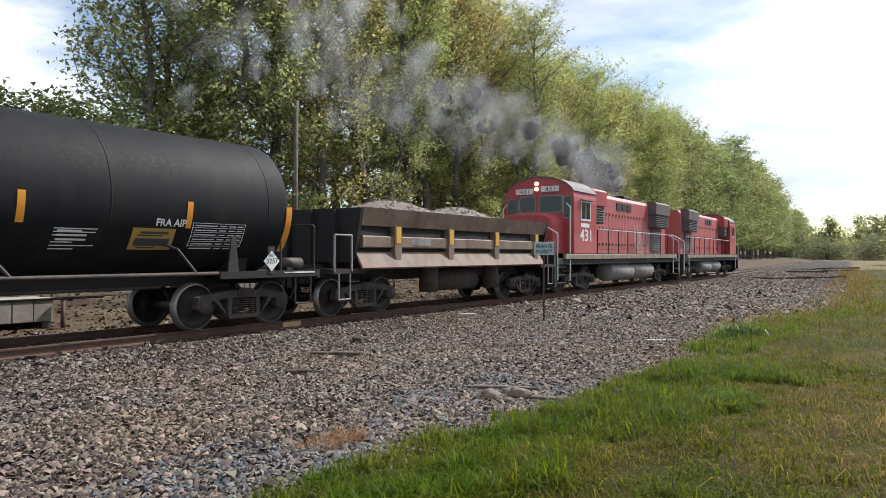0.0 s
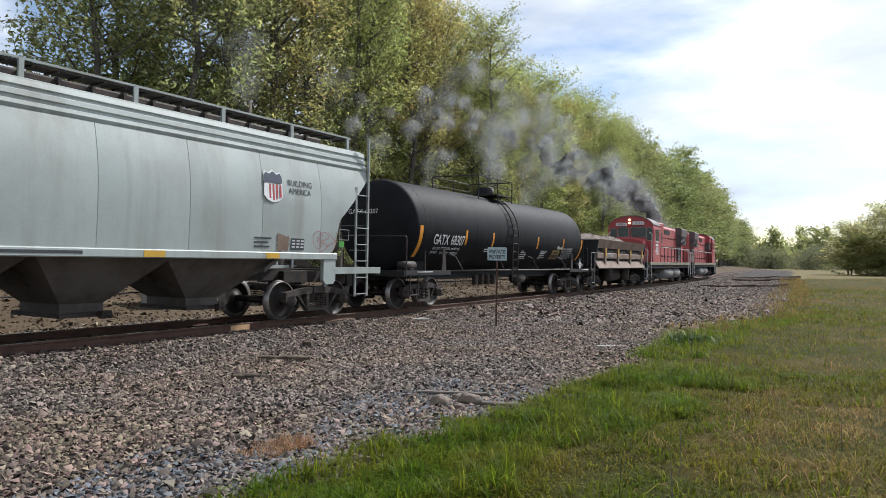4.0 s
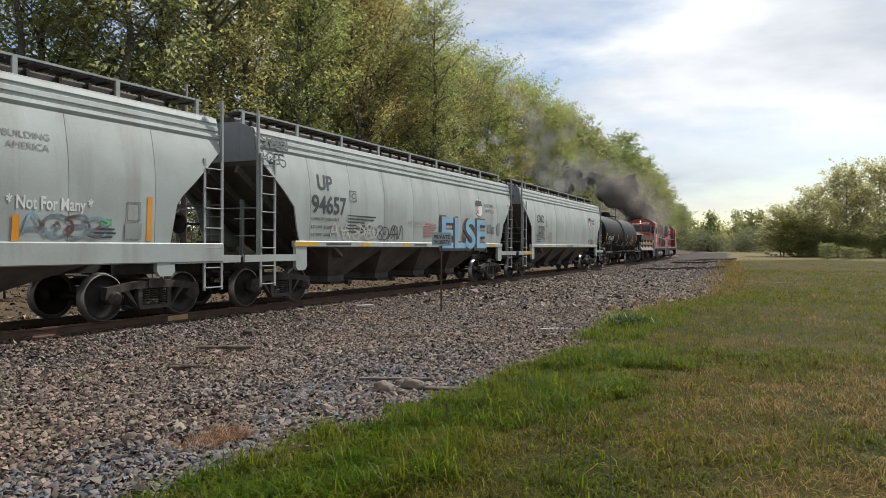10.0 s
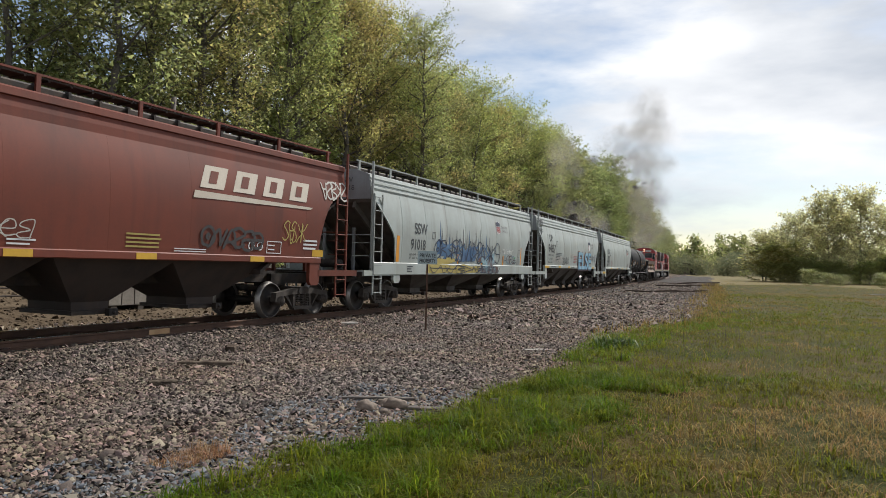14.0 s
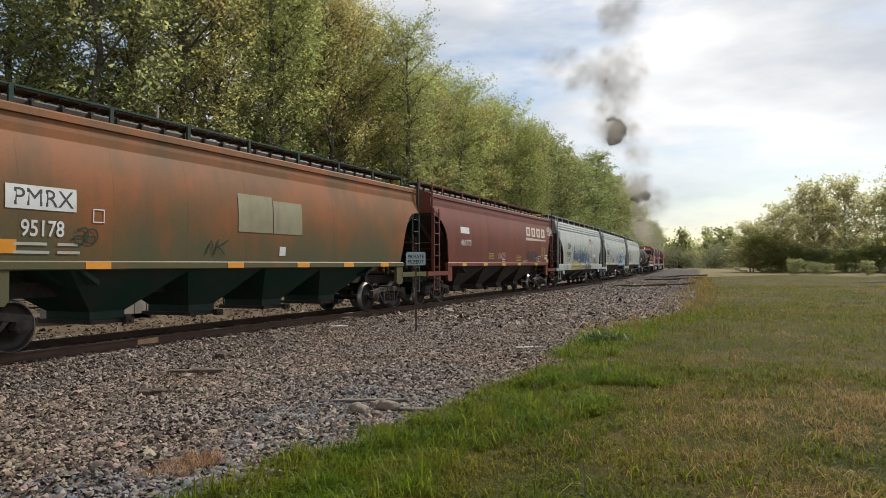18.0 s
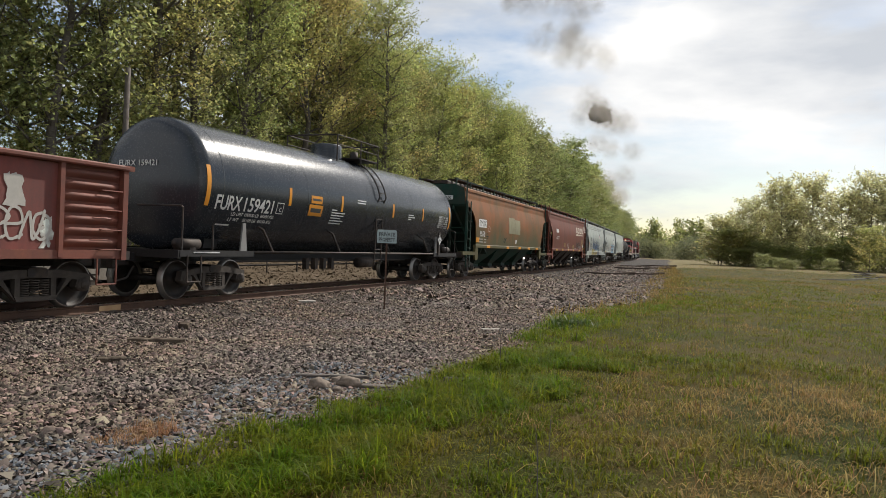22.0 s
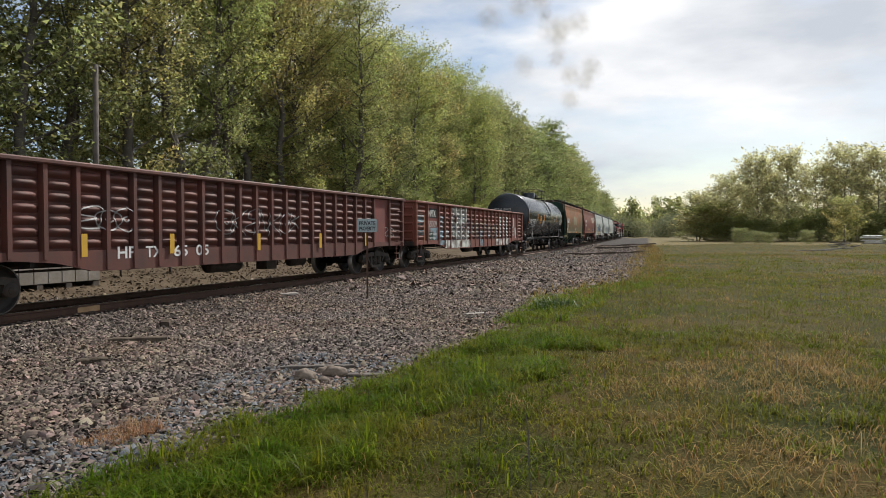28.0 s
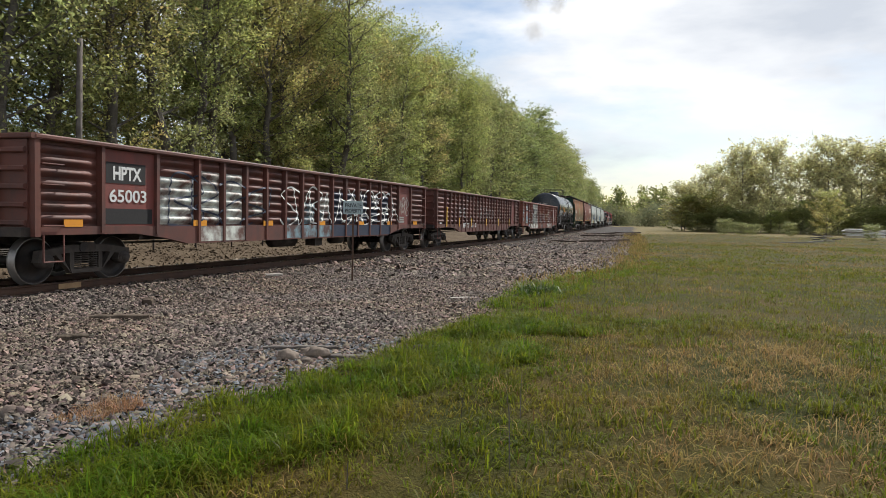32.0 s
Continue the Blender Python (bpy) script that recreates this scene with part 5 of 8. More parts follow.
t1, T1L = tank_car(-5.6, 9.35, 1.44, 2.48, "dull black tank car with orange reflectors and white lettering", M["black"], -0.5, -0.55, (-4.29, -2.22, 2.0, 4.98))
t2, T2L = tank_car(-117.45, -101.5, 1.60, 2.72, "glossy black tank car with orange reflectors and white lettering", M["blue_black"], -0.31, 0.95, (-4.58, -1.72, 1.98, 4.69))


# ---- gondolas ----
def gondola(y0, y1, label, panels, sign_panels, paint=None, zt=2.82, sprayed=()):
    """panels: inner posts as fractions of the length; sign_panels: spans with a flat plate."""
    paint = paint or M["gon"]
    c, L = start_car("gondola", y0, y1, label, "gondola")
    zb_end, zb = 0.98, 0.72

    def bottom(y):
        d = L - abs(y)
        return zb_end if d < 2.9 else zb_end - (zb_end - zb) * min(1, (d - 2.9) / 1.2)

    ys = [-L] + panels + [L]
    for sx in (1, -1):
        x = sx * 1.42
        s = Shape()
        s.box(min(x, x - sx * 0.012), max(x, x - sx * 0.012), -L, L, 1.0, zt - 0.02)
        s.grid(lambda u, v: (x + sx * 0.0, -L + 2 * L * u, bottom(-L + 2 * L * u) + (1.05 - bottom(-L + 2 * L * u)) * v), 40, 1, False)
        part("side_sheet", s, paint, c)
        for a, b in zip(ys, ys[1:]):
            a, b = a + 0.07, b - 0.07
            if any(p <= (a + b) / 2 <= q for p, q in sign_panels):
                continue
            def rib(s, k):
                z0 = 1.19 + 0.215 * k
                return s.grid(lambda u, v: (x + sx * (0.005 + 0.105 * (math.sin(math.pi * v ** 1.3) ** 0.8) * min(1, 4 * u, 4 * (1 - u)) ** 0.5), a + (b - a) * u, z0 + 0.18 * v), 6, 6)

            if sx < 0:
                s = Shape()
                for k in range(7):
                    rib(s, k)
                tagged(part("rib_field", s, paint, c), kind="stuff")
                continue
            for k in range(7):      # pressed ribs, one above another
                zm = 1.27 + 0.215 * k
                hue = [m for p, q, za, zb, m in sprayed if p <= (a + b) / 2 <= q and za <= zm <= zb]
                part("pressed_rib", rib(Shape(), k), hue[-1] if hue else paint, c)
                if hue:
                    s = Shape()
                    s.box(x + 0.002, x + 0.004, a, b, zm - 0.10, zm + 0.115)
                    part("spray_ground", s, hue[-1], c)
            hue = [m for p, q, za, zb, m in sprayed if p <= (a + b) / 2 <= q and za < 1.1]
            if hue:
                s = Shape()
                s.box(x + 0.101, x + 0.103, a - 0.02, b + 0.02, bottom((a + b) / 2) + 0.04, 1.13)
                part("spray_ground", s, hue[-1], c)
        for p, q in sign_panels:
            s = Shape()
            s.box(min(x + sx * 0.005, x + sx * 0.05), max(x + sx * 0.005, x + sx * 0.05), p + 0.05, q - 0.05, 1.12, zt - 0.12)
            part("sign_plate", s, M["gon_red"], c, "flat red plate among the ribs")
        for y in panels:
            s = Shape()
            zb_ = bottom(y)
            s.prism([(x, y - 0.06), (x + sx * 0.13, y - 0.045), (x + sx * 0.13, y + 0.045), (x, y + 0.06)], 2, zb_ + 0.03, zt - 0.05)
            hue = [m for p, q, za, zb, m in sprayed if sx > 0 and p < y < q and zb > 2.45]
            part("side_post", s, hue[0] if hue else paint, c)
        s = Shape()
        s.box(min(x - sx * 0.08, x + sx * 0.17), max(x - sx * 0.08, x + sx * 0.17), -L, L, zt - 0.10, zt, 0.025)
        part("top_chord", s, paint, c)
        s = Shape()
        ring = []
        n = 24
        for i in range(n + 1):
            y = -L + 2 * L * i / n
            ring.append((y, bottom(y)))
        s.prism([(-L, 1.14)] + ring + [(L, 1.14)], 0, min(x + sx * 0.004, x + sx * 0.10), max(x + sx * 0.004, x + sx * 0.10))
        part("side_sill", s, paint, c)
        for sy in (-1, 1):
            s = Shape()
            yc = sy * (L - 0.05)
            s.box(min(x, x + sx * 0.14), max(x, x + sx * 0.14), yc - 0.06, yc + 0.06, 0.95, zt - 0.05)
            part("corner_post", s, paint, c)
            for k in range(4):
                s = Shape()
                z = 1.15 + 0.38 * k
                s.path([(x + sx * 0.02, sy * (L - 0.15), z), (x + sx * 0.15, sy * (L - 0.15), z), (x + sx * 0.15, sy * (L - 0.62), z), (x + sx * 0.02, sy * (L - 0.62), z)], 0.014)
                part("grab_iron", s, paint, c)
            s = Shape()
            s.path([(x + sx * 0.1, sy * (L - 0.2), 0.98), (x + sx * 0.1, sy * (L - 0.2), 0.48), (x + sx * 0.1, sy * (L - 0.65), 0.48), (x + sx * 0.1, sy * (L - 0.65), 0.98)], 0.018)
            part("stirrup_step", s, paint, c)
    for sy in (-1, 1):
        s = Shape()
        s.box(-1.42, 1.42, sy * L - 0.05, sy * L + 0.05, 1.0, zt - 0.11)
        wall = part("end_wall", s, paint, c)
        for k in range(5):
            s = Shape()
            s.box(-1.40, 1.40, min(sy * L, sy * (L + 0.11)), max(sy * L, sy * (L + 0.11)), 1.15 + 0.33 * k, 1.25 + 0.33 * k, 0.02)
            part("end_rib", s, paint, wall)
        for xx in (-0.7, 0.7):
            s = Shape()
            s.box(xx - 0.07, xx + 0.07, min(sy * L, sy * (L + 0.12)), max(sy * L, sy * (L + 0.12)), 1.0, zt - 0.02)
            part("end_post", s, paint, wall)
        s = Shape()
        s.box(-1.58, 1.58, sy * L - 0.1, sy * L + 0.14, zt - 0.10, zt + 0.002, 0.02)
        part("end_chord", s, paint, wall)
        s = Shape()
        s.box(-1.45, 1.45, min(sy * (L - 0.1), sy * (L + 0.2)), max(sy * (L - 0.1), sy * (L + 0.2)), 0.95, 1.12)
        part("end_sill", s, M["steel_dark"], c)
        s = Shape()
        s.tube((-0.8, sy * (L + 0.16), 2.05), (-0.8, sy * (L + 0.3), 2.05), 0.05, 8)
        s.lathe([(sy * (L + 0.28), 0.20), (sy * (L + 0.32), 0.24), (sy * (L + 0.34), 0.2)], "y", 16, (-0.8, 0, 2.05))
        part("brake_wheel", s, M["steel_dark"], c)
        coupler(c, sy * (L + 0.15), sy * 0.75)
        truck(c, sy * (L - 1.60))
    s = Shape()
    s.box(-1.42, 1.42, -L, L, 1.0, 1.06)
    s.box(-0.3, 0.3, -L, L, 0.78, 1.0)
    for i in range(12):
        y = -L + 2.8 + (2 * L - 5.6) * i / 11
        s.box(-1.4, 1.4, y - 0.05, y + 0.05, 0.86, 1.0)
    part("floor_frame", s, M["steel_dark"], c)
    s = Shape()
    s.tube((0.9, -1.4, 0.66), (0.9, -0.2, 0.66), 0.2, 12)
    s.box(0.75, 1.1, 0.9, 1.4, 0.45, 0.85)
    s.tube((0.9, 2.4, 0.64), (0.9, 3.1, 0.64), 0.17, 12)
    s.tube((0.7, -L + 3, 0.75), (0.7, L - 3, 0.75), 0.025, 6)
    part("brake_gear", s, M["steel_dark"], c)
    return c, L


def spaced(L, n):
    return [-L + 2 * L * i / n for i in range(1, n)]


g1, G1L = gondola(-139.75, -119.7, "oxide red gondola with pale spray paint on its ribbed side", [-8.6 + 1.5 * 0] + [-7.1 + 0.83 * i for i in range(18)] + [8.55], [(-8.6, -7.1), (7.02, 8.6)], sprayed=((-10.2, -9.0, 1.3, 1.5, SPRAY_TEAL), (-10.2, -8.6, 1.9, 2.3, SPRAY_TEAL), (-7.1, -6.0, 0.9, 2.3, SPRAY_TEAL), (-6.2, -5.4, 0.9, 1.6, SPRAY_WHITE), (-5.4, -2.9, 0.9, 2.7, SPRAY_WHITE), (-2.9, -2.0, 0.9, 1.75, SPRAY_WHITE), (-2.0, -0.4, 1.3, 1.95, SPRAY_YELLOW2), (-0.4, 0.5, 0.9, 1.6, SPRAY_TEAL), (0.5, 1.3, 1.4, 2.2, SPRAY_YELLOW2), (1.3, 2.2, 1.2, 1.75, SPRAY_TEAL), (2.9, 3.7, 1.0, 1.7, SPRAY_WHITE), (3.7, 6.4, 0.9, 2.45, SPRAY_WHITE)))
g2, G2L = gondola(-160.35, -141.1, "dull oxide red gondola with many pressed ribs", [-8.1 + 0.72 * i for i in range(22)] + [8.35], [(7.1, 8.4)], M["gon_dark"])
g3, G3L = gondola(-182.25, -161.95, "rust-brown gondola with white spray lettering over its ribs", [-8.55, -6.98] + [-5.55 + 0.98 * i for i in range(13)] + [7.05, 8.4], [(-8.55, -6.98), (7.05, 8.4)], M["gon_dark"], sprayed=((-6.98, -6.2, 1.2, 2.3, SPRAY_WHITE), (-6.2, -3.9, 0.9, 2.45, SPRAY_WHITE), (-3.9, -2.9, 1.3, 2.0, SPRAY_WHITE), (-2.0, -0.9, 0.9, 1.45, SPRAY_TEAL), (-0.9, 1.2, 0.9, 1.7, SPRAY_TEAL), (-0.1, 0.9, 1.7, 2.1, SPRAY_WHITE), (1.6, 6.2, 0.9, 2.25, NAVY)))


# ---- side-dump car with a load of gravel ----
def dump_car(y0, y1):
    c, L = start_car("side_dump_car", y0, y1, "rusty tan side-dump car heaped with gravel", "dump car")
    for sx in (1, -1):
        s = Shape()   # sloping top flare, recess and lower flare
        s.prism([(sx * 1.60, 2.64), (sx * 1.63, 2.64), (sx * 1.50, 2.20), (sx * 1.46, 2.20)], 1, -L, L)
        part("top_flare", s, M["tan"], c)
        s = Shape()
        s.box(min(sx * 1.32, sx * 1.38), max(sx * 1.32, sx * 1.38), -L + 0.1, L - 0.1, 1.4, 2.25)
        # wall between the flares is black, not tan
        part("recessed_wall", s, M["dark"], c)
        s = Shape()
        s.box(min(sx * 1.36, sx * 1.52), max(sx * 1.36, sx * 1.52), -L + 0.15, L - 0.1, 1.66, 1.96, 0.03)
        part("side_beam", s, M["tan"], c)
        s = Shape()
        s.prism([(sx * 1.40, 1.52), (sx * 1.44, 1.56), (sx * 1.66, 1.18), (sx * 1.62, 1.14)], 1, -L - 0.02, L - 0.35)
        part("bottom_flare", s, M["tan"], c)
        for y in (-L + 1.5, -L + 4.0, -L + 6.65, L - 0.75):
            s = Shape()
            s.prism([(y - 0.14, 2.22), (y + 0.14, 2.22), (y + 0.14, 1.55), (y + 0.10, 1.28), (y - 0.10, 1.28), (y - 0.14, 1.55)], 0, min(sx * 1.38, sx * 1.56), max(sx * 1.38, sx * 1.56))
            part("side_stake", s, M["tan"], c)
            s = Shape()
            s.box(min(sx * 1.562, sx * 1.57), max(sx * 1.562, sx * 1.57), y - 0.1, y + 0.1, 1.78, 2.2)
            part("reflector", s, M["yellow"], c, "yellow reflective plate")
    for sy in (-1, 1):
        s = Shape()
        s.prism([(-1.62, 2.62), (1.62, 2.62), (1.40, 1.3), (-1.40, 1.3)], 1, sy * L - 0.05, sy * L + 0.05)
        for x in (-0.8, 0, 0.8):
            s.box(x - 0.06, x + 0.06, min(sy * L, sy * (L + 0.16)), max(sy * L, sy * (L + 0.16)), 1.2, 2.6)
        # end walls black, unlike the tan sides
        part("end_wall", s, M["dark"], c)
        s = Shape()
        s.box(-1.5, 1.5, min(sy * (L - 0.3), sy * (L + 0.9)), max(sy * (L - 0.3), sy * (L + 0.9)), 1.05, 1.16)
        part("end_platform", s, M["steel_dark"], c)
        for x in (-1.5, 1.5):
            s = Shape()
            s.path([(x, sy * (L + 0.85), 1.1), (x, sy * (L + 0.85), 1.95), (x, sy * (L + 0.25), 1.95), (x, sy * (L + 0.25), 1.1)], 0.025)
            part("end_handrail", s, M["engine_grey"], c)
            s = Shape()
            s.path([(x, sy * (L + 0.7), 1.05), (x, sy * (L + 0.7), 0.45), (x, sy * (L + 0.3), 0.45), (x, sy * (L + 0.3), 1.05)], 0.02)
            part("stirrup_step", s, M["engine_grey"], c)
        coupler(c, sy * (L + 0.85), sy * 0.55)
        truck(c, sy * (L - 0.75) - 0.25 * (sy < 0) * 0)
    s = Shape()
    s.box(-0.4, 0.4, -L - 0.85, L + 0.85, 0.8, 1.25)
    s.box(-1.2, 1.2, -L + 0.2, L - 0.2, 1.25, 1.42)
    part("underframe", s, M["steel_dark"], c)
    for y in (-1.6, 1.9):
        s = Shape()
        s.tube((1.1, y, 0.45), (1.1, y, 1.3), 0.27, 16)
        part("dump_cylinder", s, M["truck"], c, "upright grey dumping cylinder")
        s = Shape()
        s.tube((-1.1, y, 0.45), (-1.1, y, 1.3), 0.27, 16)
        part("dump_cylinder", s, M["truck"], c, "upright grey dumping cylinder")
    s = Shape()
    s.tube((0.7, -0.9, 0.75), (0.7, 1.3, 0.75), 0.33, 16)
    part("air_reservoir", s, M["truck"], c)
    # gravel heap: a mound and loose stones on it
    s = Shape()

    def heap(u, v):
        y, x = -L + 0.15 + (2 * L - 0.3) * u, -1.5 + 3.0 * v
        bump = (1 - abs(2 * v - 1) ** 1.8) * (0.62 * min(1, 5 * u, 5 * (1 - u)) * (0.6 + 0.4 * math.sin(2.0 + 9 * u) ** 2))
        return (x, y, 2.42 + bump + 0.05 * noise.noise((x * 3, y * 3, 0)))

    s.grid(heap, 60, 16)
    part("gravel_load", s, M["pebble"], c, "heaped pale gravel")
    rnd = random.Random(5)
    s = Shape()
    for _ in range(900):
        p = heap(rnd.random(), rnd.random())
        q = rnd.uniform(0.02, 0.055)
        s.add([(p[0] + q, p[1], p[2]), (p[0] - q, p[1], p[2]), (p[0], p[1] + q, p[2]), (p[0], p[1] - q, p[2]), (p[0], p[1], p[2] + q)], [(0, 2, 4), (2, 1, 4), (1, 3, 4), (3, 0, 4)])
    tagged(part("loose_gravel", s, M["pebble"], c), kind="stuff")
    lettering("3", 0.22, 1.525, -1.6, 1.72, c, M["engine_grey"])
    bars([0.9], 1.524, -3.0, 1.74, c, M["engine_grey"], 0.18)
    return c, L


d1, D1L = dump_car(11.5, 21.7)


# ---- locomotives ----
def locomotive(y0, y1, facing, label, number=None, group="locomotives"):
    """facing -1: the cab looks back along the train. Built with the cab at -y, then turned."""
    c = thing("diesel_locomotive", label, "locomotive", group)
    L = (y1 - y0) / 2
    body = M["red"]
    k = facing
    ROLLING.append((c, (y0 + y1) / 2, 180 if k > 0 else 0))
    if k > 0:
        c["turned"] = 1
    s = Shape()
    s.box(-1.46, 1.46, -L + 0.2, L - 0.2, 1.10, 1.36, 0.04)
    part("frame", s, M["dark"], c)
    for sx in (1, -1):
        s = Shape()
        s.box(min(sx * 1.40, sx * 1.52), max(sx * 1.40, sx * 1.52), -L + 0.9, L - 0.9, 1.33, 1.52, 0.01)
        part("sill_band", s, M["sill_cream"], c, "dirty cream sill band")
    s = Shape()
    s.box(-1.5, 1.5, -L + 0.9, L - 0.9, 1.525, 1.56)
    part("walkway", s, M["steel_dark"], c)
    # nose, cab, hoods
    s = Shape()
    nose = [(1.16, 1.5), (1.16, 2.72), (1.10, 2.92), (0.92, 3.05), (0.55, 3.12), (-0.55, 3.12), (-0.92, 3.05), (-1.10, 2.92), (-1.16, 2.72), (-1.16, 1.5)]
    rings = [(-L + 0.55, 0.93, -0.10), (-L + 0.62, 0.985, -0.03), (-L + 0.75, 1.0, 0.0), (-L + 1.75, 1.0, 0.05)]
    vs = [(x * f, y, z + (d if z > 2 else 0)) for y, f, d in rings for x, z in nose]
    n = len(nose)
    s.add(vs, [(k0 * n + i, k0 * n + (i + 1) % n, (k0 + 1) * n + (i + 1) % n, (k0 + 1) * n + i) for k0 in range(3) for i in range(n)] + [tuple(range(n))])
    part("nose", s, body, c, "low red nose")
    yc0, yc1 = -L + 1.7, -L + 4.1
    arc = [(1.5 * math.cos(a), 3.78 + 0.80 * math.sin(a)) for a in [math.pi * i / 12 for i in range(13)]]
    s = Shape()
    s.prism([(-1.5, 1.5), (1.5, 1.5), (1.52, 3.6)] + arc + [(-1.52, 3.6)], 1, yc0, yc1)
    cab = part("cab", s, body, c, "red cab with a rounded roof")
    s = Shape()
    arc2 = [(1.56 * math.cos(a), 3.80 + 0.83 * math.sin(a)) for a in [math.pi * (0.08 + 0.84 * i / 12) for i in range(13)]]
    inner = [(1.50 * math.cos(a), 3.79 + 0.79 * math.sin(a)) for a in [math.pi * (0.08 + 0.84 * i / 12) for i in range(13)]]
    s.prism(arc2 + inner[::-1], 1, yc0 - 0.02, yc1 + 0.05)
    part("cab_roof", s, M["radiator"], c, "dark sooty cab roof")
    def rounded(x0, x1, z0, z1, r):
        return [(cx + r * math.cos(math.radians(w)), cz + r * math.sin(math.radians(w))) for cx, cz, w0 in ((x1 - r, z1 - r, 0), (x0 + r, z1 - r, 90), (x0 + r, z0 + r, 180), (x1 - r, z0 + r, 270)) for w in (w0, w0 + 30, w0 + 60, w0 + 90)]

    for x0, x1, z0, z1 in ((-1.34, -0.92, 3.0, 3.72), (-0.80, -0.16, 3.22, 3.80), (0.06, 1.0, 3.20, 3.82), (1.10, 1.40, 2.98, 3.78)):
        s = Shape()
        s.prism(rounded(x0 - 0.045, x1 + 0.045, z0 - 0.045, z1 + 0.045, 0.12), 1, yc0 - 0.025, yc0 + 0.02)
        w = part("window_frame", s, M["tank_grey"], cab, "grey rubber window frame")
        s = Shape()
        s.prism(rounded(x0, x1, z0, z1, 0.09), 1, yc0 - 0.031, yc0 - 0.02)
        part("window_pane", s, M["glass"], w)
    for sx in (1, -1):
        s = Shape()
        s.box(min(sx * 1.5, sx * 1.53), max(sx * 1.5, sx * 1.53), yc0 + 0.66, yc0 + 1.72, 2.86, 3.66)
        w = part("window_frame", s, M["white"], cab, "white side window frame")
        for ya in (yc0 + 0.72, yc0 + 1.22):
            s = Shape()
            s.box(min(sx * 1.5, sx * 1.536), max(sx * 1.5, sx * 1.536), ya, ya + 0.44, 2.94, 3.60)
            part("window_pane", s, M["glass"], w)
        s = Shape()
        s.box(min(sx * 1.51, sx * 1.66), max(sx * 1.51, sx * 1.66), yc0 + 0.6, yc0 + 1.8, 3.67, 3.70)
        part("window_awning", s, M["engine_grey"], cab)
        s = Shape()
        s.box(min(sx * 1.5, sx * 1.508), max(sx * 1.5, sx * 1.508), yc0 + 0.04, yc1 - 0.02, 1.56, 2.84)
        s.box(min(sx * 1.5, sx * 1.512), max(sx * 1.5, sx * 1.512), yc0 + 0.04, yc1 - 0.02, 1.56, 2.02)
        part("cab_side_sheet", s, M["red_faded_lit"], cab, "faded pink-red sheet below the side window, lightened as in sun")
    for x0, z0 in ((-0.98, 3.92), (0.14, 4.0)):
        s = Shape()
        s.box(x0, x0 + 0.75, yc0 - 0.08, yc0 + 0.02, z0, z0 + 0.22)
        b = part("number_board", s, M["white"], cab, "white number board")
        if number:
            lettering(number, 0.22, x0 + 0.18, yc0 - 0.085, z0 + 0.04, cab, M["ink"], 0.4, facing=2)
    for z in (4.14, 4.36):
        s = Shape()
        s.lathe([(yc0 - 0.07, 0.0), (yc0 - 0.07, 0.055), (yc0 - 0.08, 0.075), (yc0 + 0.02, 0.085)], "y", 16, (-0.08, 0, z - 0.02))
        part("headlight", s, M["lamp"] if k < 0 else M["white"], cab, "lit round headlight" if k < 0 else "round headlight")
    s = Shape()
    hood = [(-0.95, 1.5), (0.95, 1.5), (0.95, 4.05), (0.8, 4.22), (-0.8, 4.22), (-0.95, 4.05)]
    s.prism(hood, 1, yc1, L - 1.3)
    part("long_hood", s, M["red_faded_lit"], c, "long red hood with doors and vents")
    for sx in (1, -1):
        n = 16
        for i in range(n):
            ya = yc1 + 1.7 + (L - 1.3 - yc1 - 5.2) * i / n
            yb = ya + (L - 1.3 - yc1 - 5.2) / n - 0.022
            s = Shape()
            s.box(min(sx * 0.95, sx * 0.962), max(sx * 0.95, sx * 0.962), ya, yb, 1.75, 3.45)
            part("hood_door", s, M["red_faded_lit"], c)
            for z in (1.92, 2.62, 3.28):
                s = Shape()
                s.box(min(sx * 0.96, sx * 0.99), max(sx * 0.96, sx * 0.99), ya + 0.08, ya + 0.15, z, z + 0.11)
                part("door_latch", s, M["steel_dark"], c)
        for i in range(3):
            ya = yc1 + 4.1 + 0.75 * i
            s = Shape()
            s.box(min(sx * 0.95, sx * 0.985), max(sx * 0.95, sx * 0.985), ya, ya + 0.6, 3.62, 3.95)
            part("vent", s, M["dark"], c)
        # big intake boxes near the cab and at the far end: a panel above, slats below
        for ya, yb, za, zb, panel in ((yc1 + 0.1, yc1 + 1.5, 2.85, 4.28, M["red"]), (L - 4.4, L - 1.9, 2.95, 4.28, M["radiator"])):
            zm = za + (zb - za) * 0.52
            s = Shape()
            s.box(min(sx * 0.9, sx * 1.30), max(sx * 0.9, sx * 1.30), ya, yb, za, zm)
            bx = part("intake_box", s, M["radiator"], c, "sooty louvred intake box")
            s = Shape()
            s.prism([(sx * 0.9, zm), (sx * 1.38, zm), (sx * 1.40, zb - 0.08), (sx * 1.30, zb), (sx * 0.9, zb + 0.05)], 1, ya - 0.06, yb + 0.06)
            part("hood_panel", s, panel, bx)
            for q in range(6):
                z = za + 0.06 + (zm - za - 0.1) * q / 6
                s = Shape()
                s.prism([(sx * 1.29, z + 0.08), (sx * 1.36, z), (sx * 1.36, z + 0.015), (sx * 1.29, z + 0.095)], 1, ya + 0.08, yb - 0.08)
                part("slat", s, M["dark"], bx)
        s = Shape()
        s.box(min(sx * 0.96, sx * 1.02), max(sx * 0.96, sx * 1.02), L - 4.1, L - 2.3, 1.7, 2.85)
        grille = part("radiator_grille", s, M["radiator"], c, "grey steel grille")
        for q in range(9):
            s = Shape()
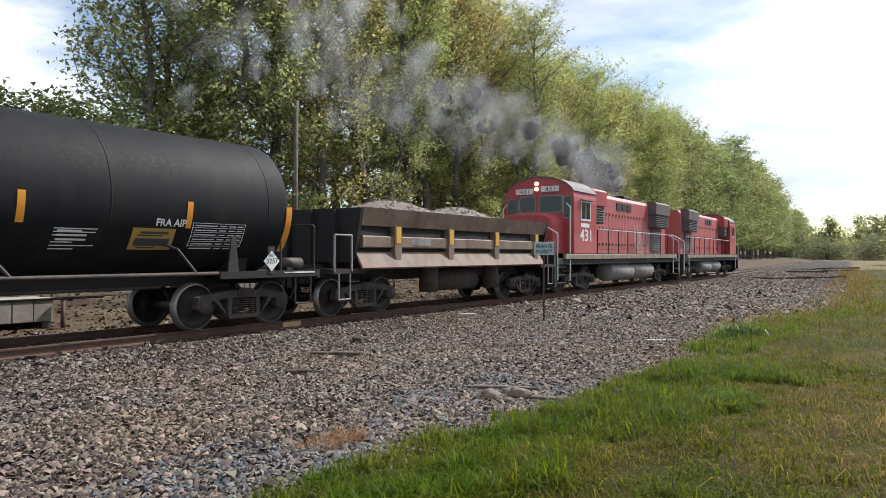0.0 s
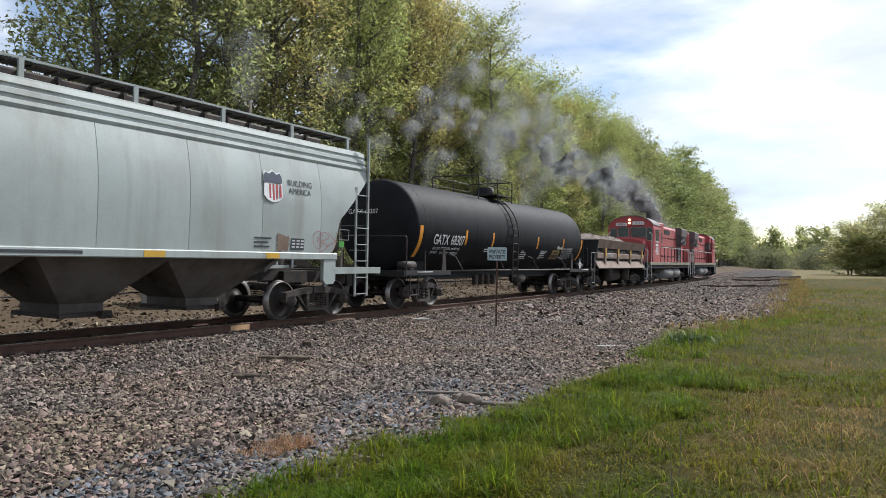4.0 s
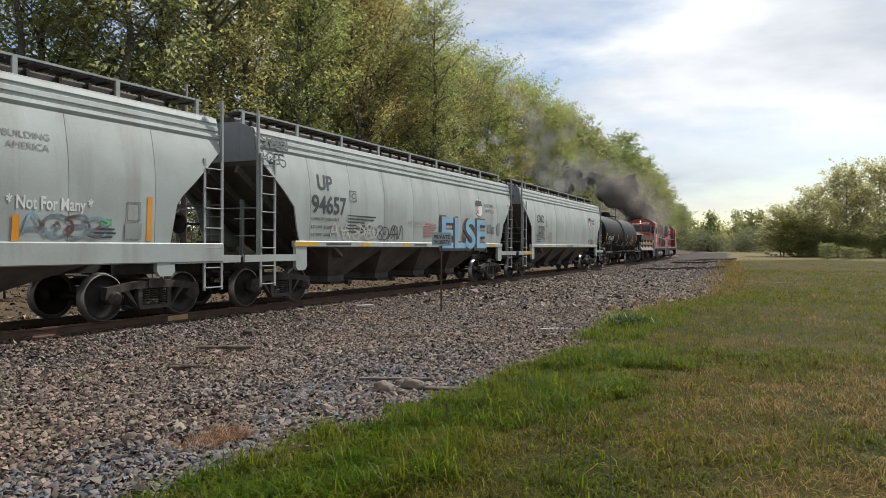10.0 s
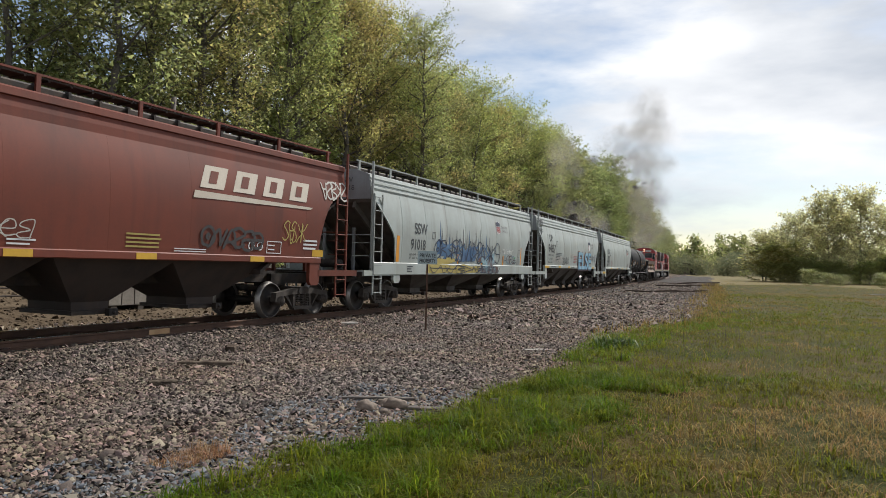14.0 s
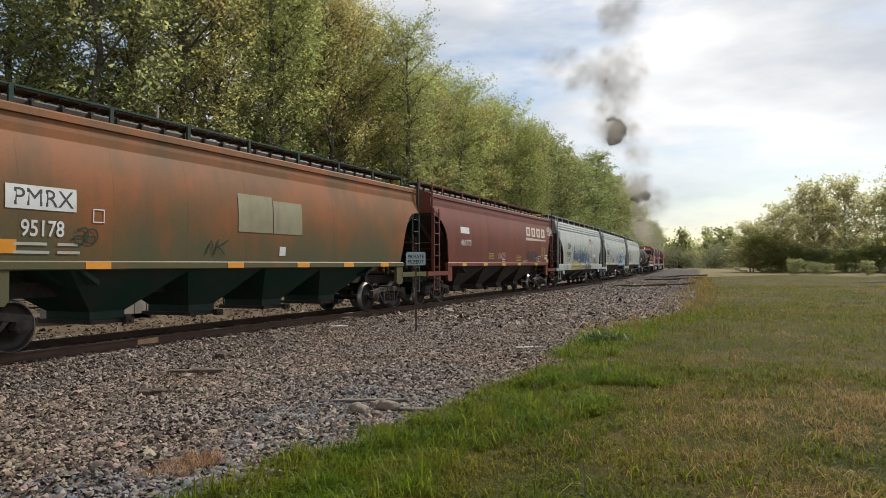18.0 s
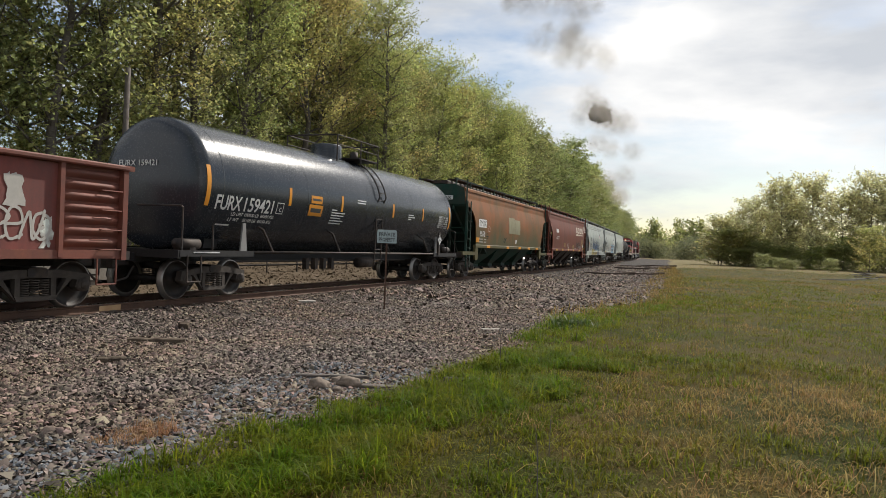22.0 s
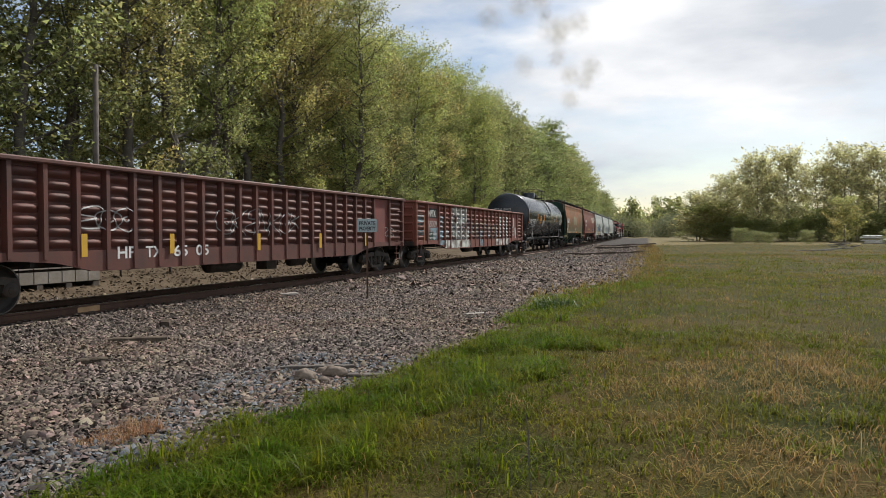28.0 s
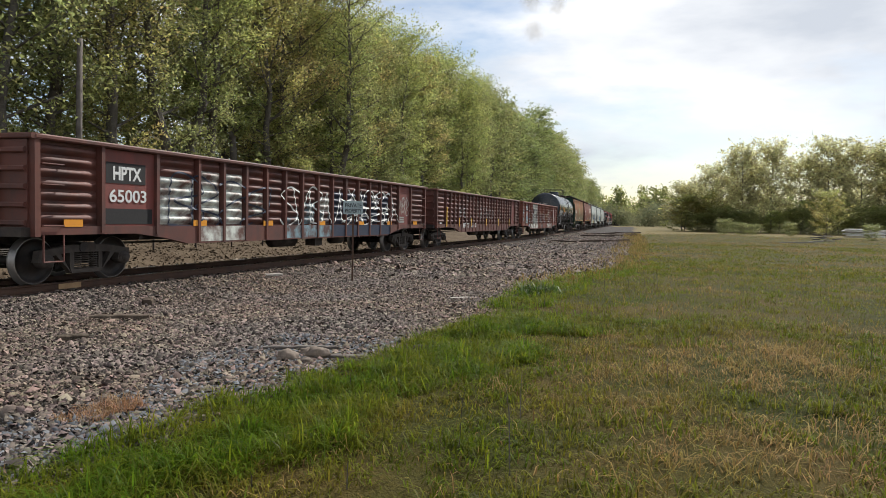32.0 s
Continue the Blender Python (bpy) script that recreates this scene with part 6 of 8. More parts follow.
            s.box(min(sx * 1.02, sx * 1.045), max(sx * 1.02, sx * 1.045), L - 4.05, L - 2.35, 1.74 + 0.12 * q, 1.79 + 0.12 * q)
            part("grille_bar", s, M["engine_grey"], grille)
        # handrails with stanchions
        ys = [yc1 + 0.2 + (L - 1.6 - yc1) * i / 9 for i in range(10)]
        for y in ys:
            s = Shape()
            s.tube((sx * 1.48, y, 1.5), (sx * 1.48, y, 2.56), 0.024, 6)
            part("stanchion", s, M["dark"], c)
        s = Shape()
        s.tube((sx * 1.48, ys[0], 2.58), (sx * 1.48, ys[-1], 2.58), 0.026, 6)
        part("handrail", s, M["grey"], c)
        for sy in (-1, 1):
            s = Shape()
            ye = sy * (L - 0.25)
            s.path([(sx * 1.46, ye - sy * 1.2, 0.5), (sx * 1.46, ye - sy * 1.2, 3.35 if sy < 0 else 2.62), (sx * 1.3, ye - sy * 1.2, 3.5 if sy < 0 else 2.62)], 0.028)
            part("step_handrail", s, M["white"], c)
            s = Shape()
            s.path([(sx * 1.46, ye, 0.55), (sx * 1.46, ye, 2.3), (sx * 0.9, ye, 2.62)], 0.028)
            part("step_handrail", s, M["white"], c)
            s = Shape()
            for q in range(4):
                s.box(min(sx * 0.95, sx * 1.46), max(sx * 0.95, sx * 1.46), min(ye, ye - sy * 0.75), max(ye, ye - sy * 0.75), 0.42 + 0.30 * q, 0.45 + 0.30 * q)
            s.box(min(sx * 0.93, sx * 0.97), max(sx * 0.93, sx * 0.97), min(ye, ye - sy * 0.8), max(ye, ye - sy * 0.8), 0.4, 1.5)
            part("step_well", s, M["steel_dark"], c)
    for sy in (-1, 1):
        s = Shape()
        s.box(-1.45, 1.45, min(sy * (L - 0.25), sy * L), max(sy * (L - 0.25), sy * L), 0.35, 1.5)
        s.prism([(-1.3, 0.35), (1.3, 0.35), (0.9, 0.12), (-0.9, 0.12)], 1, min(sy * (L - 0.15), sy * (L + 0.05)), max(sy * (L - 0.15), sy * (L + 0.05)))
        part("pilot", s, M["dark"], c)
        coupler(c, sy * L, sy * 0.6)
        t = truck(c, sy * (L - 3.3), 0.508, 2.75, "four-wheel locomotive truck")
    for a, b in ((-2.3, 0.75), (0.9, 3.9)):
        for xx in (0.98, -0.98):
            s = Shape()
            s.lathe([(a, 0.0), (a, 0.38), (a + 0.03, 0.42), (b - 0.03, 0.42), (b, 0.38), (b, 0.0)], "y", 24, (xx, 0, 0.74))
            part("fuel_tank", s, M["tank_grey"], c, "dusty grey cylindrical fuel tank")
    for a, b in ((-2.0, 0.2), (0.6, 2.6)):
        s = Shape()
        s.lathe([(a, 0.0), (a, 0.11), (a + 0.05, 0.15), (b - 0.05, 0.15), (b, 0.11), (b, 0.0)], "y", 16, (1.22, 0, 1.27))
        part("air_reservoir", s, M["radiator"], c)
    s = Shape()
    s.box(-0.8, 0.8, -2.2, 3.8, 0.5, 1.15)
    part("tank_saddle", s, M["dark"], c)
    s = Shape()
    s.box(-0.35, 0.35, 2.3, 3.3, 4.2, 4.5, 0.05)
    part("exhaust_pipe", s, M["dark"], c)
    s = Shape()
    for y in (4.4, 5.8):
        s.lathe([(4.2, 0.6), (4.34, 0.6), (4.34, 0.0)], "z", 20, (0, y, 0))
    part("fan", s, M["dark"], c)
    s = Shape()
    s.tube((0.5, -L + 5.0, 4.3), (0.5, -L + 5.6, 4.3), 0.09, 10)
    s.tube((0.3, -L + 5.0, 4.34), (0.3, -L + 5.45, 4.34), 0.07, 10)
    part("horn", s, M["dark"], c)
    if number:
        lettering(number, 0.66, 1.514, yc0 + 0.62, 2.06, c, M["white"], 1.2, bold=0.012)
        bars([0.9], 1.514, yc0 + 0.7, 2.60, c, M["white"], 0.16)
    return c, L


e1, E1L = locomotive(22.6, 40.2, -1, "worn red diesel locomotive with a rounded cab", "431")
e2, E2L = locomotive(40.9, 59.6, 1, "faded red diesel locomotive with its cab facing forward")


# ---- lettering, emblems and spray paint on the cars ----
GLYPHS = ([[(0.1, 0.5), (0.9, 0.55), (0.8, 0.95), (0.35, 1.0), (0.05, 0.5), (0.3, 0.05), (0.95, 0.15)]],
          [[(0.95, 0.85), (0.5, 1.0), (0.1, 0.75), (0.6, 0.5), (0.95, 0.25), (0.5, 0.0), (0.0, 0.15)]],
          [[(0.1, 0.0), (0.15, 1.0), (0.7, 0.95), (0.85, 0.7), (0.2, 0.5), (0.9, 0.3), (0.7, 0.02), (0.1, 0.05)]],
          [[(0.0, 0.0), (0.1, 0.6), (0.3, 1.0), (0.55, 0.5), (0.7, 0.1), (0.85, 0.6), (1.0, 1.0)]],
          [[(0.5, 1.0), (0.05, 0.7), (0.1, 0.2), (0.5, 0.0), (0.95, 0.3), (0.9, 0.8), (0.45, 0.98)], [(0.4, 0.6), (0.6, 0.55), (0.5, 0.35), (0.35, 0.5)]],
          [[(0.1, 0.0), (0.1, 0.5), (0.15, 1.0)], [(0.95, 1.0), (0.5, 0.7), (0.15, 0.5), (0.5, 0.35), (1.0, 0.0)]],
          [[(0.0, 0.05), (0.25, 0.9), (0.45, 1.0), (0.6, 0.6), (0.9, 0.0)], [(0.1, 0.35), (0.5, 0.42), (0.85, 0.35)]])


def smooth_line(pts, per=7):
    """Points along a smooth curve through pts."""
    pts = [Vector(p) for p in pts]
    out = []
    for i in range(len(pts) - 1):
        a, b, c, d = pts[max(i - 1, 0)], pts[i], pts[i + 1], pts[min(i + 2, len(pts) - 1)]
        for k in range(per):
            t = k / per
            out.append(0.5 * (2 * b + (c - a) * t + (2 * a - 5 * b + 4 * c - d) * t * t + (3 * b - a - 3 * c + d) * t ** 3))
    return out + [pts[-1]]


def ribbed_side(y, z):
    """How far a gondola's pressed side stands out at a height."""
    v = ((z - 1.19) % 0.215) / 0.155
    return 1.50 + (0.037 * math.sin(math.pi * v ** 1.3) ** 0.8 if 0 < v < 1 and 1.19 < z < 2.69 else 0.0)


def scrawl(c, seed, y0, y1, z0, z1, mat, n=6, width=0.03, x=1.63, name="spray_scrawl", label="", skin=None):
    """Hand-sprayed looping letters inside a box on the car's near side."""
    rnd = random.Random(seed)
    for k in range(n):
        w = (y1 - y0) / n * rnd.uniform(1.25, 1.6)
        flip, turn = rnd.random() < 0.6, rnd.random() < 0.5
        left = y0 + (y1 - y0) * k / n + rnd.uniform(-0.08, 0.08) * w
        h = (z1 - z0) * rnd.uniform(0.78, 1.0)
        low = z0 + (z1 - z0 - h) * rnd.random()
        lean = rnd.uniform(-0.05, 0.25)
        s = Shape()
        for j, line in enumerate(rnd.choice(GLYPHS)):
            line = [(1 - p if flip else p, 1 - q if turn else q) for p, q in line]
            line = smooth_line([(left + w * (p + lean * q + rnd.uniform(-0.05, 0.05)), low + h * (q + rnd.uniform(-0.04, 0.04))) for p, q in line], 14 if skin else 6)
            ring = []
            for i, p in enumerate(line):
                d = (line[min(i + 1, len(line) - 1)] - line[max(i - 1, 0)]).normalized()
                q = Vector((-d.y, d.x)) * width * rnd.uniform(0.85, 1.15) * (0.6 if i in (0, len(line) - 1) else 1.0) / 2
                ring += [p + q, p - q]
            x0 = 0.0006 * k + 0.0002 * j
            n2 = len(ring)
            s.add([((skin(p.x, p.y) if skin else x) + x0 + e, p.x, p.y) for e in (0.0, 0.0015) for p in ring],
                  [f for i in range(0, n2 - 2, 2) for f in ((i, i + 1, i + 3, i + 2), (n2 + i, n2 + i + 2, n2 + i + 3, n2 + i + 1), (i, i + 2, n2 + i + 2, n2 + i), (i + 1, n2 + i + 1, n2 + i + 3, i + 3))])
        part(name, s, mat, c, label)


def patch(c, y0, y1, z0, z1, mat, x=1.618, seed=0, ragged=0.08, name="paint_patch", label=""):
    """A patch of paint with uneven edges."""
    rnd = random.Random(seed + int(y0 * 10))
    ring = []
    for (ya, za), (yb, zb) in (((y0, z0), (y1, z0)), ((y1, z0), (y1, z1)), ((y1, z1), (y0, z1)), ((y0, z1), (y0, z0))):
        for i in range(6):
            f = i / 6
            ring.append((ya + (yb - ya) * f + rnd.uniform(-ragged, ragged), za + (zb - za) * f + rnd.uniform(-ragged, ragged)))
    s = Shape()
    s.prism(ring, 0, x, x + 0.003)
    return part(name, s, mat, c, label)


def frame_box(c, y0, y1, z0, z1, mat, x=1.615, w=0.02, name="stencil_frame"):
    s = Shape()
    s.box(x, x + 0.003, y0, y1, z0, z0 + w).box(x, x + 0.003, y0, y1, z1 - w, z1).box(x, x + 0.003, y0, y0 + w, z0, z1).box(x, x + 0.003, y1 - w, y1, z0, z1)
    return part(name, s, mat, c)


OCHRE = material("ochre_placard", (0.40, 0.25, 0.06), 0.5, second=(0.32, 0.2, 0.06), scale=3, fine=50, fine_amount=0.15, bump=0)
CREAM = material("faded_cream_paint", (0.55, 0.49, 0.40), 0.65, second=(0.46, 0.38, 0.30), scale=2, fine=30, fine_amount=0.2, bump=0)
PALE_TAG = material("pale_tag", (0.5, 0.47, 0.42), 0.7, fine=30, fine_amount=0.15, bump=0)
RED_TAG = material("red_tag", (0.42, 0.16, 0.15), 0.7, fine=30, fine_amount=0.15, bump=0)
DULL_BLACK = material("faded_black_spray", (0.05, 0.045, 0.045), 0.8, fine=30, fine_amount=0.2, bump=0)
STICKER_GREEN = material("green_sticker", (0.10, 0.42, 0.07), 0.5, second=(0.08, 0.33, 0.06), scale=8, fine=40, fine_amount=0.15, bump=0)
SPRAY_BLUE2 = material("spray_deep_blue", (0.05, 0.11, 0.22), 0.6, second=(0.09, 0.2, 0.32), scale=1.5, fine=30, fine_amount=0.2, bump=0)

# first grey hopper
c, X = hop1, 1.612
lettering("CMO", 0.54, X, -6.47, 2.68, c, M["ink"], 1.15, bold=0.008)
lettering("10319", 0.56, X, -6.47, 2.13, c, M["ink"], 1.15, bold=0.008)
frame_box(c, -5.0, -4.72, 2.5, 2.76, M["ink"])
lettering("C", 0.2, X, -4.92, 2.56, c, M["ink"])
bars([0.7, 0.62], X, -6.46, 1.81, c, M["ink"], 0.05, 0.1)
bars([0.5, 0.62, 0.55, 0.6], X, -5.55, 1.95, c, M["engine_grey"], 0.03, 0.07)
lettering("BUILDING", 0.19, X, 5.54, 3.10, c, M["ink"], 0.80)
lettering("AMERICA", 0.19, X, 5.56, 2.92, c, M["ink"], 0.74)
scrawl(c, 3, -6.7, -5.5, 1.92, 2.14, M["ink"], 4, 0.03)
scrawl(c, 4, -4.6, -3.9, 1.7, 2.2, RED_TAG, 4, 0.018)
shield(c, 5.08, 2.68, 0.58, 0.72)
mark(c, 5.67, 6.11, 1.66, 1.92, M["ink"], 1.618, "stencil_panel")
for y in (5.70, 5.85, 5.99):
    bars([0.10, 0.10, 0.10], 1.624, y, 1.85, c, M["white"], 0.03, 0.07)
patch(c, 5.26, 5.60, 1.64, 1.98, M["tan"], 1.616, 61, 0.04, "rust_patch")
mark(c, 7.38, 7.57, 1.76, 1.90, STICKER_GREEN, 1.616, "sticker")
frame_box(c, 7.36, 7.74, 1.93, 2.2, M["engine_grey"])
scrawl(c, 62, 6.4, 7.1, 1.66, 2.15, RED_TAG, 3, 0.014)
bars([0.5, 0.42, 0.46], X, 4.55, 1.88, c, M["ink"], 0.035, 0.09)
for a, b in ((-4.43, -3.85), (-1.31, -0.83), (1.87, 2.32), (4.9, 5.3)):
    mark(c, a, b, 1.46, 1.58, M["yellow"], 1.622)
mark(c, -8.4, -7.2, 1.11, 1.25, M["yellow"], 1.602)
bars([1.4], 1.622, -0.7, 1.5, c, M["ink"], 0.05)
lettering("CMO", 0.26, 0.55, -8.63, 3.98, c, M["ink"], 0.5, facing=2, bold=0.004)
lettering("10319", 0.26, 0.53, -8.63, 3.72, c, M["ink"], 0.56, facing=2, bold=0.004)
for i, w in enumerate((0.75, 0.6, 0.7, 0.72, 0.68, 0.5)):
    s = Shape()
    s.box(-1.1, -1.1 + w, -8.625, -8.621, 4.05 - i * 0.09, 4.09 - i * 0.09)
    part("stencil_line", s, M["ink"], c)

# second grey hopper
c = hop2
lettering("UP", 0.55, X, -6.3, 2.95, c, M["ink"], 0.66, bold=0.012)
lettering("94657", 0.64, X, -6.56, 2.34, c, M["ink"], 1.58, bold=0.014)
lettering("CAPACITY 5250 CU FT", 0.11, X, -6.57, 2.14, c, M["ink"], 1.25)
lettering("LD LMT 222400", 0.11, X, -6.57, 1.93, c, M["ink"], 0.95)
lettering("LT WT  63600", 0.11, X, -6.57, 1.73, c, M["ink"], 0.95)
frame_box(c, -4.78, -4.45, 2.72, 3.02, M["ink"])
lettering("C", 0.22, X, -4.68, 2.8, c, M["ink"])
bars([1.5, 1.4, 0.9, 1.2, 1.0, 0.8], X, -4.9, 2.3, c, M["ink"], 0.035, 0.09)
bars([0.9, 0.95, 0.85, 0.9, 0.7], X, -0.25, 2.2, c, RED_TAG, 0.05, 0.1)
lettering("BUILDING", 0.22, X, 5.15, 3.06, c, M["engine_grey"], 1.05)
lettering("AMERICA", 0.22, X, 5.2, 2.84, c, M["engine_grey"], 0.98)
shield(c, 4.58, 2.67, 0.62, 0.7)
lettering("ELSE", 1.55, 1.632, 0.95, 1.42, c, RUST_LINE, 4.25, name="spray_letters", bold=0.11)
lettering("ELSE", 1.55, 1.637, 0.93, 1.40, c, NAVY, 4.2, name="spray_letters", bold=0.075)
lettering("ELSE", 1.55, 1.642, 1.02, 1.44, c, BLUE, 4.15, name="spray_letters", bold=0.035)
scrawl(c, 11, -3.3, -1.85, 1.62, 2.12, M["ink"], 5, 0.035)
scrawl(c, 12, -5.7, -3.4, 1.66, 2.13, PALE_TAG, 7, 0.05)
scrawl(c, 13, -1.4, 0.5, 2.15, 2.35, PALE_TAG, 7, 0.025)
scrawl(c, 14, -8.4, -7.6, 3.4, 3.7, M["ink"], 4, 0.04, 1.60)
scrawl(c, 15, -8.45, -7.5, 3.78, 4.05, M["ink"], 5, 0.05, 1.635)
for a, b in ((-7.27, -6.34), (-4.12, -3.67), (-1.68, -1.26), (1.1, 1.5), (3.6, 4.0), (5.8, 6.3)):
    mark(c, a, b, 1.46, 1.58, M["yellow"], 1.622)
bars([1.2], 1.622, -5.9, 1.5, c, M["ink"], 0.05)
bars([0.9], 1.622, -0.9, 1.5, c, M["ink"], 0.04)
for y, z, w, hh in ((5.45, 2.05, 0.4, 0.32), (5.9, 2.0, 0.3, 0.3), (6.5, 1.95, 0.35, 0.5)):
    patch(c, y, y + w, z, z + hh, M["grey_shade_patch"], 1.622, 3, 0.03)

# third grey hopper
c = hop3
lettering("SSW", 0.52, X, -5.54, 2.53, c, M["ink"], 1.05, bold=0.008)
lettering("91018", 0.5, X, -5.79, 1.99, c, M["ink"], 1.16, bold=0.008)
lettering("LD LMT 198200", 0.1, X, -5.85, 1.78, c, M["ink"], 1.0)
lettering("LT WT  64800", 0.1, X, -5.85, 1.66, c, M["ink"], 0.9)
frame_box(c, -4.1, -3.85, 2.4, 2.65, M["ink"])
mark(c, -6.8, -6.6, 1.55, 2.4, M["orange"])
for y in (-3.95, -1.7, 0.9, 3.6):
    mark(c, y, y + 0.12, 1.53, 1.95, M["orange"], 1.618)
patch(c, -3.9, -1.9, 1.54, 1.75, SPRAY_YELLOW, 1.612, 1)
patch(c, -4.5, 0.7, 1.16, 1.48, SPRAY_YELLOW, 1.622, 2, 0.05)
patch(c, 0.8, 3.0, 1.16, 1.48, SPRAY_TEAL, 1.622, 3, 0.05)
patch(c, -3.7, -2.4, 1.8, 2.35, SPRAY_BLUE2, 1.614, 5, 0.1)
patch(c, -1.3, 0.2, 1.7, 2.2, SPRAY_BLUE2, 1.614, 6, 0.1)
patch(c, 0.6, 2.6, 1.58, 2.25, SPRAY_TEAL, 1.614, 7, 0.12)
scrawl(c, 21, -4.0, 2.9, 1.55, 2.45, NAVY, 13, 0.05)
scrawl(c, 22, -3.6, 1.5, 1.6, 2.3, SPRAY_BLUE2, 11, 0.07, 1.622)
rnd = random.Random(23)
for i in range(17):
    y, h = -3.5 + 0.33 * i + rnd.uniform(-0.1, 0.1), rnd.uniform(0.35, 0.95)
    s = Shape()
    s.prism([(y - 0.05, 2.1), (y + 0.05, 2.1), (y + 0.03, 2.2 + 0.5 * h), (y + rnd.uniform(-0.05, 0.05), 2.2 + h), (y - 0.03, 2.2 + 0.5 * h)], 0, 1.618, 1.620)
    part("spray_drip", s, M["engine_grey"] if i % 3 else SPRAY_BLUE2, c)
scrawl(c, 24, -4.4, 2.8, 1.16, 1.48, NAVY, 9, 0.03, 1.632)
lettering("* Not For Many *", 0.30, X, 3.5, 2.06, c, SPRAY_LINE, 1.55, name="spray_letters", bold=0.006)
scrawl(c, 25, 3.8, 5.2, 1.6, 1.98, SPRAY_TEAL, 4, 0.05)
mark(c, 5.21, 5.43, 1.82, 1.94, STICKER_GREEN, 1.616, "sticker")
bars([0.42, 0.45, 0.38], X, 5.08, 1.74, c, M["ink"], 0.035, 0.07)
mark(c, 6.22, 6.34, 1.55, 2.4, M["orange"])
frame_box(c, 5.76, 6.06, 1.92, 2.28, M["engine_grey"])
mark(c, 5.72, 6.10, 1.58, 1.88, M["grey_rail"], 1.616, "card_holder")
shield(c, 3.0, 2.9, 0.5, 0.62)
lettering("BUILDING", 0.16, X, 3.45, 3.2, c, M["engine_grey"], 0.8)
lettering("AMERICA", 0.16, X, 3.5, 3.02, c, M["engine_grey"], 0.74)
bars([0.4, 0.3, 0.35], 1.623, -6.0, 1.38, c, M["ink"], 0.04, 0.08)
bars([0.5, 0.45, 0.5, 0.3], 1.633, -1.4, 1.42, c, M["ink"], 0.03, 0.07)
lettering("SSW", 0.22, 0.35, -8.28, 3.98, c, M["ink"], 0.45, facing=2)
lettering("91018", 0.22, 0.3, -8.28, 3.74, c, M["ink"], 0.56, facing=2)

# red hopper: slanted emblem drawn as plain blocks, with a swoosh below
c = hop4
for i in range(4):
    y = 3.25 + i * 1.02
    s = Shape()
    s.prism([(y, 3.02), (y + 0.72, 3.02), (y + 0.94, 3.52), (y + 0.22, 3.52)], 0, X, X + 0.004)
    part("emblem_block", s, CREAM, c)
    s = Shape()
    s.prism([(y + 0.26, 3.13), (y + 0.5, 3.13), (y + 0.62, 3.41), (y + 0.38, 3.41)], 0, X + 0.004, X + 0.007)
    part("emblem_hole", s, M["maroon"], c)
s = Shape()
s.prism([(3.05, 2.78), (3.1, 2.94), (7.3, 2.90), (7.2, 2.84), (4.0, 2.80)], 0, X, X + 0.004)
part("emblem_swoosh", s, CREAM, c)
scrawl(c, 31, 7.75, 8.9, 3.2, 3.75, PALE_TAG, 5, 0.045)
scrawl(c, 32, 3.3, 5.2, 1.72, 2.2, DULL_BLACK, 6, 0.07)
scrawl(c, 33, 6.05, 6.95, 1.95, 2.5, SPRAY_YELLOW, 5, 0.03)
scrawl(c, 34, -1.6, -0.6, 1.75, 2.05, PALE_TAG, 5, 0.02)
for a in (-6.2, -3.6, -0.96, 1.64, 4.91):
    mark(c, a, a + 0.5, 1.455, 1.58, M["yellow"], 1.622)
mark(c, 7.37, 7.86, 1.62, 1.8, M["yellow"], 1.612)
frame_box(c, 5.5, 6.05, 1.66, 1.96, M["white"])
bars([0.24, 0.24], X, 5.55, 1.84, c, M["white"], 0.03, 0.1)
for y in (4.95, 5.25):
    s = Shape()
    s.lathe([(0.0, 0.11), (0.003, 0.11), (0.003, 0.08), (0.0, 0.08)], "x", 16, (X, y, 1.82))
    part("stencil_ring", s, M["white"], c)
bars([0.8, 0.85, 0.8, 0.8], X, 1.4, 1.92, c, SPRAY_YELLOW, 0.035, 0.08)
bars([0.7, 0.8, 0.7, 0.8], X, -2.9, 2.0, c, SPRAY_YELLOW, 0.035, 0.08)
bars([0.5, 0.4], X, -1.0 + 0.1, 1.72, c, M["white"], 0.03, 0.07)
bars([0.6, 0.6, 0.55], X, 6.95, 2.0, c, M["white"], 0.05, 0.1)
bars([0.9, 0.9], X, 2.6, 1.68, c, M["white"], 0.02, 0.05)
lettering("466770", 0.36, X, -6.4, 2.3, c, M["white"], 1.2)
bars([1.0], X, -6.4, 2.8, c, M["white"], 0.26)

# orange-brown hopper
c = hop5
mark(c, -6.86, -5.55, 2.46, 2.86, M["white"], 1.610, "name_plate")
lettering("PMRX", 0.42, 1.616, -6.74, 2.52, c, M["ink"], 1.1)
lettering("95178", 0.38, X, -6.59, 2.02, c, M["white"], 0.8, bold=0.006)
OLIVE = material("olive_patch", (0.27, 0.25, 0.15), 0.7, second=(0.19, 0.17, 0.09), scale=1.5, fine=30, fine_amount=0.2, bump=0, streak=VS, streak_color=(0.1, 0.085, 0.05), streak_amount=0.5)
mark(c, -1.23, 0.05, 2.3, 3.2, OLIVE, 1.610, "patch_plate")
mark(c, 0.08, 1.3, 2.3, 3.12, OLIVE, 1.610, "patch_plate")
mark(c, -7.17, -6.65, 1.72, 1.95, M["orange"])
frame_box(c, -5.2, -4.95, 2.3, 2.55, M["white"])
bars([0.6, 0.65], X, -6.7, 1.86, c, PALE_TAG, 0.05, 0.14)
bars([0.4, 0.45], X, -5.9, 1.86, c, PALE_TAG, 0.05, 0.14)
